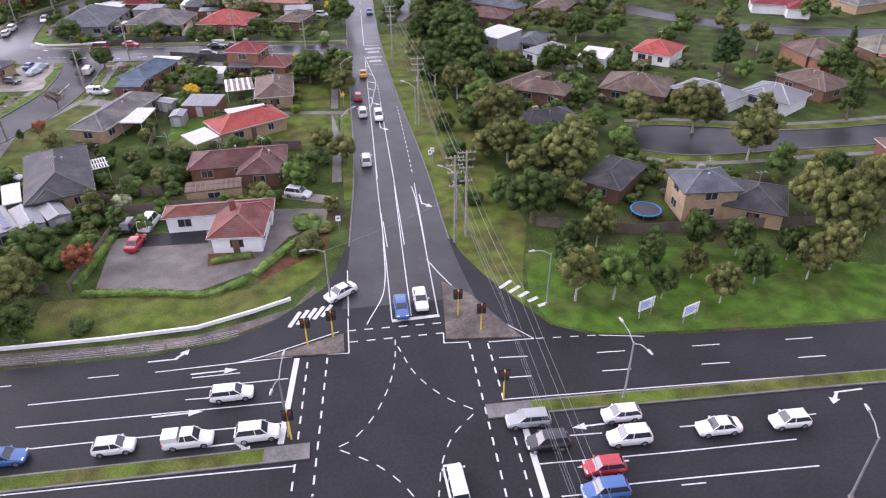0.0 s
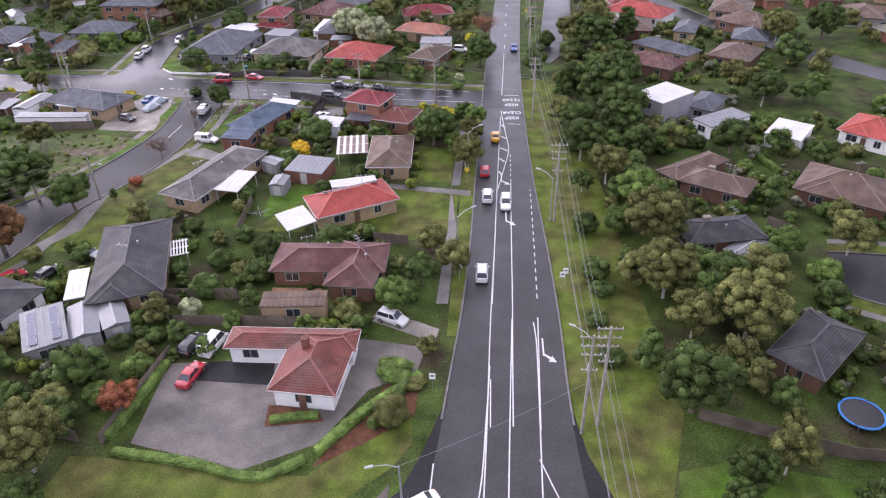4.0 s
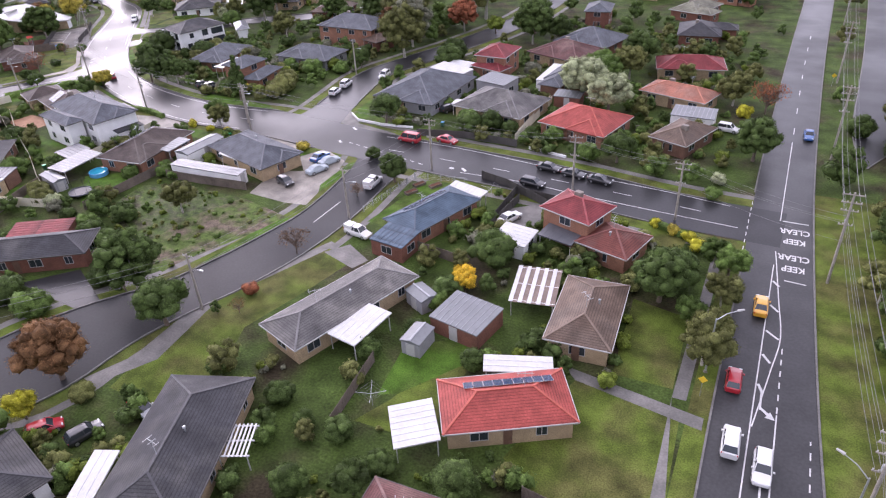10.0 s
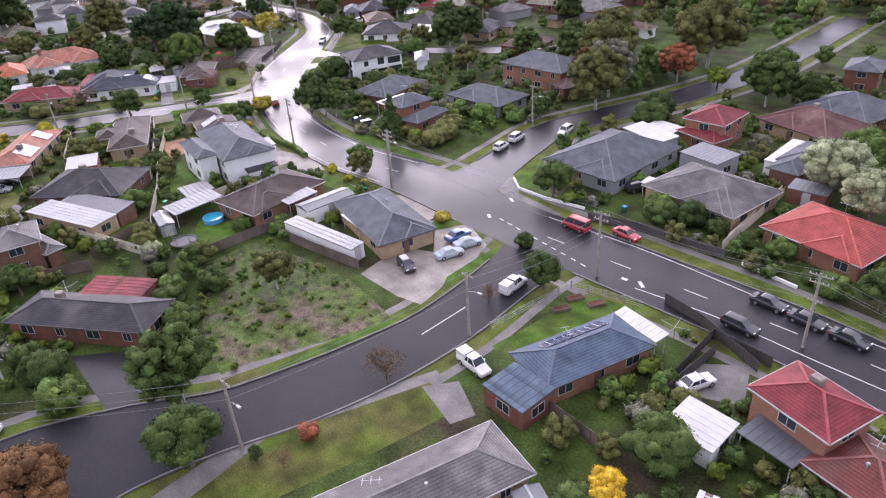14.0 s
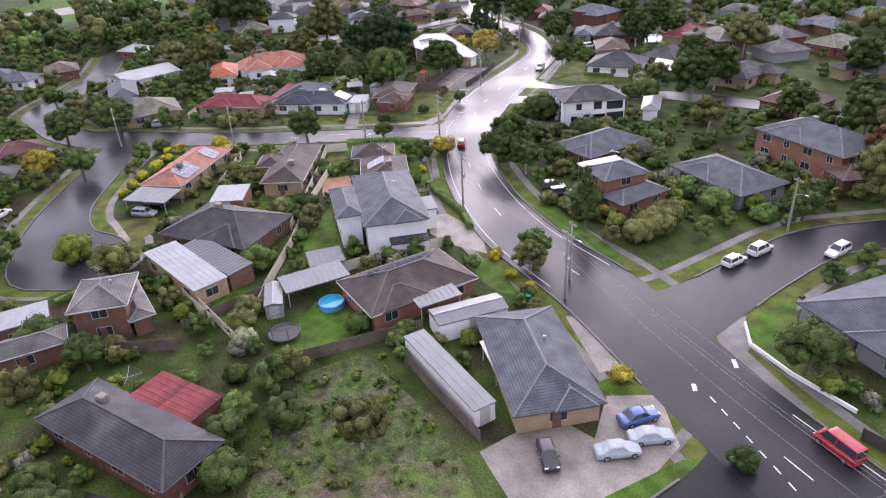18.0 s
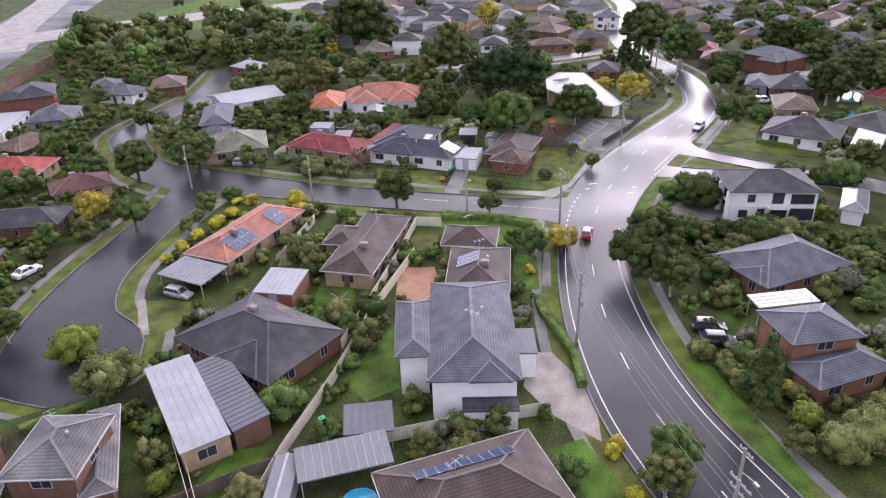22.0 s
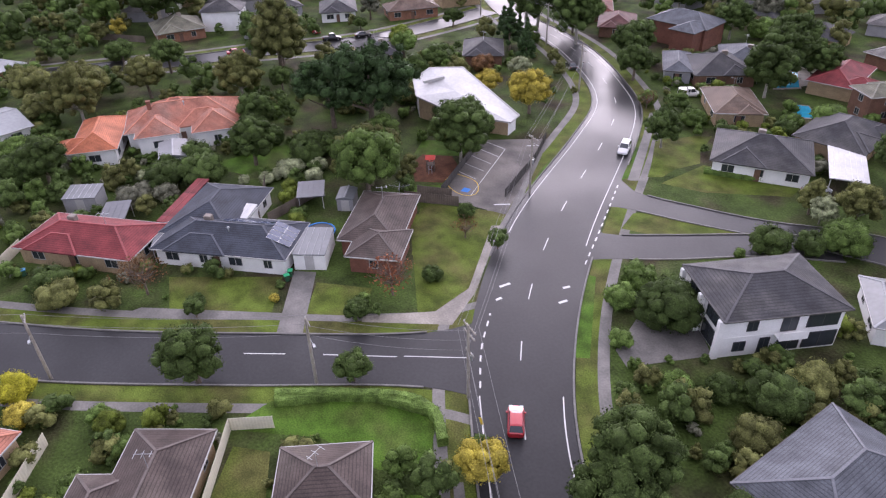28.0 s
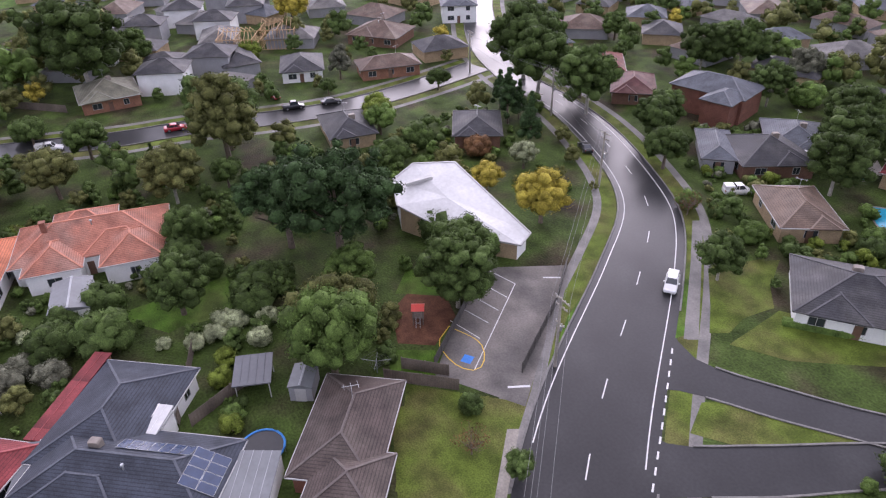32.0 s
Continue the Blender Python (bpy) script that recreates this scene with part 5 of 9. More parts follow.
def hedge(height, pts, leaf="green"):
    """A clipped hedge: an uneven leafy body along a line, with small leaves standing out of it."""
    line = smooth_path(pts, 0.4)
    rng = random.Random(int(abs(pts[0][0]) * 10))
    cx, cy = pts[0]
    s = Shape()
    half = 0.5
    section = ((-1.0, 0.0), (-1.06, 0.45), (-0.95, 0.85), (-0.6, 1.0), (0.0, 1.03), (0.6, 1.0), (0.95, 0.85), (1.06, 0.45), (1.0, 0.0))
    sides = [side_points(line, half * u) for u, v in section]
    rings = []
    for i in range(len(line)):
        for k, (u, v) in enumerate(section):
            rings.append((sides[k][i][0] - cx + rng.uniform(-0.06, 0.06), sides[k][i][1] - cy + rng.uniform(-0.06, 0.06), max(0.0, v * height + rng.uniform(-0.07, 0.07) * (v > 0))))
    n = len(section)
    faces = [(i * n + k, (i + 1) * n + k, (i + 1) * n + k + 1, i * n + k + 1) for i in range(len(line) - 1) for k in range(n - 1)]
    faces += [tuple(range(n)), tuple(range((len(line) - 1) * n + n - 1, (len(line) - 1) * n - 1, -1))]
    s.solid(rings, faces)
    for i in range(len(line)):
        for j in range(26):
            k = rng.randrange(1, n - 1)
            p = Vector(rings[i * n + k]) + Vector((rng.uniform(-0.25, 0.25), rng.uniform(-0.25, 0.25), rng.uniform(-0.12, 0.08)))
            d1 = Vector((rng.uniform(-1, 1), rng.uniform(-1, 1), rng.uniform(-0.6, 1))).normalized() * 0.1
            d2 = d1.orthogonal().normalized() * 0.08
            s.face([tuple(p - d1), tuple(p + d2), tuple(p + d1)])
    top = thing("hedge", cx, cy, 0, 0, "clipped green hedge along a garden edge", "hedge", "hedges")
    part("leaves", s, LEAF[leaf], top)


# cars
PAINT = {"white": (0.72, 0.72, 0.71), "black": (0.018, 0.018, 0.02), "silver": (0.34, 0.36, 0.37), "grey": (0.42, 0.46, 0.48), "red": (0.42, 0.02, 0.03), "blue": (0.04, 0.12, 0.32), "yellow": (0.70, 0.36, 0.02)}
SHAPES = {
    # length, width, height, bonnet end, windscreen top, roof end, boot start (as fractions), belt height, boot height
    "sedan": (4.7, 1.82, 1.45, 0.28, 0.43, 0.70, 0.86, 0.93, 0.98),
    "hatch": (4.2, 1.78, 1.48, 0.24, 0.40, 0.86, 0.97, 0.93, 0.95),
    "wagon": (4.75, 1.82, 1.50, 0.26, 0.41, 0.90, 0.98, 0.95, 0.97),
    "suv": (4.6, 1.87, 1.70, 0.25, 0.39, 0.88, 0.97, 1.05, 1.07),
    "van": (4.95, 1.95, 1.98, 0.14, 0.28, 0.97, 0.995, 1.10, 1.12),
    "ute": (5.1, 1.86, 1.75, 0.26, 0.38, 0.60, 0.66, 1.05, 1.07),
}
CARS = {}


def car(kind, colour, x, y, rz):
    covered = kind == "covered"
    key = (kind, colour)
    words = {"suv": "sport utility car", "ute": "utility pickup", "van": "van", "hatch": "hatchback car", "wagon": "station wagon", "sedan": "sedan car", "covered": "car under a fitted cover"}[kind]
    if key in CARS:
        return copy_thing(CARS[key], pose(x, y, 0.04, 0, 0, rz))
    top = thing("van" if kind == "van" else "car", x, y, 0.04, rz, f"{'pale ' if covered else ''}{colour} {words} standing on damp paving", "car", "cars")
    CARS[key] = top
    L, W, H, bo, wt, re, bs, belt, boot = SHAPES["sedan" if covered else kind]
    L, W = L * 0.92, W * 0.94
    paint = mat("car_cover", (0.40, 0.45, 0.48), 0.7, var=0.12, scale=1.0, fine=4.0, bump=0.3) if covered else mat("paint_" + colour, PAINT[colour], 0.28, 0.0, var=0.03, scale=2.0, fine=20.0, bump=0.0, coat=0.8)
    hw = W / 2
    X = lambda u: L / 2 - u * L

    def ring(u, z0, z1, w):
        x0 = X(u)
        return [(x0, -w * 0.90, z0), (x0, -w, z0 + (z1 - z0) * 0.35), (x0, -w * 0.985, z0 + (z1 - z0) * 0.7), (x0, -w * 0.86, z1 - 0.02), (x0, 0, z1 + 0.015),
                (x0, w * 0.86, z1 - 0.02), (x0, w * 0.985, z0 + (z1 - z0) * 0.7), (x0, w, z0 + (z1 - z0) * 0.35), (x0, w * 0.90, z0)]

    def loft(s, rings):
        n = len(rings[0])
        i0 = len(s.v)
        for r in rings:
            s.v.extend(r)
        for i in range(len(rings) - 1):
            for j in range(n - 1):
                s.f.append((i0 + i * n + j, i0 + i * n + j + 1, i0 + (i + 1) * n + j + 1, i0 + (i + 1) * n + j))
                s.k.append(0)
        for i, fl in ((0, True), (len(rings) - 1, False)):
            q = tuple(range(i0 + i * n, i0 + i * n + n))
            s.f.append(tuple(reversed(q)) if fl else q)
            s.k.append(0)
    b = Shape()
    st = [(0.0, 0.32, 0.62, hw * 0.72), (0.02, 0.25, 0.70, hw * 0.88), (0.08, 0.2, 0.76 if kind != "van" else 0.95, hw * 0.97), (bo, 0.2, belt - 0.02, hw), (0.5, 0.2, belt, hw), (min(bs, 0.9), 0.2, boot, hw), (0.96, 0.24, boot - 0.02, hw * 0.96), (1.0, 0.32, boot - 0.12, hw * 0.84)]
    loft(b, [ring(*q) for q in st])
    body = part("body", b, paint, top)
    # glasshouse and roof
    tw = hw * 0.80
    gl = Shape()
    base = [(X(bo), -hw * 0.84, belt - 0.03), (X(bo), hw * 0.84, belt - 0.03), (X(bs), hw * 0.84, boot - 0.03), (X(bs), -hw * 0.84, boot - 0.03)]
    tp = [(X(wt), -tw * 0.88, H - 0.04), (X(wt), tw * 0.88, H - 0.04), (X(re), tw * 0.86, H - 0.06), (X(re), -tw * 0.86, H - 0.06)]
    gl.solid(base + tp, [(1, 0, 4, 5), (2, 1, 5, 6), (3, 2, 6, 7), (0, 3, 7, 4)])
    part("glasshouse", gl, paint if covered else GLASS_D, top)
    rf = Shape()
    loft(rf, [[(X(u), -w, H - 0.07), (X(u), -w * 0.8, z), (X(u), 0, z + 0.02), (X(u), w * 0.8, z), (X(u), w, H - 0.07)] for u, w, z in ((wt - 0.015, tw * 0.9, H - 0.06), (wt + 0.05, tw * 0.92, H - 0.01), ((wt + re) / 2, tw * 0.93, H), (re - 0.04, tw * 0.92, H - 0.01), (re + 0.01, tw * 0.9, H - 0.07))])
    part("roof_panel", rf, paint, top)
    if not covered:
        for sy in (-1, 1):
            for ub, ut in ((bo, wt), (0.52, 0.53), (bs, re)):
                part("pillar", Shape().bar((X(ub), sy * hw * 0.85, belt - 0.03), (X(ut), sy * tw * 0.885, H - 0.05), 0.07, 0.07), paint, top)
            part("mirror", Shape().box(-0.08, -0.1, 0, 0.08, 0.1, 0.14), paint, top, at=(X(bo + 0.08), sy * (hw + 0.06), belt - 0.02))
            part("headlight", Shape().box(-0.09, -0.17, -0.07, 0.05, 0.17, 0.07), LAMP_W, top, at=(X(0.03), sy * hw * 0.66, 0.66))
            part("tail_light", Shape().box(-0.03, -0.13, -0.12, 0.05, 0.13, 0.12), LAMP_R, top, at=(X(0.985), sy * hw * 0.74, boot - 0.22))
        if kind == "ute":
            part("canopy" if colour == "white" else "tray_cover", Shape().box(X(0.985), -hw * 0.8, boot - 0.05, X(0.67), hw * 0.8, H - 0.1 if colour == "white" else boot + 0.04), paint if colour == "white" else BLACK, top)
    for u in (0.18, 0.79):
        for sy in (-1, 1):
            wh = Shape().tube([(0, -0.11, 0), (0, 0.11, 0)], 0.33, 14)
            w = part("wheel", wh, RUBBER, top, at=(X(u), sy * (hw - 0.1), 0.33))
            part("rim", Shape().tube([(0, -0.012, 0), (0, 0.012, 0)], 0.21, 10), CHROME, w, at=(0, sy * 0.112, 0))
    return top


PROTO = {}


def pole(kind, x, y, rz=0.0):
    """A timber power pole with cross-arms, or a plain one with a lamp arm."""
    h = {"power": 9.8, "tall": 13.4, "plain": 8.9}[kind]
    if kind not in PROTO:
        top = thing("power_pole", x, y, 0, rz, "weathered timber power pole with cross-arms" if kind != "plain" else "plain timber pole with a small street lamp", "power pole", "power poles")
        part("pole", Shape().tube([(0, 0, 0), (0, 0, h * 0.5), (0, 0, h)], [0.19, 0.165, 0.13], 9), POLE, top)
        for z, w in (((h - 0.4, 2.4), (h - 1.3, 2.0), (h - 3.6, 1.5)) if kind == "power" else ((h - 0.4, 2.5), (h - 1.5, 2.3), (h - 2.6, 2.0), (h - 4.6, 1.6)) if kind == "tall" else ((h - 0.5, 1.6),)):
            arm = part("cross_arm", Shape().box(-w / 2, -0.06, -0.06, w / 2, 0.06, 0.06), POLE, top, at=(0, 0.16, z))
            for u in (-0.45, -0.2, 0.2, 0.45):
                part("insulator", Shape().tube([(0, 0, 0), (0, 0, 0.16), (0, 0, 0.2)], [0.05, 0.06, 0.03], 6), TRIM, arm, at=(u * w, 0, 0.06))
        if kind == "plain":
            part("lamp_arm", Shape().tube([(0, 0, h - 2.6), (0.9, 0, h - 2.2), (1.7, 0, h - 2.1)], [0.035, 0.03, 0.03], 5), GALV, top)
            part("lamp_head", Shape().box(1.6, -0.12, h - 2.2, 2.15, 0.12, h - 2.06), GALV, top)
        else:
            part("fitting", Shape().tube([(0, 0.3, h - 4.6), (0, 0.3, h - 3.9)], 0.2, 8), GALV, top)
        PROTO[kind] = top
        return top
    return copy_thing(PROTO[kind], pose(x, y, 0, 0, 0, rz))


def cables(pts, heights, offs, sag=0.9, name="power_cable"):
    """Wires strung from pole to pole, hanging a little."""
    for (ax, ay), (bx, by) in zip(pts, pts[1:]):
        s = Shape()
        d = Vector((bx - ax, by - ay, 0)).normalized()
        n = Vector((-d.y, d.x, 0))
        for o, z in zip(offs, heights):
            a, b = Vector((ax, ay, z)) + n * o, Vector((bx, by, z)) + n * o
            p = []
            for i in range(9):
                u = i / 8
                q = a.lerp(b, u)
                q.z -= 4 * sag * u * (1 - u)
                p.append(tuple(q))
            s.tube(p, 0.016, 4)
        structure(name, s, WIRE, "thin overhead power cables strung between poles", "cable")


def street_lamp(x, y, rz, arms=1, h=8.4):
    key = ("lamp", arms)
    if key not in PROTO:
        top = thing("street_lamp", x, y, 0, rz, "galvanised steel street lamp on a tall pole", "street lamp", "street lamps")
        part("pole", Shape().tube([(0, 0, 0), (0, 0, h * 0.9), (0, 0, h * 0.9 + 0.05)], [0.13, 0.08, 0.07], 9), GALV, top)
        part("base", Shape().tube([(0, 0, 0), (0, 0, 0.25)], [0.24, 0.2], 9), CONCRETE, top)
        for k in range(arms):
            sg = 1 if k == 0 else -1
            part("arm", Shape().tube([(0, 0, h * 0.88), (sg * 1.1, 0, h * 0.97), (sg * 2.3, 0, h)], [0.06, 0.05, 0.045], 6), GALV, top)
            part("lamp_head", Shape().solid([(sg * 2.2, -0.13, h - 0.05), (sg * 2.2, 0.13, h - 0.05), (sg * 2.95, 0.1, h + 0.02), (sg * 2.95, -0.1, h + 0.02), (sg * 2.2, -0.1, h + 0.12), (sg * 2.2, 0.1, h + 0.12), (sg * 2.9, 0.07, h + 0.12), (sg * 2.9, -0.07, h + 0.12)],
                                           [(0, 1, 2, 3), (4, 7, 6, 5), (0, 4, 5, 1), (1, 5, 6, 2), (2, 6, 7, 3), (3, 7, 4, 0)]), TRIM, top)
        PROTO[key] = top
        return top
    return copy_thing(PROTO[key], pose(x, y, 0, 0, 0, rz))


def traffic_light(x, y, rz=0.0, mast=0.0):
    top = thing("traffic_light", x, y, 0, rz, "black traffic signal heads on a yellow post", "traffic light", "traffic lights")
    part("post", Shape().tube([(0, 0, 0), (0, 0, 3.9)], [0.09, 0.075], 8), SIGN_Y if mast == 0 else GALV, top)
    heads = [(0.25, 3.2), (-0.25, 3.2)]
    if mast:
        part("mast_arm", Shape().tube([(0, 0, 3.8), (-0.4, 0, 5.4), (-mast, 0, 5.8)], [0.09, 0.08, 0.05], 7), GALV, top)
        heads.append((-mast, 5.4))
    for hx, hz in heads:
        hd = part("signal_head", Shape().box(-0.2, -0.14, -0.55, 0.2, 0.14, 0.55).box(-0.3, 0.14, -0.7, 0.3, 0.16, 0.7), BLACK, top, at=(hx, -0.05, hz))
        for k in (-0.34, 0, 0.34):
            part("lens", Shape().tube([(0, -0.165, k), (0, -0.14, k)], 0.11, 10), LAMP_R if k > 0.2 else BLACK, hd)


def road_sign(kind, x, y, rz=0.0):
    if kind == "board":
        top = thing("notice_board", x, y, 0, rz + 20, "white notice board on two posts", "sign board")
        for sx in (-0.9, 0.9):
            part("post", Shape().box(-0.05, -0.05, 0, 0.05, 0.05, 2.6), GALV, top, at=(sx, 0, 0))
        bd = part("panel", Shape().box(-1.2, -0.04, 1.1, 1.2, 0.04, 2.6), WHITE, top)
        for i in range(4):
            part("bar", Shape().box(-0.9, -0.046, 2.25 - i * 0.26, 0.4 + 0.15 * (i % 3), -0.041, 2.36 - i * 0.26), LINE_B, bd)
        return
    m = SIGN_Y if kind == "yellow" else WHITE
    top = thing("road_sign", x, y, 0, rz, f"{kind} road sign on a thin steel post", "road sign", "road signs")
    part("post", Shape().tube([(0, 0, 0), (0, 0, 2.7)], 0.03, 6), GALV, top)
    if kind == "yellow":
        part("plate", Shape().solid([(0, -0.05, 1.95), (0.5, -0.05, 2.45), (0, -0.05, 2.95), (-0.5, -0.05, 2.45), (0, -0.03, 1.95), (0.5, -0.03, 2.45), (0, -0.03, 2.95), (-0.5, -0.03, 2.45)],
                                    [(0, 1, 2, 3), (7, 6, 5, 4), (0, 4, 5, 1), (1, 5, 6, 2), (2, 6, 7, 3), (3, 7, 4, 0)]), m, top)
    else:
        part("plate", Shape().box(-0.35, -0.05, 1.9, 0.35, -0.03, 2.8), m, top)
        part("bar", Shape().box(-0.2, -0.056, 2.3, 0.2, -0.051, 2.5), BLACK, top)


def wheelie_bin(colour, x, y, rz=0.0):
    key = ("bin", colour)
    if key in PROTO:
        return copy_thing(PROTO[key], pose(x, y, 0, 0, 0, x * 37 % 90))
    top = thing("wheelie_bin", x, y, 0, rz, f"dark wheelie bin with a {colour} lid", "bin", "wheelie bins")
    part("tub", Shape().solid([(-0.22, -0.25, 0.05), (0.22, -0.25, 0.05), (0.22, 0.25, 0.05), (-0.22, 0.25, 0.05), (-0.29, -0.33, 0.95), (0.29, -0.33, 0.95), (0.29, 0.33, 0.95), (-0.29, 0.33, 0.95)],
                              [(0, 3, 2, 1), (4, 5, 6, 7), (0, 1, 5, 4), (1, 2, 6, 5), (2, 3, 7, 6), (3, 0, 4, 7)]), BIN_G, top)
    part("lid", Shape().box(-0.31, -0.36, 0.95, 0.31, 0.36, 1.03), BIN_LID[colour], top)
    for sx in (-0.25, 0.25):
        part("wheel", Shape().tube([(sx - 0.03, 0.28, 0.12), (sx + 0.03, 0.28, 0.12)], 0.12, 8), RUBBER, top)
    PROTO[key] = top
    return top


def trampoline(x, y, r, colour, net=True):
    top = thing("trampoline", x, y, 0, 0, "round garden trampoline with a dark mat" + (" and a safety net" if net else ""), "trampoline")
    m = mat("pad_" + colour, {"blue": (0.04, 0.22, 0.55), "grey": (0.08, 0.09, 0.10)}[colour], 0.6, var=0.1)
    ring = [(r * math.cos(a * math.pi / 12), r * math.sin(a * math.pi / 12), 0.75) for a in range(25)]
    part("rim", Shape().tube(ring, 0.13, 6), m, top)
    part("mat", Shape().prism([(q[0] * 0.95, q[1] * 0.95) for q in ring[:-1]], 0.72, 0.74), BLACK, top)
    for i in range(6):
        a = i * math.pi / 3
        part("leg", Shape().tube([(r * math.cos(a), r * math.sin(a), 0), (r * math.cos(a), r * math.sin(a), 2.4 if net else 0.75)], 0.03, 5), GALV if not net else BLACK, top)
    if net:
        part("net_ring", Shape().tube([(q[0], q[1], 2.4) for q in ring], 0.025, 5), BLACK, top)


def round_pool(x, y, r):
    top = thing("paddling_pool", x, y, 0, 0, "round blue above-ground pool with water", "pool")
    n = 24
    ring = [(r * math.cos(2 * math.pi * a / n), r * math.sin(2 * math.pi * a / n)) for a in range(n)]
    part("side", Shape().prism(ring, 0, 0.8), mat("pool_side", (0.10, 0.35, 0.65), 0.5, var=0.1), top)
    part("water", Shape().prism([(a * 0.93, b * 0.93) for a, b in ring], 0.7, 0.806), POOL, top)


def timber_frame(x, y, rz, w, d, h):
    """A house under construction: bare timber studs and rafters."""
    top = thing("unfinished_house", x, y, 0, rz, "bare new timber frame of a house being built", "building")
    m = BRICKS["wood"]
    for lv in (0.0, h / 2):
        for sx, sy, ln, ax in ((0, -d / 2, w, 0), (0, d / 2, w, 0), (-w / 2, 0, d, 1), (w / 2, 0, d, 1), (0, 0, d, 1)):
            for zz in (lv + 0.1, lv + h / 2 - 0.15):
                part("plate", Shape().box(-ln / 2, -0.06, 0, ln / 2, 0.06, 0.12), m, top, at=(sx, sy, zz), rz=90 * ax)
            n = int(ln / 0.9)
            for i in range(n + 1):
                q = -ln / 2 + ln * i / n
                part("stud", SHARED.setdefault("stud", Shape().box(-0.05, -0.06, 0, 0.05, 0.06, h / 2).mesh("stud", m)), None, top, at=(sx + (q if ax == 0 else 0), sy + (q if ax else 0), lv))
    for i in range(int(w / 1.1)):
        q = -w / 2 + 1.1 * i + 0.5
        part("rafter", Shape().bar((q, -d / 2, h), (q, 0, h + 2), 0.08, 0.16), m, top)
        part("rafter", Shape().bar((q, d / 2, h), (q, 0, h + 2), 0.08, 0.16), m, top)


def clothes_line(x, y, rz=0.0):
    """A rotary clothes line: a post, four arms and squares of wire."""
    if "clothes_line" in PROTO:
        return copy_thing(PROTO["clothes_line"], pose(x, y, 0, 0, 0, rz))
    top = thing("clothes_line", x, y, 0, rz, "rotary clothes line of thin galvanised steel", "clothes line", "clothes lines")
    PROTO["clothes_line"] = top
    part("post", Shape().tube([(0, 0, 0), (0, 0, 2.1)], [0.04, 0.03], 6), GALV, top)
    ends = [(1.7 * math.cos(a * math.pi / 2), 1.7 * math.sin(a * math.pi / 2)) for a in range(4)]
    for ex, ey in ends:
        part("arm", Shape().bar((0, 0, 1.75), (ex, ey, 2.1), 0.04, 0.04), GALV, top)
    for k in (0.45, 0.7, 0.97):
        part("wire", Shape().tube([(ex * k, ey * k, 1.75 + 0.35 * k) for ex, ey in ends + ends[:1]], 0.012, 4), WIRE, top)
    return top


def play_frame(x, y, rz):
    """A small playground frame with a red slide."""
    top = thing("play_frame", x, y, 0, rz, "small timber climbing frame with a red slide", "playground frame")
    red = mat("red_plastic", (0.55, 0.05, 0.03), 0.4, var=0.08)
    for sx in (-0.6, 0.6):
        for sy in (-0.6, 0.6):
            part("post", Shape().box(-0.06, -0.06, 0, 0.06, 0.06, 2.3), FENCE, top, at=(sx, sy, 0))
    part("platform", Shape().box(-0.7, -0.7, 1.1, 0.7, 0.7, 1.2), FENCE, top)
    part("slide", Shape().bar((0.7, 0, 1.2), (2.8, 0, 0.15), 0.6, 0.08).bar((0.7, 0.3, 1.32), (2.8, 0.3, 0.27), 0.06, 0.2).bar((0.7, -0.3, 1.32), (2.8, -0.3, 0.27), 0.06, 0.2), red, top, "red plastic slide")
    part("ladder", Shape().bar((-0.7, 0.25, 1.2), (-1.2, 0.25, 0.0), 0.06, 0.06).bar((-0.7, -0.25, 1.2), (-1.2, -0.25, 0.0), 0.06, 0.06).bar((-0.95, -0.25, 0.6), (-0.95, 0.25, 0.6), 0.06, 0.06), GALV, top)
    part("canopy", Shape().solid([(-0.8, -0.8, 2.25), (0.8, -0.8, 2.25), (0.8, 0.8, 2.25), (-0.8, 0.8, 2.25), (0, -0.8, 2.75), (0, 0.8, 2.75)], [(0, 4, 5, 3), (1, 2, 5, 4), (0, 1, 4), (2, 3, 5), (0, 3, 2, 1)]), red, top)


def planter(x, y, rz):
    top = thing("planter_box", x, y, 0, rz, "timber raised garden bed filled with soil", "planter", "planter boxes")
    part("frame", Shape().box(-1.1, -0.5, 0, 1.1, -0.42, 0.45).box(-1.1, 0.42, 0, 1.1, 0.5, 0.45).box(-1.1, -0.42, 0, -1.02, 0.42, 0.45).box(1.02, -0.42, 0, 1.1, 0.42, 0.45), FENCE, top)
    part("soil", Shape().box(-1.02, -0.42, 0, 1.02, 0.42, 0.38), MULCH, top)

# ---------------- areas, markings, fences, vehicles ----------------
patch("carpark", [(-35.2, 57.8), (-34.4, 45.6), (-21.7, 42.7), (-14.6, 46.4), (-10.5, 54.3), (-5.3, 57.5), (-4.6, 61.7), (-12.5, 63.0), (-29.1, 58.3)], 0.016, LOT, "damp asphalt car park", "carpark")
patch("verge", [(-40.0, 43.7), (-40.6, 37.7), (-38.7, 35.9), (-29.9, 35.2), (-20.3, 35.4), (-12.0, 38.5), (-6.5, 43.7), (-4.8, 46.8), (-5.3, 51.9), (-15.0, 42.3), (-21.7, 42.2), (-36.6, 43.7)], 0.014, GRASS, "grass verge beside the road", "verge")
patch("footpath", [(-41.8, 34.1), (-29.5, 33.6), (-20.1, 33.9), (-13.8, 35.8), (-9.2, 37.4), (-6.5, 41.8), (-6.5, 39.9), (-11.2, 35.5), (-16.8, 32.8), (-25.9, 31.5), (-41.0, 31.9)], 0.018, STAINED, "damp concrete footpath", "footpath")
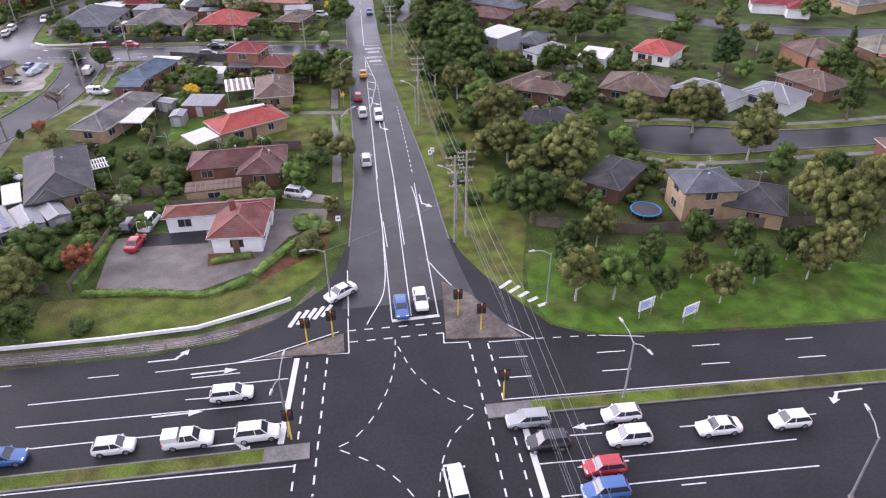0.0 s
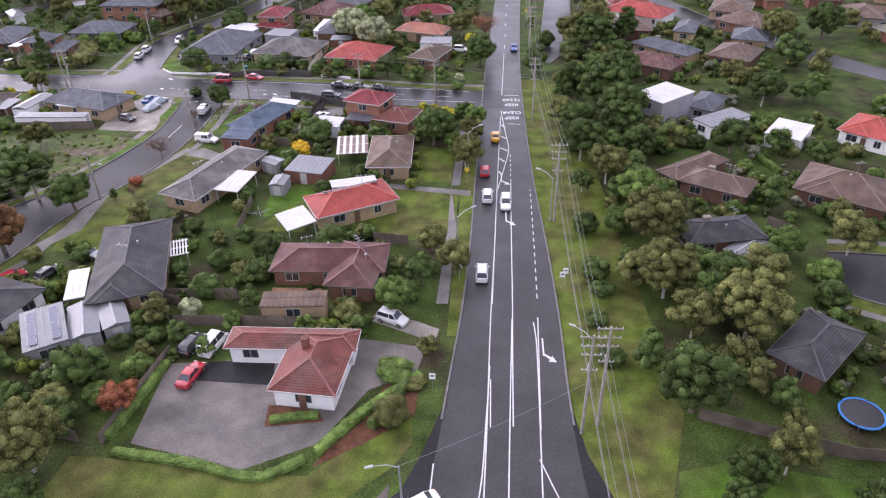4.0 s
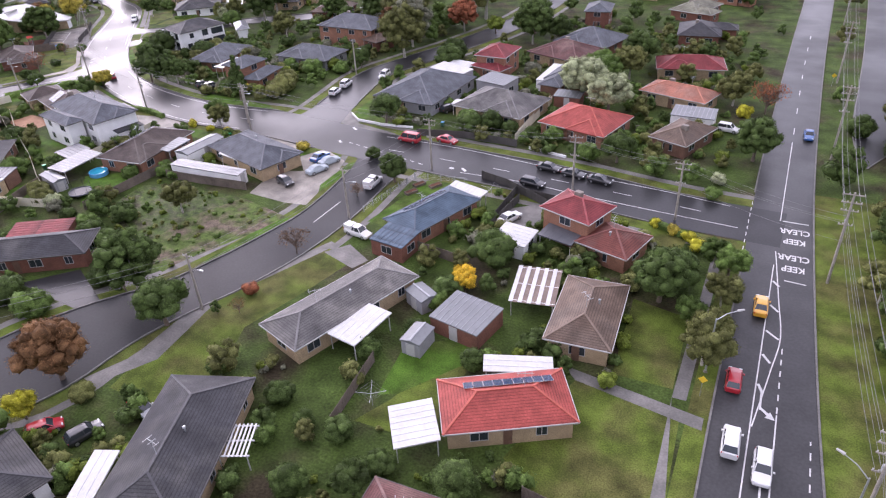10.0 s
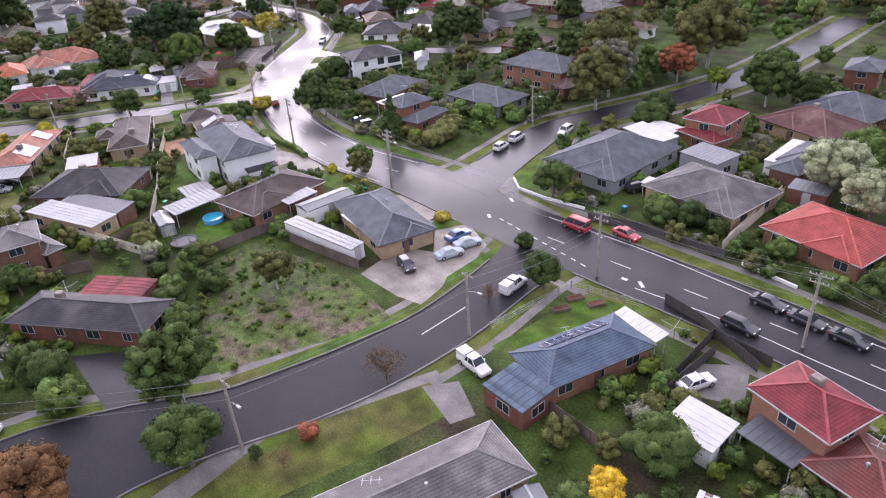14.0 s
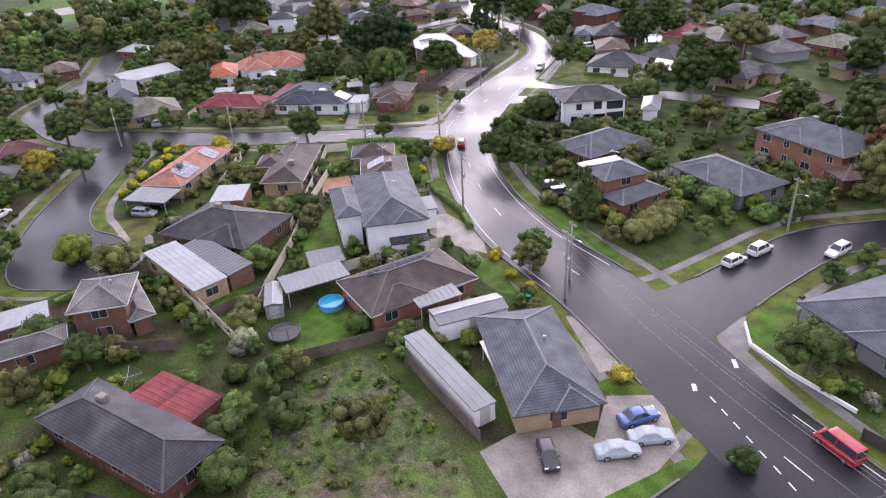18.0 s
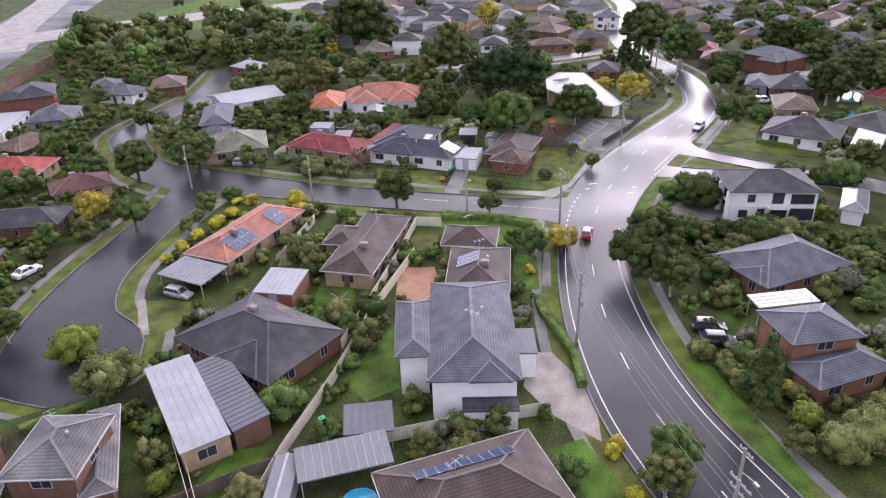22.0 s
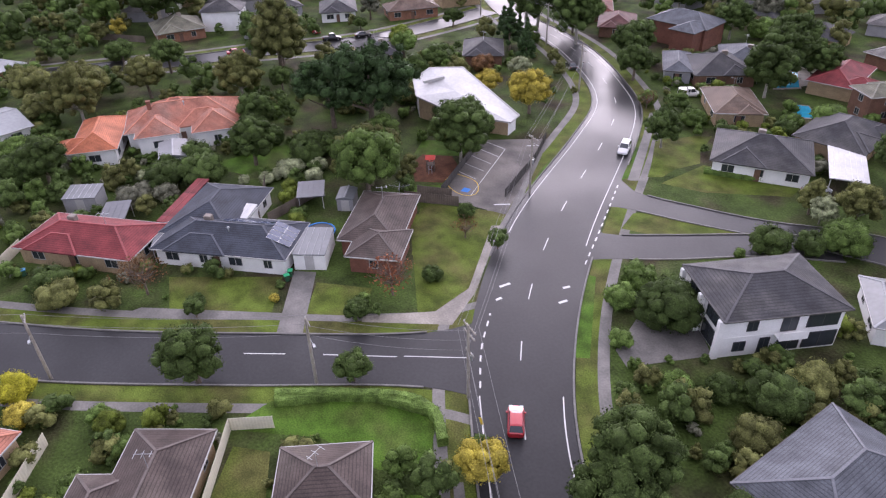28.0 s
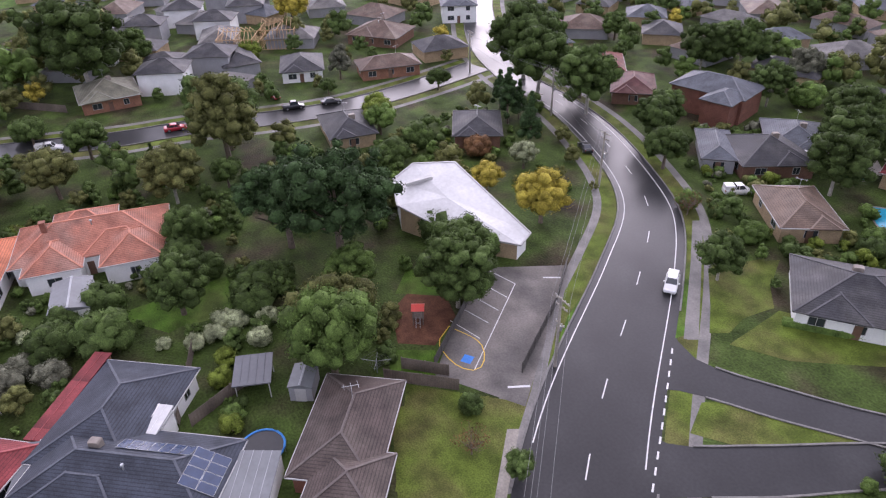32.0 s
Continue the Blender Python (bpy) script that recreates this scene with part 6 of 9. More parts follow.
patch("park", [(19.7, 34.4), (21.1, 29.6), (26.0, 26.7), (35.2, 25.6), (48.7, 24.6), (60.4, 23.8), (68.1, 33.8), (50.5, 41.0), (27.9, 46.0), (21.8, 44.4)], 0.014, LAWN, "green grassed reserve", "park")
patch("verge", [(12.6, 45.1), (18.8, 32.8), (20.4, 40.5), (24.0, 51.9), (22.6, 88.7), (20.0, 157.0), (9.8, 157.4), (10.0, 123.7), (10.5, 105.0), (11.3, 84.6), (11.8, 62.5)], 0.012, GRASS, "wide grass verge beside the road", "verge")
patch("verge", [(-2.2, 64.0), (-0.4, 64.0), (0.3, 90.0), (0.8, 105.0), (1.3, 130.0), (1.2, 137.0), (-1.2, 137.0), (-1.8, 105.0), (-2.1, 90.0)], 0.011, GRASS, "grass verge beside the road", "verge")
patch("footpath", [(-3.7, 103.7), (-2.2, 103.7), (-1.5, 135.0), (-2.8, 135.0)], 0.02, FOOTPATH, "damp concrete footpath", "footpath")
patch("footpath", [(-4.0, 70.4), (-3.5, 89.2), (-3.7, 103.7), (-2.1, 89.2), (-2.4, 70.4)], 0.02, FOOTPATH, "damp concrete footpath", "footpath")
patch("footpath", [(-15.9, 104.4), (-14.0, 102.5), (-0.2, 100.0), (-0.2, 101.8)], 0.02, FOOTPATH, "damp concrete footpath", "footpath")
patch("lawn", [(-17.7, 89.2), (-14.0, 102.5), (-2.5, 101.2), (-2.1, 88.3), (-12.9, 84.5)], 0.012, GRASS, "mown garden lawn", "lawn")
patch("lawn", [(-11.0, 119.9), (-3.9, 118.2), (-3.8, 105.0), (-10.4, 105.0)], 0.012, GRASS, "mown garden lawn", "lawn")
patch("lawn", [(-14.1, 141.5), (-6.6, 136.9), (-7.3, 132.7), (-10.3, 132.8)], 0.013, GRASS, "mown garden lawn", "lawn")
patch("lawn", [(-31.9, 92.3), (-29.5, 101.5), (-25.9, 102.3), (-25.9, 87.9), (-34.2, 87.9)], 0.012, GRASS, "mown garden lawn", "lawn")
patch("lawn", [(-33.7, 92.2), (-34.7, 100.7), (-27.7, 105.1), (-25.9, 101.3), (-31.6, 93.2)], 0.012, LAWN, "mown garden lawn", "lawn")
patch("lawn", [(-63.5, 81.6), (-64.0, 88.0), (-63.6, 97.0), (-60.4, 107.0), (-56.0, 116.6), (-50.4, 114.6), (-52.6, 106.0), (-55.6, 96.4), (-53.2, 89.0), (-54.6, 81.2)], 0.012, GRASS, "mown front lawn beside the crescent", "lawn")
patch("footpath", [(-67.7, 81.6), (-65.0, 86.9), (-65.0, 99.8), (-56.3, 118.3), (-54.9, 117.7), (-62.8, 99.6), (-61.8, 87.5), (-65.7, 81.2)], 0.019, FOOTPATH, "damp concrete footpath", "footpath")
patch("lot", [(-75.3, 102.4), (-74.9, 104.7), (-66.8, 122.1), (-77.5, 124.9), (-85.6, 125.5), (-99.5, 123.0), (-99.5, 113.4), (-81.7, 104.3)], 0.012, DIRT, "vacant lot of earth and weeds", "lot")
patch("lot", [(-99.5, 113.4), (-99.5, 123.0), (-85.6, 125.5), (-78.8, 125.0), (-82.9, 116.7), (-83.6, 109.3), (-84.0, 105.8)], 0.016, WEEDS, "vacant lot of earth and weeds", "lot")
patch("verge", [(-70.5, 104.8), (-66.5, 121.8), (-67.5, 122.2), (-69.8, 115.5), (-71.3, 107.2)], 0.018, LAWN, "grass verge beside the road", "verge")
patch("driveway", [(-78.8, 127.0), (-79.7, 135.9), (-74.6, 137.6), (-78.9, 142.6), (-76.2, 147.4), (-69.7, 143.9), (-68.3, 139.6), (-66.7, 126.7), (-70.9, 126.2)], 0.02, CONCRETE, "pale concrete driveway", "driveway")
patch("verge", [(-67.2, 131.2), (-65.7, 143.8), (-66.3, 145.2), (-68.3, 143.2), (-68.5, 133.8)], 0.022, LAWN, "grass verge beside the road", "verge")
patch("verge", [(-92.4, 149.4), (-81.6, 147.9), (-70.2, 147.2), (-69.9, 146.0), (-81.8, 145.2)], 0.018, GRASS, "grass verge beside the road", "verge")
patch("lawn", [(-80.2, 164.2), (-79.8, 169.1), (-67.6, 161.9), (-73.1, 161.2)], 0.018, LAWN, "mown garden lawn", "lawn")
patch("driveway", [(-55.7, 115.3), (-53.1, 118.5), (-48.3, 115.6), (-49.5, 113.0)], 0.016, FOOTPATH, "pale concrete driveway", "driveway")
patch("lawn", [(-54.1, 125.5), (-51.1, 141.6), (-44.5, 142.4), (-45.7, 138.3), (-51.2, 125.3)], 0.016, LAWN, "mown garden lawn", "lawn")
patch("driveway", [(-34.7, 126.3), (-35.3, 136.3), (-29.7, 140.1), (-27.9, 133.5), (-31.9, 132.0)], 0.014, FOOTPATH, "pale concrete driveway", "driveway")
patch("yard", [(-104.1, 112.7), (-113.4, 122.0), (-107.0, 126.0), (-101.6, 127.6)], 0.012, LAWN, "green back yard lawn", "yard")
patch("verge", [(-92.5, 149.1), (-92.2, 152.4), (-69.5, 148.7), (-70.2, 146.0), (-82.6, 147.8)], 0.016, LAWN, "grass verge beside the road", "verge")
patch("lawn", [(-81.1, 142.7), (-81.0, 150.5), (-73.9, 147.8), (-76.2, 143.8)], 0.014, LAWN, "mown garden lawn", "lawn")
patch("driveway", [(-93.2, 147.9), (-92.1, 149.7), (-81.2, 148.2), (-82.3, 144.4)], 0.018, CONCRETE, "pale concrete driveway", "driveway")
patch("lawn", [(-77.3, 162.4), (-80.9, 167.6), (-80.9, 174.7), (-72.7, 164.0), (-73.6, 162.5)], 0.014, LAWN, "mown garden lawn", "lawn")
patch("footpath", [(-83.1, 161.8), (-81.6, 166.4), (-76.9, 161.0), (-66.4, 158.5), (-66.5, 156.9), (-78.2, 158.9)], 0.018, FOOTPATH, "damp concrete footpath", "footpath")
patch("yard", [(-116.9, 108.1), (-122.4, 112.3), (-122.1, 116.7), (-113.4, 111.4)], 0.012, LAWN, "green back yard lawn", "yard")
patch("yard", [(-130.3, 124.5), (-140.8, 133.5), (-127.0, 130.6), (-125.8, 126.5)], 0.012, LAWN, "green back yard lawn", "yard")
patch("driveway", [(-128.8, 146.7), (-127.9, 149.5), (-119.4, 150.9), (-112.4, 148.1), (-117.7, 145.0), (-122.9, 143.9)], 0.016, CONCRETE, "pale concrete driveway", "driveway")
patch("verge", [(-113.1, 142.7), (-113.4, 146.5), (-106.9, 147.2), (-99.9, 145.8), (-102.8, 143.8)], 0.014, LAWN, "grass verge beside the road", "verge")
patch("verge", [(-121.0, 162.6), (-121.3, 166.0), (-102.6, 164.2), (-98.2, 161.9), (-102.6, 161.5)], 0.014, LAWN, "grass verge beside the road", "verge")
patch("lawn", [(-146.1, 101.7), (-157.0, 100.2), (-154.8, 106.9), (-149.4, 106.9)], 0.014, GRASS, "mown garden lawn", "lawn")
patch("footpath", [(-157.2, 99.5), (-157.3, 100.6), (-147.6, 102.0), (-147.7, 100.7)], 0.016, CONCRETE, "damp concrete footpath", "footpath")
patch("paving", [(-154.8, 136.7), (-153.2, 141.2), (-146.5, 139.6), (-145.1, 133.9)], 0.016, TERRA, "sandy paved yard", "paving")
patch("lawn", [(-153.2, 154.4), (-151.6, 157.4), (-142.1, 154.0), (-143.4, 150.5)], 0.014, LAWN, "mown garden lawn", "lawn")
patch("lawn", [(-170.1, 148.1), (-163.4, 160.3), (-159.3, 161.1), (-155.1, 156.5), (-156.8, 153.5), (-167.5, 147.7)], 0.016, LAWN, "mown garden lawn", "lawn")
patch("footpath", [(-152.3, 159.0), (-151.8, 159.8), (-142.3, 155.8), (-143.0, 154.6)], 0.018, FOOTPATH, "damp concrete footpath", "footpath")
patch("paving", [(-154.2, 137.0), (-153.3, 141.7), (-149.4, 141.3), (-144.0, 138.6), (-144.8, 134.0)], 0.016, TERRA, "sandy paved yard", "paving")
patch("yard", [(-144.7, 122.0), (-154.5, 124.9), (-152.3, 129.1), (-144.9, 129.1), (-144.5, 124.3)], 0.012, LAWN, "green back yard lawn", "yard")
patch("yard", [(-160.3, 138.5), (-166.1, 142.3), (-163.7, 145.3), (-157.8, 143.1)], 0.012, GRASS, "green back yard lawn", "yard")
patch("verge", [(-148.3, 158.2), (-150.7, 161.9), (-141.8, 158.0), (-142.4, 155.6)], 0.016, LAWN, "grass verge beside the road", "verge")
patch("verge", [(-160.6, 177.8), (-173.3, 188.1), (-170.9, 189.8), (-159.2, 179.8)], 0.016, LAWN, "grass verge beside the road", "verge")
patch("verge", [(-171.8, 172.1), (-186.7, 187.1), (-187.1, 189.3), (-173.5, 175.8)], 0.016, LAWN, "grass verge beside the road", "verge")
patch("verge", [(-175.0, 166.5), (-196.8, 175.7), (-193.0, 185.6), (-183.5, 180.9), (-176.2, 173.3), (-174.5, 168.5)], 0.015, GRASS, "grass verge beside the road", "verge")
patch("footpath", [(-178.3, 160.6), (-174.8, 168.7), (-176.8, 174.5), (-188.1, 184.6), (-187.5, 185.7), (-175.5, 174.6), (-171.6, 169.3), (-177.3, 160.2)], 0.02, CONCRETE, "damp concrete footpath", "footpath")
patch("lawn", [(-189.8, 140.2), (-198.3, 141.5), (-190.9, 154.6), (-184.2, 151.2)], 0.015, GRASS, "mown garden lawn", "lawn")
patch("lawn", [(-181.7, 154.6), (-187.5, 158.1), (-182.8, 163.9), (-178.3, 160.6)], 0.015, GRASS, "mown garden lawn", "lawn")
patch("footpath", [(-193.2, 136.4), (-193.3, 137.4), (-178.7, 160.0), (-177.7, 159.6), (-191.8, 136.2)], 0.018, FOOTPATH, "damp concrete footpath", "footpath")
patch("driveway", [(-180.3, 150.7), (-191.4, 156.3), (-189.7, 158.8), (-178.8, 153.4)], 0.018, FOOTPATH, "pale concrete driveway", "driveway")
patch("verge", [(-189.4, 122.0), (-182.5, 133.0), (-173.5, 148.2), (-165.3, 161.8), (-164.8, 160.9), (-174.1, 143.4), (-187.9, 122.0)], 0.014, GRASS, "grass verge beside the road", "verge")
patch("verge", [(-200.2, 121.8), (-190.9, 137.1), (-172.3, 168.1), (-171.6, 166.3), (-186.7, 139.7), (-198.7, 121.8)], 0.014, GRASS, "grass verge beside the road", "verge")
patch("lawn", [(-168.6, 142.2), (-170.1, 147.2), (-162.6, 159.2), (-158.6, 160.4), (-155.2, 158.0), (-156.4, 154.5), (-159.7, 155.4), (-165.2, 146.9)], 0.016, LAWN, "mown garden lawn", "lawn")
patch("lawn", [(-178.3, 200.1), (-180.7, 204.3), (-177.8, 210.2), (-169.4, 217.0), (-167.5, 213.8), (-175.2, 202.5)], 0.015, GRASS, "mown garden lawn", "lawn")
patch("lawn", [(-188.6, 214.5), (-197.8, 224.0), (-195.5, 232.4), (-187.5, 224.3)], 0.015, GRASS, "mown garden lawn", "lawn")
patch("lawn", [(-184.0, 215.0), (-186.0, 222.9), (-174.0, 232.0), (-172.5, 227.7)], 0.015, GRASS, "mown garden lawn", "lawn")
patch("footpath", [(-188.0, 211.7), (-207.1, 233.1), (-207.9, 231.7), (-188.7, 210.6)], 0.018, FOOTPATH, "damp concrete footpath", "footpath")
patch("driveway", [(-162.2, 189.2), (-159.0, 195.0), (-153.1, 191.6), (-156.2, 182.4), (-158.9, 183.1)], 0.018, FOOTPATH, "pale concrete driveway", "driveway")
patch("carpark", [(-213.6, 198.3), (-208.2, 208.3), (-189.7, 188.0), (-198.7, 182.1), (-204.9, 187.9)], 0.02, LOT, "damp asphalt car park", "carpark")
patch("playground", [(-211.7, 183.0), (-213.9, 186.3), (-210.7, 190.4), (-206.6, 189.4), (-203.1, 184.5), (-205.7, 180.9)], 0.02, MULCH, "mulched playground ground", "playground")
patch("lawn", [(-187.1, 171.4), (-199.1, 178.7), (-196.5, 181.5), (-191.0, 187.4), (-181.8, 180.5)], 0.016, GRASS, "mown garden lawn", "lawn")
patch("lawn", [(-205.1, 179.6), (-202.4, 184.1), (-196.9, 182.5), (-201.7, 177.9)], 0.014, LAWN, "mown garden lawn", "lawn")
patch("lawn", [(-219.1, 188.9), (-213.5, 197.4), (-210.0, 191.7), (-214.7, 185.0)], 0.014, LAWN, "mown garden lawn", "lawn")
patch("verge", [(-192.2, 192.1), (-199.4, 201.3), (-203.5, 208.3), (-198.2, 203.4), (-190.7, 192.9)], 0.016, LAWN, "grass verge beside the road", "verge")
patch("verge", [(-189.6, 209.5), (-200.7, 221.9), (-199.7, 223.5), (-189.3, 212.0)], 0.016, LAWN, "grass verge beside the road", "verge")
patch("footpath", [(-188.5, 211.2), (-201.9, 226.9), (-202.5, 225.9), (-189.0, 210.3)], 0.018, FOOTPATH, "damp concrete footpath", "footpath")
patch("footpath", [(-181.3, 181.4), (-190.8, 191.0), (-208.0, 208.6), (-208.8, 207.3), (-191.4, 190.0), (-181.8, 179.3)], 0.018, FOOTPATH, "damp concrete footpath", "footpath")
patch("lawn", [(-188.2, 213.7), (-198.1, 225.0), (-194.2, 233.9), (-189.9, 226.2), (-187.0, 215.7)], 0.015, GRASS, "mown garden lawn", "lawn")
patch("lawn", [(-185.6, 214.1), (-186.8, 224.4), (-177.0, 230.5), (-174.1, 225.9), (-180.1, 217.7)], 0.015, GRASS, "mown garden lawn", "lawn")
patch("lawn", [(-229.0, 152.1), (-230.2, 166.8), (-225.5, 167.1), (-221.8, 157.7)], 0.016, LAWN, "mown garden lawn", "lawn")
patch("lawn", [(-226.7, 157.1), (-222.6, 157.9), (-220.9, 167.5), (-225.8, 165.5)], 0.014, LAWN, "mown garden lawn", "lawn")
patch("deck", [(-214.4, 270.4), (-209.7, 278.0), (-201.9, 270.2), (-203.3, 262.1)], 0.04, CONCRETE, "pale pool paving", "deck")
patch("driveway", [(-12.6, 66.8), (-11.4, 68.4), (-6.0, 66.6), (-3.2, 65.2), (-3.6, 62.6), (-7.4, 64.4)], 0.02, CONCRETE, "pale concrete driveway", "driveway")
patch("paving", [(-26.8, 73.3), (-20.0, 73.3), (-19.4, 69.4), (-26.4, 69.0)], 0.02, TERRA, "red paved courtyard", "paving")
patch("driveway", [(-79.9, 91.1), (-93.3, 92.6), (-87.7, 98.5), (-76.9, 93.1)], 0.016, ASPHALT_OLD, "pale concrete driveway", "driveway")
island([(-12.3, 28.5), (-9.0, 29.5), (-3.3, 31.3), (-3.3, 28.0), (-7.7, 28.2)])
island([(9.5, 39.7), (8.3, 28.4), (17.0, 27.4), (15.0, 31.5), (12.5, 36.7)])
pool([(-211.3, 269.2), (-209.2, 274.1), (-202.3, 266.3), (-204.6, 261.9)])
pool([(-197.2, 257.3), (-194.7, 259.4), (-190.3, 256.1), (-192.2, 253.2)])
pool([(-250.3, 195.9), (-251.7, 199.2), (-249.1, 201.7), (-246.5, 197.6)])
marking(0.14, "solid", [(3.45, 70.52), (3.76, 83.8), (4.28, 105.0), (5.08, 134.2)])
marking(0.14, "solid", [(6.1, 70.55), (6.2, 77.41), (6.35, 89.29), (6.61, 105.0)])
marking(0.14, "solid", [(5.18, 137.79), (6.02, 125.83), (6.5, 118.08), (5.73, 111.92), (4.36, 102.45)])
marking(0.30, "solid", [(5.15, 130.18), (5.96, 129.01)])
marking(0.30, "solid", [(5.06, 124.58), (6.11, 123.32)])
marking(0.30, "solid", [(4.89, 119.08), (6.31, 117.76)])
marking(0.30, "solid", [(4.74, 114.47), (5.61, 113.1)])
marking(0.30, "solid", [(4.57, 109.19), (5.02, 108.08)])
marking(0.14, "dash1", [(9.4, 71.75), (9.59, 82.16), (9.79, 97.69), (9.82, 102.45)])
marking(0.14, "solid", [(9.27, 67.9), (8.59, 49.12)])
marking(0.14, "solid", [(3.29, 49.32), (3.28, 56.47)])
marking(0.14, "solid", [(5.71, 49.52), (5.89, 59.91), (6.22, 75.65)])
marking(0.14, "dash1", [(6.61, 105.0), (6.77, 116.48)])
marking(0.14, "solid", [(5.46, 147.0), (6.38, 177.82)])
marking(0.14, "dash3", [(6.48, 181.4), (7.67, 221.17), (9.22, 254.84)])
marking(0.22, "solid", [(5.78, 147.0), (9.29, 146.92)])
marking(0.22, "solid", [(6.5, 130.75), (9.15, 130.52)])
marking(0.12, "dash1", [(0.91, 136.66), (1.27, 152.62)])
marking(0.14, "solid", [(-0.55, 32.63), (1.99, 38.97), (2.89, 51.51), (3.18, 58.73)])
marking(0.14, "solid", [(2.48, 32.92), (2.91, 49.04), (3.26, 67.9), (3.91, 88.66)])
marking(0.14, "solid", [(4.84, 33.4), (5.32, 48.63), (5.97, 67.43)])
marking(0.14, "solid", [(8.06, 32.87), (8.43, 45.24), (8.86, 63.04), (8.68, 66.96)])
marking(0.5, "solid", [(2.47, 32.81), (8.21, 32.95)])
marking(0.14, "solid", [(8.28, 45.26), (10.15, 40.0), (13.01, 33.73), (18.28, 26.96)])
marking(0.18, "dash1", [(-3.06, 31.82), (9.15, 31.49)])
marking(0.18, "dash1", [(-2.93, 29.76), (8.18, 29.65)])
marking(0.18, "dash1", [(-7.37, 27.31), (-8.64, 9.57)])
marking(0.18, "dash1", [(-5.2, 27.7), (-6.75, 9.27)])
marking(0.18, "dash1", [(10.8, 27.59), (10.55, 17.49), (10.26, 6.52)])
marking(0.18, "dash1", [(12.9, 27.24), (12.65, 17.15), (12.48, 6.16)])
marking(0.12, "dash1", [(2.56, 29.55), (1.89, 24.41), (-0.18, 18.85), (-2.91, 15.18), (-4.28, 14.56)])
marking(0.12, "dash1", [(2.64, 28.34), (4.13, 23.41), (6.62, 19.59), (9.69, 17.0)])
marking(0.12, "dash1", [(9.35, 16.75), (6.81, 14.31), (5.2, 11.12), (4.34, 7.48)])
marking(0.12, "dash1", [(-4.29, 14.21), (-1.2, 12.15), (0.96, 9.87), (2.25, 7.7)])
marking(0.6, "solid", [(-8.56, 27.97), (-9.81, 15.8)])
marking(0.6, "solid", [(13.88, 13.89), (13.73, 5.84)])
marking(0.14, "solid", [(-35.8, 25.22), (-27.43, 25.08), (-9.44, 24.85)])
marking(0.14, "solid", [(-35.93, 22.15), (-23.92, 21.79), (-9.6, 21.43)])
marking(0.14, "solid", [(-34.26, 19.08), (-23.31, 18.85), (-9.76, 18.49)])
marking(0.14, "dash3", [(-41.97, 28.55), (-24.69, 28.33)])
marking(0.14, "dash3", [(-20.04, 23.38), (-15.17, 23.15)])
marking(0.14, "solid", [(-19.67, 26.62), (-14.63, 26.59)])
marking(0.14, "solid", [(-23.77, 28.18), (-16.0, 28.27), (-8.94, 28.32)])
marking(0.14, "solid", [(-34.38, 13.85), (-22.2, 13.49), (-8.49, 12.94)])
marking(0.14, "solid", [(14.09, 9.54), (26.27, 8.91), (39.25, 8.46)])
marking(0.14, "solid", [(19.68, 6.15), (29.18, 5.74), (39.46, 5.23)])
marking(0.14, "dash3", [(17.71, 12.4), (29.0, 11.72), (36.23, 11.37), (50.59, 10.95)])
marking(0.14, "dash3", [(13.4, 24.45), (25.45, 23.41), (44.97, 22.24), (55.96, 21.53)])
marking(0.14, "dash3", [(13.0, 21.25), (25.33, 20.47), (44.81, 19.18), (56.37, 18.5)])
marking(0.14, "solid", [(12.58, 18.12), (31.22, 17.14), (54.3, 15.79)])
marking(0.14, "solid", [(13.03, 27.22), (18.28, 26.96)])
marking(0.14, "dash1", [(18.28, 26.96), (25.5, 26.37)])
marking(0.14, "solid", [(25.83, 26.32), (30.88, 25.28)])
marking(0.14, "dash3", [(14.85, 5.78), (24.64, 5.29), (28.33, 5.13)])
marking(0.14, "solid", [(7.9, 27.87), (10.8, 27.59)])
marking(0.14, "solid", [(8.18, 29.65), (7.97, 27.86)])
marking(0.14, "solid", [(-5.2, 28.08), (-2.81, 27.88)])
marking(0.14, "solid", [(-2.71, 34.11), (-2.81, 27.88)])
marking(0.14, "solid", [(-2.41, 44.33), (-2.62, 34.64)])
marking(0.14, "solid", [(-15.09, 28.3), (-12.38, 28.89), (-3.84, 31.84)])
marking(0.14, "solid", [(-67.23, 156.47), (-50.26, 155.78), (-28.64, 152.74), (-10.86, 150.73), (-1.86, 149.2)])
marking(0.14, "solid", [(-46.97, 146.34), (-35.97, 146.43), (-24.54, 145.03), (-9.64, 143.56), (-0.18, 142.76)])
marking(0.14, "dash3", [(-64.06, 151.04), (-47.65, 150.11), (-27.43, 148.75), (-10.16, 146.64), (-1.12, 145.36)])
marking(0.16, "dash1", [(-73.5, 151.67), (-62.67, 149.06), (-54.34, 147.05)])
marking(0.14, "solid", [(-62.2, 122.12), (-61.72, 129.67)])
marking(0.14, "solid", [(-178.72, 146.5), (-176.34, 150.57)])
marking(0.14, "solid", [(-174.16, 154.28), (-169.81, 161.33)])
marking(0.14, "solid", [(-169.49, 162.08), (-165.8, 168.14)])
marking(0.2, "dash1", [(-161.0, 166.93), (-166.17, 170.09), (-171.21, 174.29)])
marking(0.2, "dash1", [(-173.62, 190.13), (-180.24, 198.19), (-188.87, 208.42)])
marking(0.12, "solid", [(-213.06, 198.17), (-208.37, 199.6)])
marking(0.12, "solid", [(-211.17, 195.7), (-206.45, 197.04)])
marking(0.12, "solid", [(-209.45, 193.24), (-204.8, 194.56)])
marking(0.12, "solid", [(-207.75, 190.77), (-203.23, 192.19)])
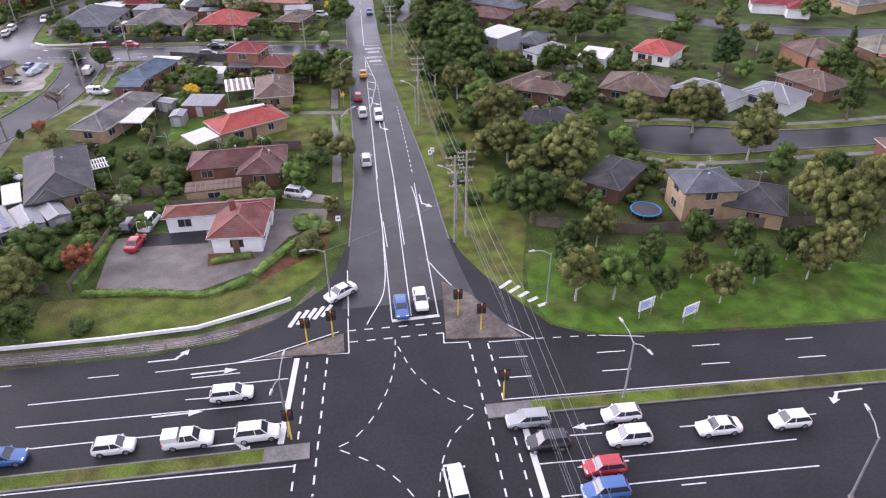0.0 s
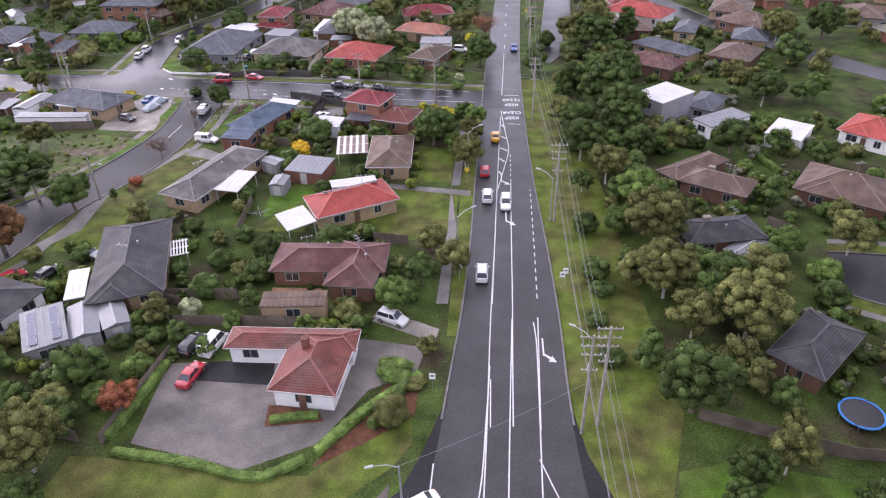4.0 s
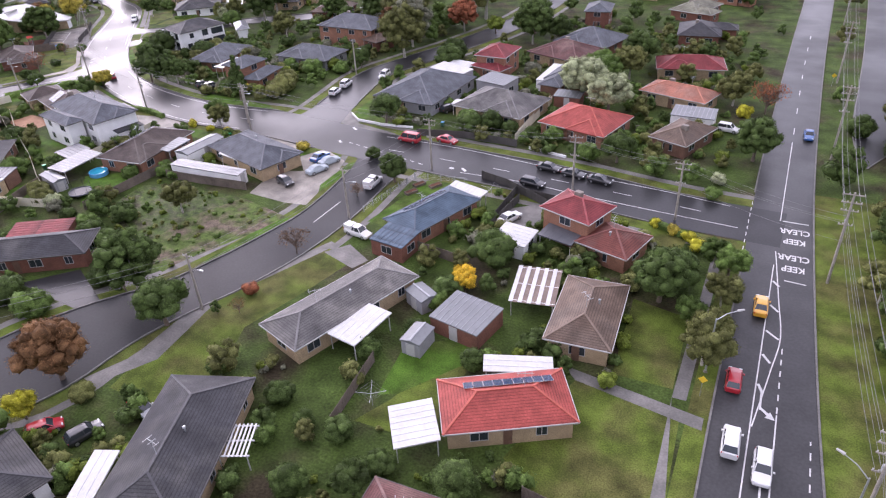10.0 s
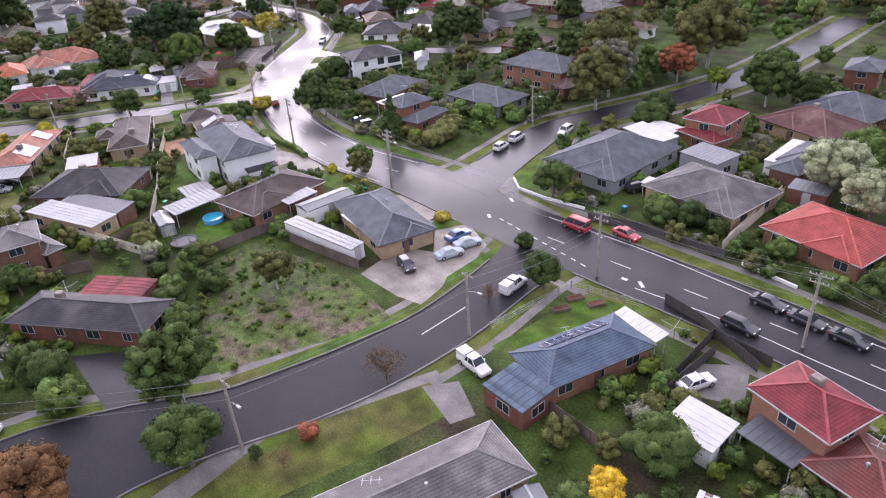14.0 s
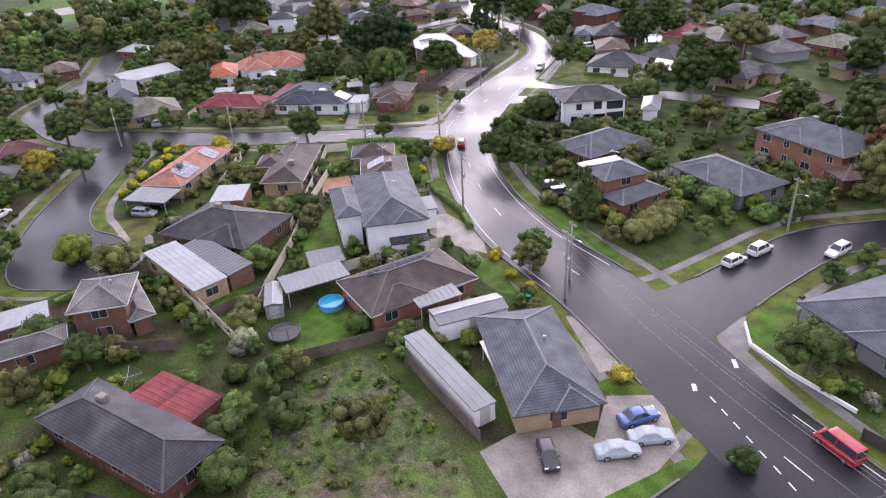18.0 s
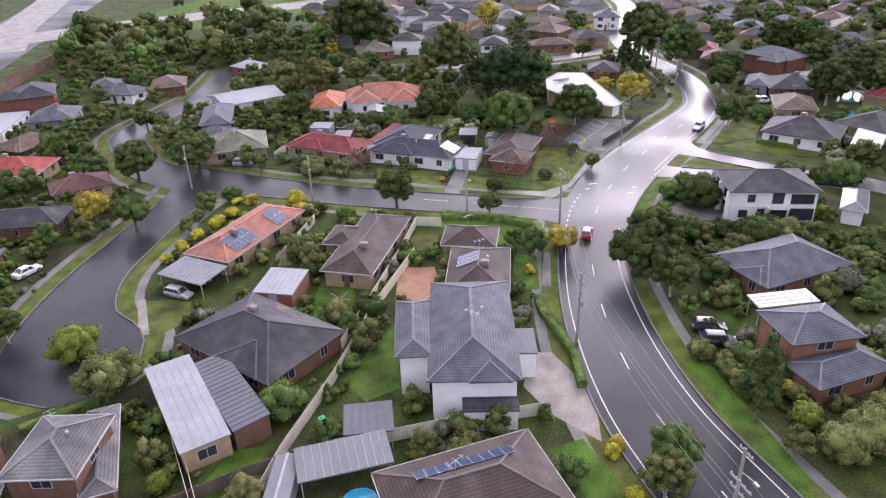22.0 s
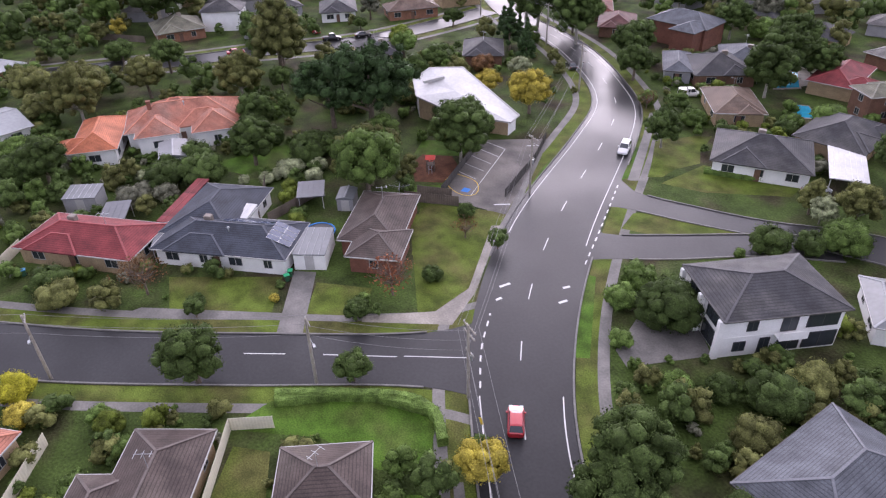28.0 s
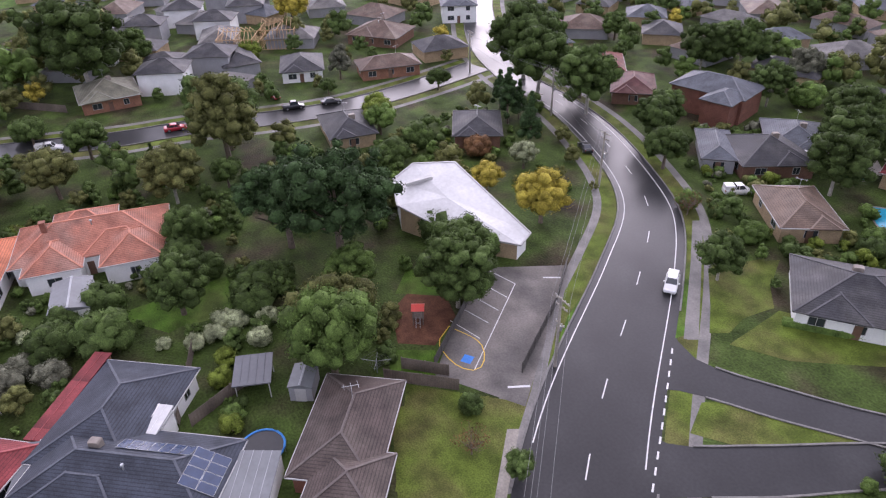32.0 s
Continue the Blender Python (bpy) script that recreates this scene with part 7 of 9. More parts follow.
marking(0.12, "solid", [(-206.17, 188.36), (-201.39, 189.72)])
marking(0.12, "solid", [(-208.37, 199.6), (-197.2, 186.34)])
marking(0.3, "solid", [(-193.0, 188.0), (-191.9, 190.2)])
marking(0.3, "solid", [(-207.6, 203.6), (-206.4, 205.6)])
marking(0.12, "yellow", [(-205.3, 187.7), (-200.25, 189.25), (-197.19, 186.18), (-202.82, 184.96), (-205.3, 187.7)])
marking(0.5, "solid", [(-49.55, 147.48), (-48.66, 147.49)])
marking(0.5, "solid", [(-47.28, 148.07), (-46.17, 147.09)])
marking(0.5, "solid", [(-75.66, 151.67), (-74.7, 150.98)])
marking(0.5, "solid", [(-76.43, 158.47), (-75.19, 157.61)])
marking(0.4, "solid", [(-175.1, 177.99), (-175.1, 179.54)])
marking(0.4, "solid", [(-173.05, 176.19), (-173.11, 177.05)])
marking(0.4, "solid", [(-168.8, 182.52), (-168.73, 183.74)])
marking(0.4, "solid", [(-171.01, 184.74), (-170.84, 185.71)])
fence("cream", [(-112.4, 113.3), (-119.9, 117.1), (-130.5, 123.8), (-143.4, 130.7), (-157.5, 139.8)])
fence("cream", [(-117.9, 144.4), (-118.7, 136.4), (-118.9, 127.1), (-119.2, 121.1)])
fence("cream", [(-136.3, 125.4), (-144.4, 130.0), (-156.9, 136.9), (-168.2, 142.6), (-166.4, 146.5)])
fence("cream", [(-160.9, 119.2), (-168.7, 123.0), (-175.2, 126.4)])
fence("white", [(-80.5, 164.9), (-77.3, 162.1), (-71.4, 161.5), (-64.2, 161.9)])
fence("cream", [(-42.1, 161.9), (-41.7, 171.7), (-41.4, 184.3)])
fence("cream", [(-42.2, 164.0), (-41.9, 184.4)])
fence("timber", [(-102.2, 112.2), (-101.1, 120.8), (-99.9, 131.4)])
fence("timber", [(-97.4, 126.8), (-89.6, 127.0), (-79.8, 127.7)])
fence("timber", [(-37.2, 64.8), (-28.0, 65.0), (-17.5, 65.1)])
fence("timber", [(-37.3, 45.2), (-36.5, 51.7), (-35.4, 59.2)])
fence("timber", [(-37.9, 64.7), (-40.8, 70.4), (-30.7, 70.6)])
fence("timber", [(-48.8, 121.7), (-41.7, 120.4), (-35.1, 119.2)])
fence("dark", [(-34.8, 129.7), (-33.5, 139.8)])
fence("dark", [(-42.4, 145.6), (-37.2, 144.0), (-28.8, 139.4)])
fence("timber", [(-14.4, 85.4), (-9.1, 84.6)])
fence("timber", [(-35.9, 86.3), (-36.7, 96.8), (-38.2, 98.0)])
fence("timber", [(25.3, 51.4), (39.0, 46.7), (53.2, 45.9), (75.6, 43.7)])
fence("timber", [(-43.3, 70.1), (-37.9, 68.8)])
fence("cream", [(-125.4, 107.1), (-117.8, 108.7), (-107.8, 110.9)])
fence("timber", [(-163.4, 119.8), (-149.9, 115.6)])
fence("timber", [(-201.6, 179.4), (-197.8, 183.4)])
fence("timber", [(-200.9, 176.9), (-195.3, 183.2)])
fence("dark", [(-199.9, 182.7), (-213.5, 198.3)])
fence("dark", [(-194.1, 190.7), (-202.0, 201.5), (-208.3, 208.1)])
fence("cream", [(-216.3, 277.9), (-205.0, 275.3)])
fence("cream", [(-211.1, 121.6), (-215.8, 124.4)])
fence("timber", [(-320.6, 140.8), (-308.7, 153.4)])
fence("timber", [(-76.6, 96.8), (-86.8, 100.8)])
fence("timber", [(-218.0, 160.0), (-205.7, 155.6)])
fence("timber", [(44.5, 136.1), (50.2, 118.5)])
fence("timber", [(45.5, 91.5), (48.6, 88.6)])
fence("wire", [(-56.2, 128.0), (-53.6, 141.6), (-44.0, 142.8)])
fence("timber", [(-56.5, 47.7), (-48.5, 47.1), (-39.9, 45.5)])
fence("dark", [(-61.7, 158.9), (-52.3, 160.6), (-41.0, 160.0)])
fence("white", [(-38.5, 159.9), (-30.9, 158.2)])
fence("dark", [(-35.2, 130.9), (-34.9, 142.2), (-27.9, 141.0)])
fence("timber", [(-115.7, 105.2), (-118.0, 113.6), (-119.9, 124.9)])
fence("timber", [(-115.1, 97.5), (-112.3, 103.5)])
fence("cream", [(-124.4, 106.6), (-114.6, 108.9)])
fence("timber", [(-205.0, 156.8), (-209.6, 166.5)])
hedge(1.0, [(-139.4, 152.5), (-135.9, 151.8), (-127.3, 151.7), (-120.7, 150.0)])
hedge(1.2, [(-170.2, 147.8), (-167.1, 153.5), (-163.1, 159.5), (-159.8, 161.0), (-156.3, 160.1)])
hedge(0.9, [(-37.1, 45.9), (-35.3, 57.5)])
hedge(0.9, [(-185.0, 222.5), (-179.5, 227.1), (-173.9, 233.1)])
hedge(0.9, [(-14.5, 45.0), (-11.1, 49.9), (-4.9, 56.6)])
hedge(1.0, [(50.5, 119.3), (53.3, 108.9)])
hedge(0.9, [(-12.4, 139.9), (-6.4, 136.7), (-2.5, 133.1)])
hedge(1.0, [(-169.5, 147.5), (-165.8, 155.9), (-160.0, 161.4)])
hedge(0.9, [(-132.1, 90.6), (-134.6, 98.0)])
hedge(0.8, [(-197.7, 148.6), (-194.0, 153.5)])
pole("tall", 13.1, 91.9)
pole("tall", 11.6, 132.1)
pole("tall", 12.8, 48.9)
pole("tall", 14.6, 50.2)
pole("power", -52.3, 145.9)
pole("power", -26.5, 146.6)
pole("power", -9.2, 142.1)
pole("power", -96.5, 150.3)
pole("power", -128.8, 153.2)
pole("plain", -170.3, 152.2)
pole("plain", -185.0, 127.0)
pole("power", -160.6, 165.3)
pole("power", -193.0, 194.4)
pole("power", -223.8, 227.0)
pole("plain", -63.4, 97.4)
pole("plain", -57.5, 125.5)
pole("plain", -93.5, 188.6)
pole("plain", -199.4, 105.0)
pole("power", -252.5, 238.9)
pole("power", -284.4, 239.1)
pole("plain", -99.9, 153.6)
street_lamp(21.5, 32.9, 190, 1)
street_lamp(24.9, 16.3, 100, 2)
street_lamp(-4.7, 37.8, 200, 1)
street_lamp(-9.0, 16.7, 260, 2)
street_lamp(40.1, 1.7, 80, 1)
street_lamp(-1.5, 80.4, 30, 1)
street_lamp(-0.9, 109.1, 30, 1)
street_lamp(12.5, 92.3, 150, 1)
street_lamp(14.1, 55.1, 150, 1)
traffic_light(-7.4, 30.0)
traffic_light(-4.5, 30.9)
traffic_light(10.4, 32.5)
traffic_light(12.7, 18.3)
traffic_light(-8.8, 16.3)
traffic_light(12.6, 29.4)
road_sign("white", -1.1, 75.9)
road_sign("white", 13.3, 75.2)
road_sign("yellow", -1.0, 105.0)
road_sign("white", -3.2, 54.4)
road_sign("white", 12.8, 74.3)
road_sign("board", 32.4, 28.8)
road_sign("board", 37.1, 27.0)
road_sign("yellow", -155.4, 163.8)
road_sign("yellow", 13.3, 211.5)
wheelie_bin("green", -54.4, 90.8)
wheelie_bin("green", -190.5, 155.6)
wheelie_bin("green", -189.7, 154.9)
wheelie_bin("green", -53.3, 89.9)
wheelie_bin("blue", -208.2, 124.6)
wheelie_bin("green", -98.4, 145.9)
wheelie_bin("green", -123.5, 121.5)
wheelie_bin("blue", -58.8, 164.8)
wheelie_bin("green", -117.7, 131.0)
trampoline(-107.6, 116.1, 1.9, "grey", True)
trampoline(42.3, 52.2, 2.2, "blue", False)
trampoline(-198.0, 162.2, 2.2, "blue", False)
round_pool(-111.3, 123.5, 1.7)
clothes_line(-33.4, 90.6, 25)
clothes_line(-145.6, 126.7, 42)
clothes_line(-202.4, 176.7, 59)
clothes_line(-107.0, 98.1, 76)
clothes_line(-38.3, 139.4, 93)
play_frame(-208.0, 184.9, 150)
planter(-51.8, 136.5, 60)
planter(-51.7, 139.5, 60)
planter(-48.9, 140.0, 60)
car("wagon", "white", -15.0, 23.0, 0)
car("hatch", "white", -25.4, 17.6, 0)
car("ute", "white", -18.5, 17.3, 0)
car("suv", "white", -12.0, 17.1, 0)
car("sedan", "blue", -35.4, 17.8, 0)
car("sedan", "blue", 3.8, 34.7, -90)
car("sedan", "white", -3.4, 38.9, 215)
car("sedan", "yellow", 4.0, 123.2, 90)
car("hatch", "red", 2.1, 108.3, 90)
car("suv", "white", 2.6, 99.1, 90)
car("suv", "white", 5.6, 96.8, -90)
car("suv", "white", 2.0, 76.9, 90)
car("sedan", "blue", 9.0, 180.7, -90)
car("wagon", "silver", 14.3, 14.6, 178)
car("suv", "black", 15.4, 11.5, 178)
car("hatch", "white", 23.6, 13.8, 178)
car("suv", "white", 23.3, 10.9, 178)
car("sedan", "white", 32.3, 10.7, 178)
car("hatch", "white", 39.6, 10.4, 178)
car("hatch", "red", 19.7, 7.9, 178)
car("suv", "blue", 18.9, 5.4, 178)
car("van", "white", 6.0, 8.1, 92)
car("sedan", "red", -31.5, 55.4, 80)
car("van", "white", -30.7, 60.8, 77)
car("suv", "black", -33.3, 60.6, 77)
car("suv", "white", -9.3, 66.5, -23)
car("sedan", "silver", -56.6, 80.2, -15)
car("hatch", "black", -59.9, 75.1, 70)
car("hatch", "red", -64.6, 73.9, 55)
car("van", "white", -87.2, 80.7, 47)
car("van", "red", -61.9, 155.8, 175)
car("sedan", "red", -54.5, 157.7, -11)
car("sedan", "black", -32.3, 152.3, -7)
car("wagon", "black", -33.2, 145.8, -8)
car("sedan", "black", -27.6, 151.3, -9)
car("sedan", "black", -22.8, 150.5, -9)
car("ute", "white", -59.5, 136.9, 91)
car("ute", "white", -53.3, 121.3, -11)
car("sedan", "blue", -74.4, 142.9, 82)
car("hatch", "black", -74.7, 132.1, -22)
car("covered", "grey", -71.9, 138.1, 68)
car("covered", "grey", -71.7, 142.0, 66)
car("sedan", "white", -32.9, 133.3, 64)
car("hatch", "white", -91.3, 175.1, 95)
car("suv", "white", -91.6, 180.6, 96)
car("suv", "white", -85.6, 188.9, 275)
car("suv", "black", -126.1, 169.8, 68)
car("suv", "black", -123.2, 169.2, 68)
car("sedan", "white", -171.0, 82.4, 139)
car("wagon", "silver", -156.5, 105.2, 51)
car("sedan", "black", -159.5, 107.6, 51)
car("hatch", "red", -155.2, 167.6, 147)
car("suv", "white", -197.4, 216.7, -52)
car("sedan", "silver", -171.5, 231.8, 71)
car("sedan", "black", -236.0, 234.1, 160)
car("ute", "white", -210.3, 244.2, 60)
car("ute", "black", -284.6, 195.4, 80)
car("sedan", "black", -283.0, 203.3, 80)
car("hatch", "red", -293.1, 193.8, 10)
car("ute", "white", -288.9, 148.8, 80)
car("sedan", "red", -286.3, 171.4, 85)
car("van", "white", -306.6, 237.7, 60)
car("suv", "white", -5.1, 179.4, -10)
car("suv", "black", -60.9, 172.9, 60)
car("hatch", "red", -285.3, 119.9, 50)
car("suv", "silver", -209.5, 115.0, 70)

for x, y, rz, k in ((5.6, 92.5, -90, 1), (9.6, 61.5, -90, 1), (5.0, 106, -90, 1), (-22.5, 30.0, 0, 1), (-17.5, 27.2, 0, 0), (-20.4, 21.4, 0, 0), (-14.5, 16.6, 0, -1), (21.0, 13.3, 180, 0), (47.5, 13.6, 180, 1), (20, 8.6, 180, 0)):
    arrow(x, y, rz, k)
for yy in (144.2, 136.8):
    road_words("CLEAR", 7.5, yy, 180, 1.35, 1.5)
    road_words("KEEP", 7.5, yy - 2.9, 180, 1.35, 1.5)
for i in range(5):
    marking(0.5, "solid", [(16.6 + i * 0.95, 37.2 - i * 1.1), (18.4 + i * 0.8, 38.6 - i * 1.35)])
    marking(0.5, "solid", [(-9.6 + i * 0.95, 33.6 + i * 0.35), (-8.4 + i * 0.95, 36.4 + i * 0.2)])
EAST_POLES = [(13.2, 20), (12.8, 48.9), (13.1, 91.9), (11.6, 132.1), (12.6, 172), (14.4, 214), (16.6, 258), (19.5, 305)]
for x, y in EAST_POLES[4:]:
    pole("tall", x, y)
cables([(13.6, -30)] + EAST_POLES, (13.2, 13.2, 13.2, 13.2, 12.1, 12.1, 9.0), (-1.1, -0.5, 0.5, 1.1, -0.9, 0.9, 0.1))
cables([(13.1, 91.9), (11.6, 132.1)], (7.4,), (0.0,))
cables([(13.1, 48.9), (-4.7, 37.8)], (7.6,), (0,), 0.4)
S_POLES = [(11.6, 132.1), (-9.2, 142.1), (-26.5, 146.6), (-52.3, 145.9), (-96.5, 150.2), (-128.8, 153.3), (-160.6, 165.3), (-193.0, 194.4), (-223.8, 227.0), (-252.5, 238.9), (-284.4, 239.1)]
cables(S_POLES, (9.6, 9.6, 9.6, 6.6), (-1.0, 0.5, 1.0, 0.1), 0.8)
cables([(-160.6, 165.3), (-170.8, 152.0), (-185.0, 127.0), (-199.4, 105.0)], (8.5, 8.5, 6.6), (-0.7, 0.7, 0), 0.6)
cables([(-52.3, 145.9), (-57.5, 125.5), (-63.4, 97.4), (-90, 70)], (8.5, 8.5, 6.6), (-0.7, 0.7, 0), 0.6)
fence("wire", [(-90, 32.2), (-49.8, 32.3), (-32.1, 31.6), (-20.9, 31.7), (-15.3, 32.8)])
fence("noise", [(-268, 42), (-318, 47), (-345, 52), (-362, 62)])
patch("reserve", [(-428, 50), (-520, 95), (-490, 200), (-425, 150), (-400, 80)], 0.012, LAWN, "green grassed reserve", "park")
patch("garden_bed", [(-20.9, 48.4), (-14.6, 49.4), (-15.6, 51.0), (-21.3, 51.6)], 0.024, MULCH, "mulched garden bed", "garden bed")
patch("garden_bed", [(-13.2, 46.0), (-10.3, 49.8), (-8.4, 56.4), (-4.9, 57.4), (-4.9, 50.7), (-9.4, 46.9), (-14.7, 43.2)], 0.022, MULCH, "mulched garden bed", "garden bed")
hedge(0.5, [(-20.5, 49.2), (-18, 49.8), (-15.4, 50.2)])
hedge(0.6, [(-35.6, 44.3), (-26.9, 43.2), (-19.7, 41.8), (-15.5, 44.2)])
hedge(1.1, [(-9.4, 48.6), (-7.6, 52.0), (-6.2, 55.6)], "dark")
# medians of the arterial road
for a in ([(-120, 15.6, 1), (-60, 15.3, 1), (-35, 15.0, 1), (-20, 14.7, 1), (-7, 14.5, 1)], [(10.6, 16.7, 1), (20, 16.4, 1), (31, 15.9, 1), (54, 14.9, 1), (90, 12.6, 1), (140, 8.5, 1)]):
    ml = smooth_path(a, 2.0)
    structure("median", ribbon(ml, 0.95, -0.95, 0.17, 0.17), KERB, "raised kerbed median strip", "median")
    structure("median_grass", ribbon(ml[2:] if a[0][0] > 0 else ml[:-2], 0.75, -0.75, 0.185), GRASS, "green grass on the median strip", "median")
car("sedan", "white", 6.3, 35.9, -90)
# low white wall round the corner reserve
fence("white", [(-75, 34.9), (-42, 34.8), (-30, 34.7), (-20.3, 35.1), (-14, 37.2), (-9.6, 39.0)])
# blue parking bay sign on the ground
marking(1.3, "blue", [(-199.6, 186.2), (-198.6, 186.9)])
# edge and centre lines of the winding street
run = [q for q in side_line if q[0] < -98]
cut = [q for q in run if q[0] > -160]
hw = np.array([q[2] / 2 for q in cut])
for off in (hw - 1.0, -hw + 1.0):
    marking(0.14, "solid", side_points(cut, off))
far = [q for q in run if -262 < q[0] < -180]
hw = np.array([q[2] / 2 for q in far])
marking(0.14, "solid", side_points(far, -hw + 1.2))
marking(0.14, "solid", side_points(far, hw - 0.9))
marking(0.14, "dash3", [tuple(q[:2]) for q in run if q[0] > -262])

# ---------------- trees and shrubs ----------------
# east of the main road
trees("""
105.9 98.5 4.3 cone dark
102.0 125.1 3.6 gum olive
95.0 80.3 3.8 cone dark
90.8 188.0 5.7 round dark
85.9 111.1 4.6 tall pine
83.7 137.4 3.2 bush green
78.1 50.6 3.0 gum olive 1.3
77.5 184.3 4.8 gum olive
75.4 48.0 3.3 gum olive 1.3
73.8 54.3 2.6 gum dark 1.3
72.3 144.4 3.3 round green
69.8 69.9 4.3 gum olive
69.8 40.6 2.0 gum olive 1.3
69.2 142.1 3.2 round dark
66.8 66.8 4.0 gum olive
65.7 48.2 3.3 gum olive 1.3
64.6 40.3 4.4 gum olive 1.3
63.1 144.9 3.6 round dark
62.9 79.4 5.2 gum olive
61.0 112.1 3.0 round dark
60.2 140.5 3.7 gum dark
60.0 34.1 2.9 gum olive 1.3
58.5 129.2 2.8 bush green
56.4 148.6 3.9 gum olive
55.9 37.2 2.2 gum dark 1.3
55.9 32.7 2.4 gum olive 1.3
54.0 83.5 3.6 gum olive
49.7 39.3 2.3 gum dark 1.3
48.7 32.9 2.4 gum dark 1.3
48.2 106.3 1.7 bush green
48.0 77.0 2.8 bush green
47.5 110.3 1.9 bush green
47.1 117.1 4.0 round dark
47.0 71.8 2.9 bush dark
44.9 82.9 2.9 round green
44.7 41.0 2.7 gum dark 1.3
42.5 29.8 2.3 gum olive 1.3
41.8 80.2 2.9 bush dark
41.6 119.9 2.2 bush dark
41.4 94.7 2.2 bush green
41.4 35.3 1.9 gum olive 1.3
38.9 186.2 4.2 tall dark
37.8 72.1 4.1 gum olive
37.6 39.7 2.4 tall dark
36.7 37.7 2.2 tall dark 1.1
35.8 31.8 1.9 gum dark 1.3
34.2 64.8 5.0 gum olive
34.0 71.0 4.1 gum dark
33.8 48.1 1.9 gum olive 1.3
31.9 44.5 2.5 gum olive 1.3
31.5 118.1 3.0 bush dark
30.5 146.6 5.3 gum dark
30.3 67.2 3.7 gum green
30.2 185.2 5.7 gum olive
30.0 222.6 3.9 gum olive
29.9 32.6 3.0 gum green 1.3
29.8 114.4 3.4 gum dark
28.8 177.3 5.4 gum dark
28.6 127.5 5.6 round dark
27.8 122.2 4.5 gum dark
27.7 64.7 3.6 gum olive
27.3 42.0 2.5 gum dark 1.3
27.0 84.6 5.2 gum olive
26.6 96.4 4.0 round green
26.6 90.2 3.3 gum olive
26.5 136.1 5.7 gum dark
26.0 72.7 4.5 gum olive
25.9 39.3 2.0 gum dark 1.3
25.2 33.1 3.0 gum olive 1.3
24.9 52.5 4.9 round dark
24.1 187.9 4.0 gum olive
23.6 173.3 4.1 bush dark
22.9 177.3 3.1 bush dark
22.8 104.8 4.0 gum olive
19.8 147.0 3.6 gum olive
19.6 140.9 4.5 tall dark
19.6 124.4 4.2 round dark
19.4 113.7 4.2 gum dark
18.5 118.5 3.2 bush dark
18.4 101.7 2.1 gum dark
18.1 73.5 2.1 bush dark 0.6
17.7 89.4 2.6 bush dark
17.7 77.2 2.7 bush dark
17.5 184.8 3.2 bush dark
17.4 60.3 2.3 bush dark 0.6
17.3 129.6 3.2 gum olive
16.6 67.4 2.0 bush dark 0.5
""")
# along the main road
trees("""
1.2 194.5 3.1 bare redleaf
1.0 190.4 3.9 bare redleaf
0.2 167.2 4.6 round dark
-0.4 128.8 2.7 round green
-0.6 121.9 2.6 gum olive
-1.2 113.5 3.0 round olive
-1.4 110.1 3.3 gum olive
-1.8 77.5 3.0 round olive
-2.4 130.7 2.4 gum green
-2.7 187.7 2.1 bush chart
-3.9 117.4 2.2 round green
-4.3 156.6 1.5 bush pale
-4.8 151.0 1.6 bush green
-4.8 134.4 1.6 bush chart
-5.4 55.4 1.8 bush olive 0.5
-5.4 193.4 3.8 gum olive
-5.5 82.6 2.7 round olive
-6.3 74.7 2.6 round dark
-6.5 136.7 1.3 bush chart
-7.3 50.0 2.5 bush olive
-7.5 124.4 4.9 bush dark
-7.7 56.9 2.9 bush green 0.5
-7.9 120.4 4.3 round dark
-8.8 137.8 1.2 bush gold
-9.1 68.7 3.1 round green
-10.2 109.8 1.1 bush lime
-10.5 110.9 1.1 bush lime
-10.5 103.0 1.4 bush lime
-10.6 106.9 1.0 bush dark
-10.8 114.7 1.0 bush lime
-11.6 139.3 1.1 bush chart
-15.0 66.8 2.3 bush olive
-20.4 83.3 3.1 bush dark
-21.5 73.1 0.7 bush dark
-21.9 159.2 3.3 round dark
-22.9 169.1 2.0 bush green
-25.6 100.4 2.0 bush dark
-27.2 158.9 2.8 bush green
-27.4 76.9 1.5 bush green
-28.1 212.1 5.3 round dark
-28.3 83.1 2.0 bush dark
-28.4 180.6 5.3 round pale
-28.8 203.8 4.3 gum olive
-29.2 218.8 3.9 round dark
-29.4 79.8 2.3 round dark
-29.4 74.7 2.6 bush dark
-30.1 160.7 1.5 bush dark
-31.0 121.7 4.3 bush dark
-32.1 113.6 1.9 round yellow
-32.8 115.0 1.9 round yellow
-33.0 197.6 4.3 round green
-33.5 36.8 1.5 bush dark
-33.9 112.0 2.5 bush dark
-34.2 109.4 2.0 bush green
-34.3 85.4 2.1 bush dark
-34.3 102.8 1.9 bush dark
-35.1 202.2 4.0 round green
-35.3 164.7 2.5 bush green
-35.4 78.0 2.4 bush dark
-35.5 71.5 2.7 bush dark
-35.5 187.0 5.8 round pale
-36.0 67.4 1.9 bush pale
-37.1 50.0 2.4 round redleaf
-38.0 97.8 2.1 bush dark
-38.0 55.8 2.3 bush green
-38.4 61.8 1.5 bush dark
-39.0 85.6 1.4 bush dark
-39.8 165.0 1.9 bush dark
-39.9 36.0 2.6 gum dark
""")
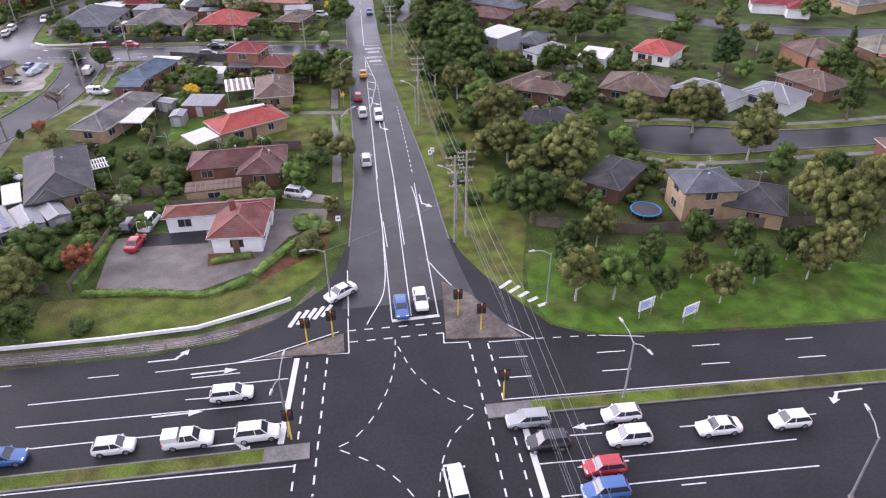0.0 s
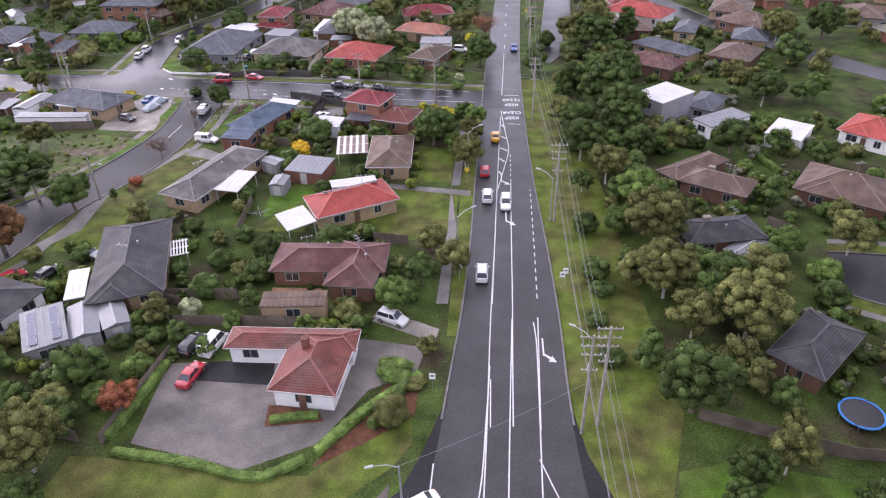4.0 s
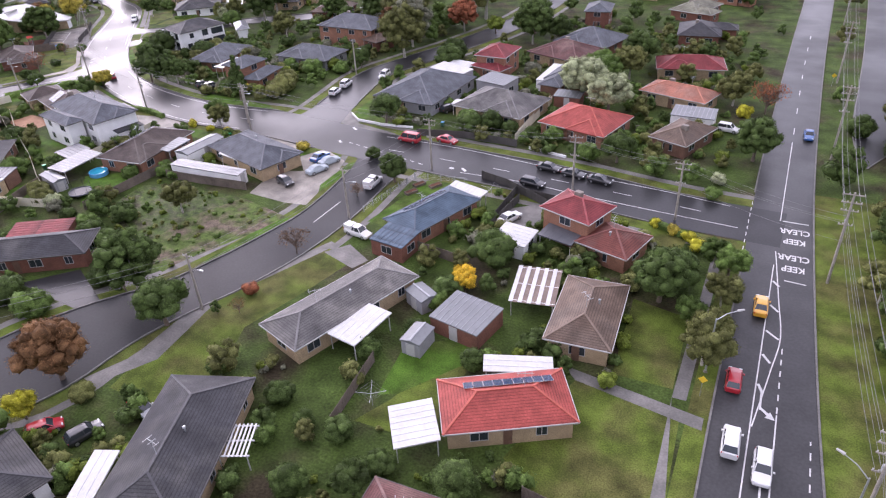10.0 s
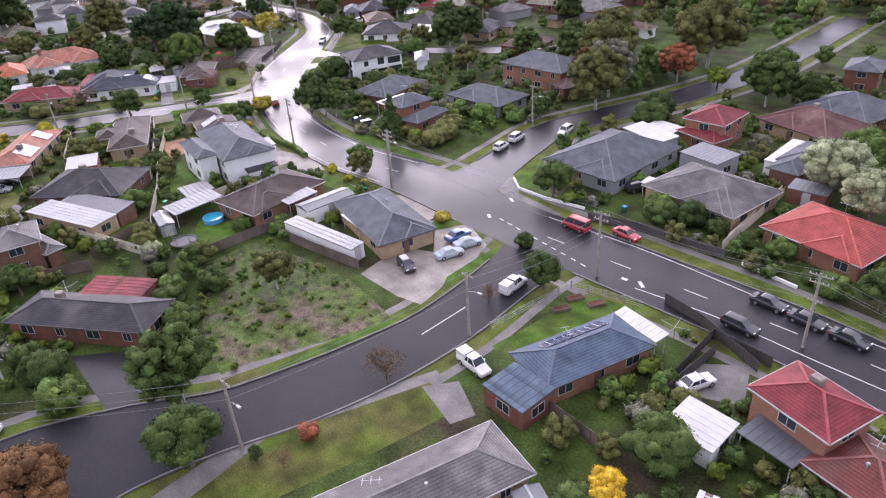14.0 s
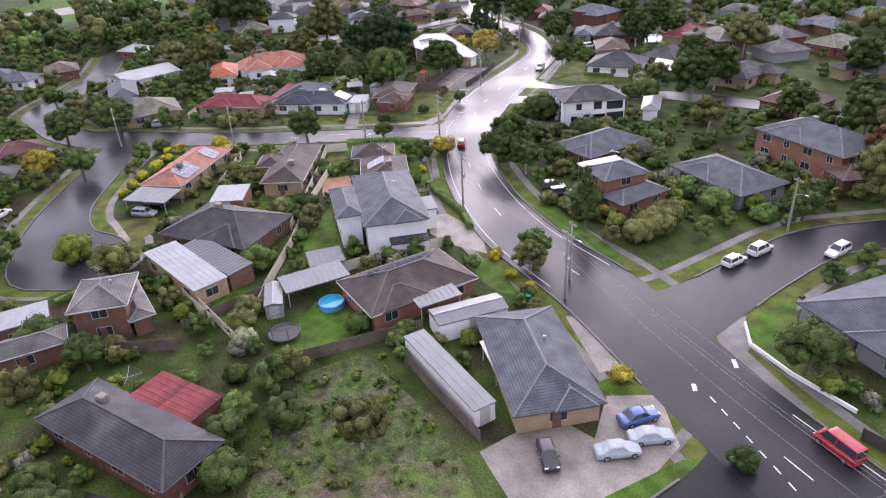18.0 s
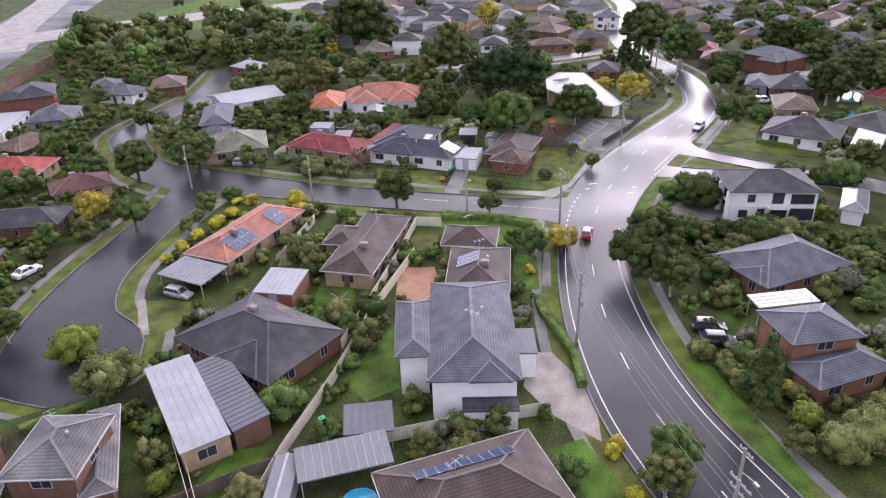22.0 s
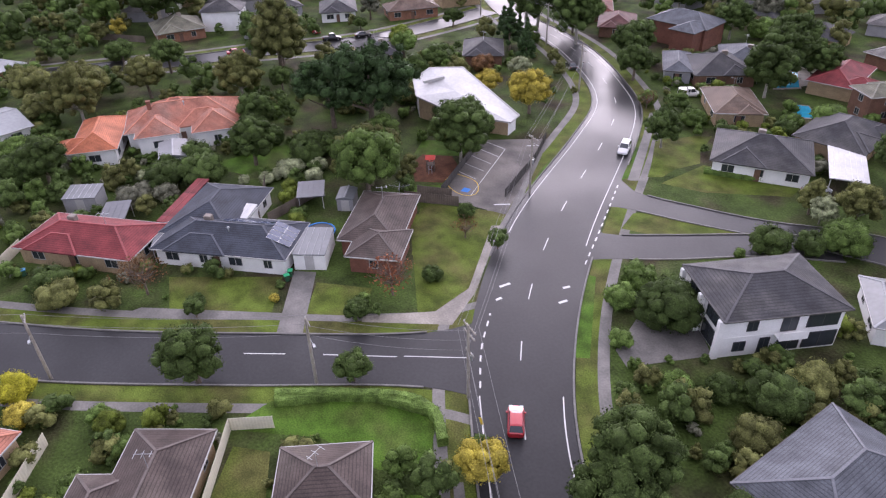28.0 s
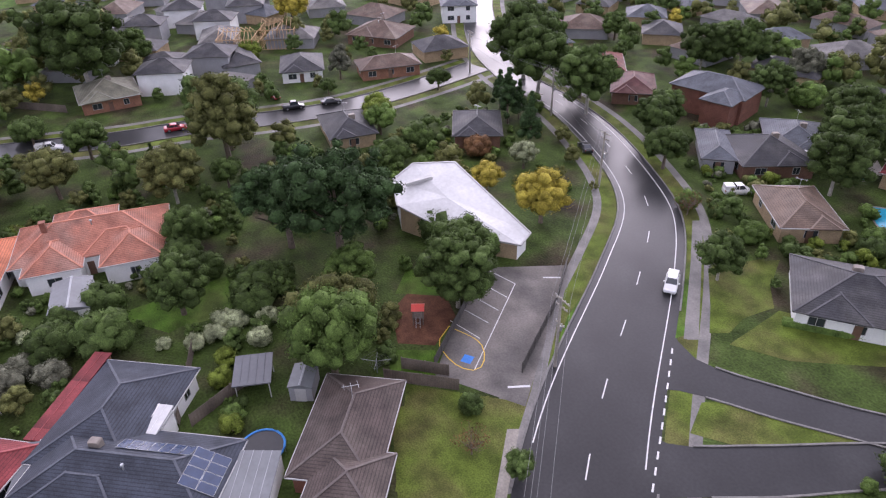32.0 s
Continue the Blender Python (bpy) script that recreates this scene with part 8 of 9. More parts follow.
# round the crescent
trees("""
-40.5 62.3 1.5 bush dark
-40.7 51.5 2.0 bush green
-42.5 60.6 1.6 bush dark
-42.6 41.7 4.4 gum olive
-43.4 87.5 2.1 bush dark
-44.7 166.3 2.1 bush dark
-45.1 50.0 2.6 bush olive
-48.8 166.6 3.2 bush dark
-51.1 200.5 2.9 bush grey
-51.7 41.0 2.3 round grey
-52.4 226.1 4.2 gum dark
-52.8 165.0 3.3 bush dark
-54.5 168.0 2.7 bush green
-55.7 48.9 3.2 round dark
-56.4 139.2 3.0 round dark
-58.0 44.9 2.6 gum dark
-58.1 98.6 1.3 bare rust
-59.2 225.1 5.8 gum dark
-59.3 113.5 2.5 bare rust
-59.3 102.7 1.4 bush redleaf
-59.9 132.3 1.2 bare rust
-60.9 97.5 1.0 tall dark
-61.1 133.6 0.9 bare rust
-61.3 174.6 2.0 bush green
-61.8 234.9 6.0 round dark
-64.8 79.2 1.8 bush olive
-65.0 146.8 1.8 bush dark
-65.5 93.1 4.1 round dark
-67.6 54.3 3.2 round dark
-68.3 74.4 2.2 round chart
-70.0 80.6 4.8 round rust
-70.9 162.9 3.7 round dark
-72.7 232.3 2.9 round lime
-72.9 200.5 4.9 bush dark
-74.4 97.2 5.0 gum dark
-75.6 209.1 4.2 bush dark
-78.4 186.0 1.8 bush green
-78.5 73.4 2.8 bush olive
-80.1 145.6 1.6 bush gold
-81.3 97.2 2.4 bush dark
-81.5 246.9 9.4 gum olive
-82.6 232.5 4.8 gum redleaf
-84.6 88.2 3.2 bush green
-85.1 117.4 3.2 gum olive
-87.6 104.6 2.9 bush dark
-88.1 254.6 6.9 gum olive
-88.1 204.7 7.1 gum olive
-90.4 214.2 6.7 gum grey
-90.9 89.1 3.3 bush dark
-92.6 111.9 2.7 bush dark
-93.0 106.0 2.8 bush dark
-94.4 134.8 1.5 bush lime
-95.2 194.0 2.9 round dark
-95.6 88.8 2.6 bush dark
-95.6 135.9 0.8 bush green
-96.3 107.8 2.4 bush green
-96.5 197.1 2.6 round dark
-97.5 225.8 7.7 gum olive
-98.0 219.5 5.1 gum rust
-98.0 188.6 2.6 bush green
-98.9 127.4 1.8 bush green
""")
# round the court
trees("""
-100.2 129.3 1.8 bush green
-100.5 147.7 1.1 bush gold
-101.1 190.8 2.4 bush lime
-102.3 109.0 1.8 bush dark
-103.7 169.0 3.0 bush olive
-103.9 172.9 3.7 bush olive
-104.1 150.0 2.6 gum olive
-104.2 124.7 2.1 bush green
-104.4 185.8 3.6 bush green
-104.4 104.2 1.3 bush green
-105.1 147.6 1.1 bush chart
-105.3 176.1 3.5 bush olive
-107.3 110.4 1.7 bush grey
-107.4 152.9 2.7 round green
-108.4 168.7 2.2 bush lime
-108.7 111.3 2.1 bush pale
-110.1 251.0 6.5 gum olive
-110.5 148.2 1.1 bush chart
-110.6 164.6 3.6 cone dark
-111.5 149.3 1.0 bush gold
-111.6 232.7 5.4 gum dark
-112.0 111.8 2.4 bush olive
-112.7 170.3 1.7 bush gold
-112.9 187.9 2.5 bush green
-113.4 94.1 2.9 round dark
-115.0 113.5 2.4 bush olive
-115.9 97.1 1.9 bush olive
-116.0 170.2 3.2 bush dark
-119.5 170.1 2.0 bush dark
-119.5 105.6 1.5 bush lime
-121.7 165.6 2.0 bush olive
-121.9 89.3 3.5 bush dark
-122.4 249.0 4.3 gum dark
-125.2 193.0 2.0 bush dark
-126.3 231.9 4.5 gum dark
-126.5 205.3 2.3 bush dark
-126.7 117.9 3.3 bush green
-128.6 192.7 2.8 bush grey
-132.2 213.2 3.9 gum olive
-132.8 126.0 1.3 bush green
-134.7 98.8 3.4 round olive
-134.7 169.8 3.3 gum dark
-135.3 201.2 2.0 bush green
-135.8 148.9 1.7 bush grey
-136.3 177.9 3.1 bush dark
-137.3 149.2 1.6 bush dark
-137.8 169.3 3.8 gum dark
-138.3 99.8 3.5 bush olive
-139.1 271.7 5.5 gum dark
-141.2 192.8 2.2 bush olive
-141.9 168.3 4.2 round dark
-142.2 185.7 2.9 bush olive
-142.7 130.0 2.7 bush dark
-143.1 125.5 2.6 bush olive
-144.0 171.9 5.1 round dark
-144.2 195.9 3.1 bush olive
-144.4 82.7 4.3 round dark
-144.4 190.9 3.7 bush dark
-145.2 93.9 3.6 bush lime
-146.9 154.4 1.0 bush gold
-148.1 187.7 2.3 bush dark
-149.6 225.9 6.3 gum dark
""")
# round the second street
trees("""
-151.0 184.5 2.0 bush green
-151.1 84.8 2.6 gum dark
-151.2 161.4 2.8 round gold
-153.0 179.6 1.5 bush dark
-153.4 237.6 6.0 gum dark
-153.6 162.6 1.9 bush green
-153.9 135.3 1.7 bush grey
-156.4 138.4 1.6 bush green
-157.0 241.8 4.6 round dark
-159.2 184.0 1.6 bush green
-159.4 221.6 3.9 bush green
-159.7 191.0 5.1 bush dark
-161.7 217.5 2.5 bush dark
-162.7 228.1 3.5 gum olive
-163.9 212.8 3.4 bush dark
-164.8 188.7 2.6 bush green
-165.2 209.0 1.0 bush green
-165.5 224.7 2.3 gum pale
-166.9 243.3 5.4 tall dark
-166.9 193.0 2.9 bush green
-167.7 121.0 1.9 bush olive
-168.0 225.7 2.5 tall olive
-168.0 102.9 1.3 bush chart
-168.6 155.8 2.3 round dark
-169.8 133.4 1.9 bush green
-171.0 142.1 1.5 bush olive
-171.9 104.8 1.4 bush chart
-172.5 269.0 6.4 gum olive
-174.0 132.2 1.9 bush lime
-175.5 107.1 1.4 bush chart
-175.6 131.5 1.8 bush green
-176.5 141.1 4.3 round dark
-176.9 112.8 1.2 bush gold
-177.7 159.8 1.7 round dark
-179.3 109.9 1.5 bush chart
-179.4 160.8 1.6 bush dark
-179.5 124.3 2.0 bush gold
-180.3 165.6 3.2 bare redleaf
-180.5 161.8 1.1 bush green
-180.5 110.6 1.3 bush gold
-180.7 171.3 1.7 bush dark
-181.7 114.9 1.1 bush gold
-182.6 182.3 1.8 round dark
-182.7 112.6 1.5 bush chart
-182.8 96.7 3.6 round dark
-183.5 123.8 2.5 bush chart
-186.0 252.9 4.2 bush green
-186.5 152.3 0.8 bush gold
-187.2 179.8 1.9 bare rust
-187.7 116.0 1.6 bush gold
-188.0 143.1 1.6 round dark
-188.2 89.4 3.5 round gold
-188.2 280.6 5.4 round green
-188.3 244.9 2.6 bush dark
-188.5 113.7 1.3 bush chart 0.8
-188.9 153.8 0.8 bush dark
-189.2 116.4 1.1 bush chart 0.8
-189.6 247.9 2.6 bush green
-190.4 143.5 1.4 bush dark
-191.0 112.8 2.4 bush dark
-192.1 182.8 1.8 bush dark
-195.3 222.9 3.6 gum dark
-195.7 138.5 3.3 bare rust
-198.8 128.6 3.1 bush olive
-199.7 234.4 2.7 bush green
""")
# beyond the car park
trees("""
-204.8 172.6 6.1 round green 1.1
-202.2 271.1 4.7 gum dark
-202.2 255.9 5.7 gum dark
-202.3 160.3 1.6 bush lime
-202.3 128.0 3.1 bush dark
-203.6 160.9 1.6 bush green
-204.9 161.9 1.2 bush dark
-205.8 264.0 6.3 gum dark
-206.9 94.6 5.0 round dark
-208.0 190.6 5.5 gum dark
-208.1 105.2 4.7 round dark
-208.2 174.4 6.0 round olive
-209.6 232.3 2.1 bare rust
-209.6 161.2 1.8 bush lime
-211.0 234.0 2.5 bush green
-211.9 106.1 4.7 round dark
-212.8 275.2 6.0 gum dark
-212.8 162.5 1.7 bush lime
-214.2 166.9 1.9 bush pale
-214.3 194.6 5.0 round dark
-216.0 174.7 2.4 bush dark
-216.7 199.4 3.6 bush dark
-217.5 180.3 4.3 round green
-217.5 160.0 1.5 bush pale
-217.8 168.9 1.9 bush pale
-217.8 162.4 1.6 bush pale
-218.7 165.4 1.9 bush pale
-219.4 211.9 5.0 round gold
-219.4 156.7 1.1 bush pale
-219.7 144.8 2.5 bush grey
-220.1 164.0 1.6 bush pale
-220.3 139.9 3.0 bush grey
-221.3 168.2 4.1 bush dark
-222.5 150.8 4.6 bush dark
-222.8 141.8 2.2 bush grey
-223.1 240.6 4.4 round dark
-223.7 196.5 3.8 bush dark
-224.2 145.4 3.9 bush dark
-224.7 160.1 4.9 round dark
-225.3 170.3 3.3 bush dark
-225.8 182.1 8.9 pine pine
-225.8 173.5 2.3 bush dark
-228.6 285.5 4.6 bush green
-228.7 142.4 1.4 bush pale
-229.0 146.7 2.8 bush dark
-230.3 151.5 3.4 bush dark
-231.8 165.2 2.8 bush dark
-231.9 210.2 3.1 round gold
-232.4 247.2 5.1 round dark
-232.6 177.1 7.0 pine pine
-232.8 278.9 4.9 gum dark
-234.8 162.6 4.4 bush dark
-235.4 128.6 4.8 round dark
-235.6 253.0 4.7 round dark
-235.6 188.1 4.3 pine pine
-235.8 220.3 2.9 round pale
-237.7 296.9 4.2 gum grey
-237.7 124.8 4.9 bush dark
-238.7 164.3 4.3 round dark
-241.2 272.1 3.9 bush dark
-242.0 226.0 3.7 cone pine
-243.0 268.8 2.8 round green
-243.4 92.8 3.3 round dark
-244.0 128.2 4.5 bush green
-244.4 216.2 3.3 bush rust
-246.0 293.6 2.8 cone pine
-249.1 124.3 3.4 bush green
-249.3 245.3 7.3 gum dark
-249.6 202.0 4.0 bush dark
-250.4 291.0 6.4 gum dark
-253.8 282.2 6.3 gum dark
-253.8 229.2 4.0 cone pine
-253.9 209.2 3.8 bush dark
-254.5 232.3 2.7 cone pine
-255.0 165.5 5.4 gum olive
-256.2 174.2 3.2 round dark
-257.2 250.2 4.5 round dark
-258.7 135.5 6.0 gum olive
-260.8 231.9 3.0 cone pine
-262.4 205.4 3.6 round green
-263.6 176.5 7.9 tall olive
-264.7 244.5 7.6 gum dark
-265.1 206.4 3.7 round lime
-265.4 136.9 6.0 round olive
-266.9 149.0 5.1 round olive
-269.5 207.8 3.2 round lime
-269.8 164.7 1.8 cone dark
-271.1 178.6 8.0 round dark
-273.4 127.2 5.4 round olive
-274.1 247.3 8.8 gum dark
-278.0 226.9 3.0 round dark
-280.8 155.3 4.5 round dark
-285.4 284.6 4.4 round dark
-288.4 204.9 2.2 round dark
-291.4 146.4 3.8 round dark
-296.6 211.1 3.7 tall grey
-297.0 146.0 3.7 bush green
-318.8 159.3 10.9 gum dark
-323.6 197.3 4.3 bush lime
-330.1 171.1 5.4 gum dark
-334.2 161.9 6.7 gum dark
-336.5 151.1 6.6 gum olive
-348.9 217.7 6.2 round gold
""")

# ---------------- the suburb further off ----------------
FREE = [(-90, 92, -52, 145), (10.5, -400, 34, 160), (-900, -400, 900, 55), (-230, 150, -180, 215), (-76, 92, -40, 140), (-190, 190, -150, 230)]


ROAD_POINTS = np.array([q[:3] for line in ROADS for q in line[::2]])


def open_ground(x, y, m):
    """Whether the place lies m metres off every road and off the open areas."""
    if any(a < x < c and b < y < d for a, b, c, d in FREE):
        return False
    d = (ROAD_POINTS[:, 0] - x) ** 2 + (ROAD_POINTS[:, 1] - y) ** 2
    return not (d < (ROAD_POINTS[:, 2] / 2 + m) ** 2).any()


def on_area(x, y):
    """Whether the place lies on a lawn, a drive or another laid area."""
    for p in AREAS:
        odd = False
        for (ax, ay), (bx, by) in zip(p, p[1:] + p[:1]):
            if (ay > y) != (by > y) and x < ax + (y - ay) / (by - ay) * (bx - ax):
                odd = not odd
        if odd:
            return True
    return False


def off_houses(x, y, m):
    """Whether the place lies m metres or more outside every house."""
    for hx, hy, rz, w, d in HOUSES + LOW_ROOFS:
        if abs(hx - x) + abs(hy - y) < 40:
            c, s = math.cos(radians(rz)), math.sin(radians(rz))
            u, v = (x - hx) * c + (y - hy) * s, -(x - hx) * s + (y - hy) * c
            if abs(u) < w / 2 + m and abs(v) < d / 2 + m:
                return False
    return True


CROWN_POINTS = np.array(CROWNS)


def off_crowns(x, y, m):
    """Whether the place lies m metres or more outside the crown of every single tree."""
    d = (CROWN_POINTS[:, 0] - x) ** 2 + (CROWN_POINTS[:, 1] - y) ** 2
    return (d > (CROWN_POINTS[:, 2] * 0.8 + m) ** 2).all()


rng = random.Random(11)
PALETTE = ["slate", "dark", "dark", "brown", "grey", "tan", "maroon", "grey", "slate", "crimson", "dark", "steel", "olive"]
WALLS = ["red", "cream", "brown", "orange", "white", "grey", "cream", "red"]
placed = [(h[0], h[1]) for h in HOUSES]
fill = []
for x0, y0, x1, y1 in ((-62, 196, 4, 420), (22, 96, 190, 420), (72, 58, 200, 100), (-185, 205, -95, 420), (-420, 190, -290, 420), (-345, 250, -190, 420), (-210, 25, -80, 84), (-300, 20, -215, 95), (-275, 100, -222, 132)):
    yy = y0
    while yy < y1:
        xx = x0 + rng.uniform(0, 8)
        while xx < x1:
            px, py = xx + rng.uniform(-4, 4), yy + rng.uniform(-4, 4)
            if open_ground(px, py, 9) and all((a - px) ** 2 + (b - py) ** 2 > 17 ** 2 for a, b in placed):
                placed.append((px, py))
                fill.append((px, py))
            xx += 20
        yy += 22
fill.sort(key=lambda q: abs(q[0] + 90) + abs(q[1] - 140))
for i, (px, py) in enumerate(fill[:58]):
    w, d = rng.uniform(12, 17), rng.uniform(8.5, 11.5)
    two = rng.random() < 0.15
    house(px, py, rng.choice((0, 90)) + rng.uniform(-25, 25), w, d, rng.choice(PALETTE), rng.choice(WALLS), h=5.2 if two else 2.8,
          wings=[(rng.choice((-1, 1)) * w * 0.25, -d * 0.5, w * 0.42, d * 0.8)], windows=i < 20)
for i, (x, y) in enumerate(((-343, 164), (-356, 178), (-368, 191), (-318, 187), (-312, 175), (-362, 208), (-350, 196), (-376, 205))):
    house(x, y, 62 + i % 3 * 4, 11, 9.5, "dark", "grey" if i % 2 else "white", h=5.2, windows=False, label="two-storey grey townhouse with a dark tiled roof")
timber_frame(-328, 196, 62, 9, 8, 5.2)
timber_frame(-331, 208, 62, 9, 8, 5.2)

def repeated(name, base_mesh, spots, material):
    """One mesh of many turned and scaled copies of a crown, at x, y, radius, height of the middle."""
    bv = np.array([v.co[:] for v in base_mesh.vertices])
    loops = np.array([i for p in base_mesh.polygons for i in p.vertices], dtype=np.int32)
    sizes = np.array([len(p.vertices) for p in base_mesh.polygons], dtype=np.int32)
    n = len(spots)
    a = np.array([(x * 53 + y * 31) % 6.28 for x, y, r, z in spots])
    q = np.array(spots)
    ca, sa = np.cos(a)[:, None], np.sin(a)[:, None]
    r = q[:, 2:3]
    up = r * (0.85 + 0.35 * ((q[:, 0:1] * 7.7 + q[:, 1:2] * 3.3) % 1.0))
    vs = np.stack([(bv[:, 0] * ca - bv[:, 1] * sa) * r + q[:, 0:1], (bv[:, 0] * sa + bv[:, 1] * ca) * r + q[:, 1:2], bv[:, 2] * up + q[:, 3:4]], axis=2)
    me = bpy.data.meshes.new(name)
    me.vertices.add(n * len(bv))
    me.vertices.foreach_set("co", vs.reshape(-1).astype(np.float32))
    me.loops.add(n * len(loops))
    me.loops.foreach_set("vertex_index", (loops[None, :] + (np.arange(n, dtype=np.int32) * len(bv))[:, None]).reshape(-1))
    total = np.tile(sizes, n)
    me.polygons.add(len(total))
    me.polygons.foreach_set("loop_start", np.concatenate([[0], np.cumsum(total)[:-1]]).astype(np.int32))
    me.polygons.foreach_set("loop_total", total)
    me.polygons.foreach_set("use_smooth", np.tile(np.array([p.use_smooth for p in base_mesh.polygons]), n))
    me.update(calc_edges=True)
    me.materials.append(material)
    return me


def planting(name, label, category, leaf, kind_mesh, spots):
    """Many small plants that nobody could count, as one object. spots: x, y, radius, height of the middle."""
    tagged(new(name, repeated(name, kind_mesh, spots, LEAF[leaf])), label, category, "", "stuff")


# garden shrubs beside the houses
shrubs = {"dark": [], "green": [], "olive": [], "lime": [], "grey": []}
for hx, hy, rz, w, d in HOUSES[:150]:
    if min(w, d) < 5 or not (-270 < hx < 80 and hy < 260):
        continue
    c, s = math.cos(radians(rz)), math.sin(radians(rz))
    for k in range(38):
        sd = rng.choice((-1, 1))
        far_out = rng.choice((0.9, 1.2, 3.0, 5.0, 6.5))
        lx, ly = (rng.uniform(-w / 2, w / 2), sd * (d / 2 + far_out)) if rng.random() < 0.6 else (sd * (w / 2 + far_out), rng.uniform(-d / 2, d / 2))
        x, y = hx + lx * c - ly * s, hy + lx * s + ly * c
        if open_ground(x, y, 2.6) and off_houses(x, y, 0.4) and not on_area(x, y) and off_crowns(x, y, 0):
            r = rng.choice((0.5, 0.7, 0.9, 1.1, 1.4, 1.8))
            shrubs[rng.choice(("dark", "dark", "green", "green", "olive", "olive", "grey", "lime"))].append((x, y, r, r * 0.5))
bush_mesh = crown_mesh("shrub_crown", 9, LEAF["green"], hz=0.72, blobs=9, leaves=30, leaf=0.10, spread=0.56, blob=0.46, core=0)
for k in range(260):
    x, y = rng.uniform(-99, -69), rng.uniform(104, 125)
    if y > 104 + max(0, (-82 - x)) * 0.5 and y < 125 - max(0, x + 76) * 0.4 and y > 103 + max(0, x + 75) * 2.0 and rng.random() < 0.9 - (x + 99) / 45:
        r = rng.uniform(0.25, 0.75)
        shrubs[rng.choice(("green", "lime", "green", "olive"))].append((x, y, r, r * 0.25))
for leaf, spots in shrubs.items():
    planting("garden_shrubs", f"{NAMES_LEAF[leaf]} shrubs in the garden beds of the houses", "shrubs", leaf, bush_mesh, spots)

# trees among the further houses
near_trees = []
groves = {"dark": [], "olive": [], "green": [], "gold": []}
made = 0
for k in range(14000):
    x, y = rng.uniform(-345, 170), rng.uniform(30, 420)
    inside = (-260 < x < -62 and 92 < y < 205) or (-62 <= x < 12 and 40 < y < 190) or (-235 < x < -140 and 160 < y < 240)
    if inside or not open_ground(x, y, 3.2):
        continue
    r = rng.uniform(1.4, 3.8)
    if not off_houses(x, y, r * 0.9) or not off_crowns(x, y, r * 0.4) or on_area(x, y) or (x > 34 and y < 200 and rng.random() < 0.25):
        continue
    groves[rng.choice(("dark", "olive", "dark", "olive", "green", "dark", "gold" if made % 3 == 0 and x < -60 else "olive"))].append((x, y, r, r * 1.1))
    made += 1
    if made >= 780:
        break
# trees in the back gardens of the near houses
for k in range(5200):
    x, y = rng.uniform(-262, 14), rng.uniform(58, 240)
    if not open_ground(x, y, 3.4) or on_area(x, y):
        continue
    r = rng.choice((0.9, 1.2, 1.5, 1.9, 2.4))
    if off_houses(x, y, r * 0.9) and off_crowns(x, y, r * 0.6) and all((a - x) ** 2 + (b - y) ** 2 > 3.2 ** 2 for a, b, q in near_trees):
        near_trees.append((x, y, r))
        groves[rng.choice(("dark", "olive", "green", "olive", "dark", "green"))].append((x, y, r, r * rng.uniform(0.7, 1.0)))
    if len(near_trees) > 460:
        break
for k in range(900):
    x, y = rng.uniform(-345, -205), rng.uniform(28, 145)
    r = rng.uniform(1.3, 3.2)
    if open_ground(x, y, 3.2) and off_houses(x, y, r * 0.9) and off_crowns(x, y, r * 0.4):
        groves[rng.choice(("dark", "olive", "dark", "green"))].append((x, y, r, r * 1.0))
        made += 1
    if made > 990:
        break
# the belt of gums and shrubs east of the main road, and the planted corner reserve
for k in range(190):
    x, y = rng.uniform(21.5, 36), rng.uniform(52, 190)
    if all((a - x) ** 2 + (b - y) ** 2 > 9 ** 2 for a, b in placed):
        r = rng.uniform(1.4, 3.2)
        if off_crowns(x, y, r * 0.1):
            groves[rng.choice(("dark", "olive", "dark", "olive", "green"))].append((x, y, r, r * 0.95))
for k in range(60):
    x, y = rng.uniform(-90, -42), rng.uniform(37, 56)
    r = rng.uniform(1.4, 3.2)
    if off_crowns(x, y, r * 0.3) and off_houses(x, y, r):
        groves[rng.choice(("dark", "olive", "dark"))].append((x, y, r, r * 0.9))
# undergrowth of the old gardens round the hall and below the white house
for k in range(420):
    x, y = (rng.uniform(-264, -203), rng.uniform(126, 204)) if k % 4 else (rng.uniform(-160, -128), rng.uniform(174, 214))
    r = rng.choice((0.7, 1.0, 1.3, 1.7, 2.1))
    off_road = ((ROAD_POINTS[:, 0] - x) ** 2 + (ROAD_POINTS[:, 1] - y) ** 2 > (ROAD_POINTS[:, 2] / 2 + 3.5 + r) ** 2).all()
    if off_road and off_houses(x, y, r * 0.9) and off_crowns(x, y, r * 0.2) and not on_area(x, y):
        groves[rng.choice(("dark", "olive", "green", "dark"))].append((x, y, r, r * 0.6))
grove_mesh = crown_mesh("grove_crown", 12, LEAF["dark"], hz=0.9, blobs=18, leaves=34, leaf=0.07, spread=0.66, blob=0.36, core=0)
for leaf, spots in groves.items():
    planting("garden_trees", f"{NAMES_LEAF[leaf]} trees among the further houses", "trees", leaf, grove_mesh, spots)

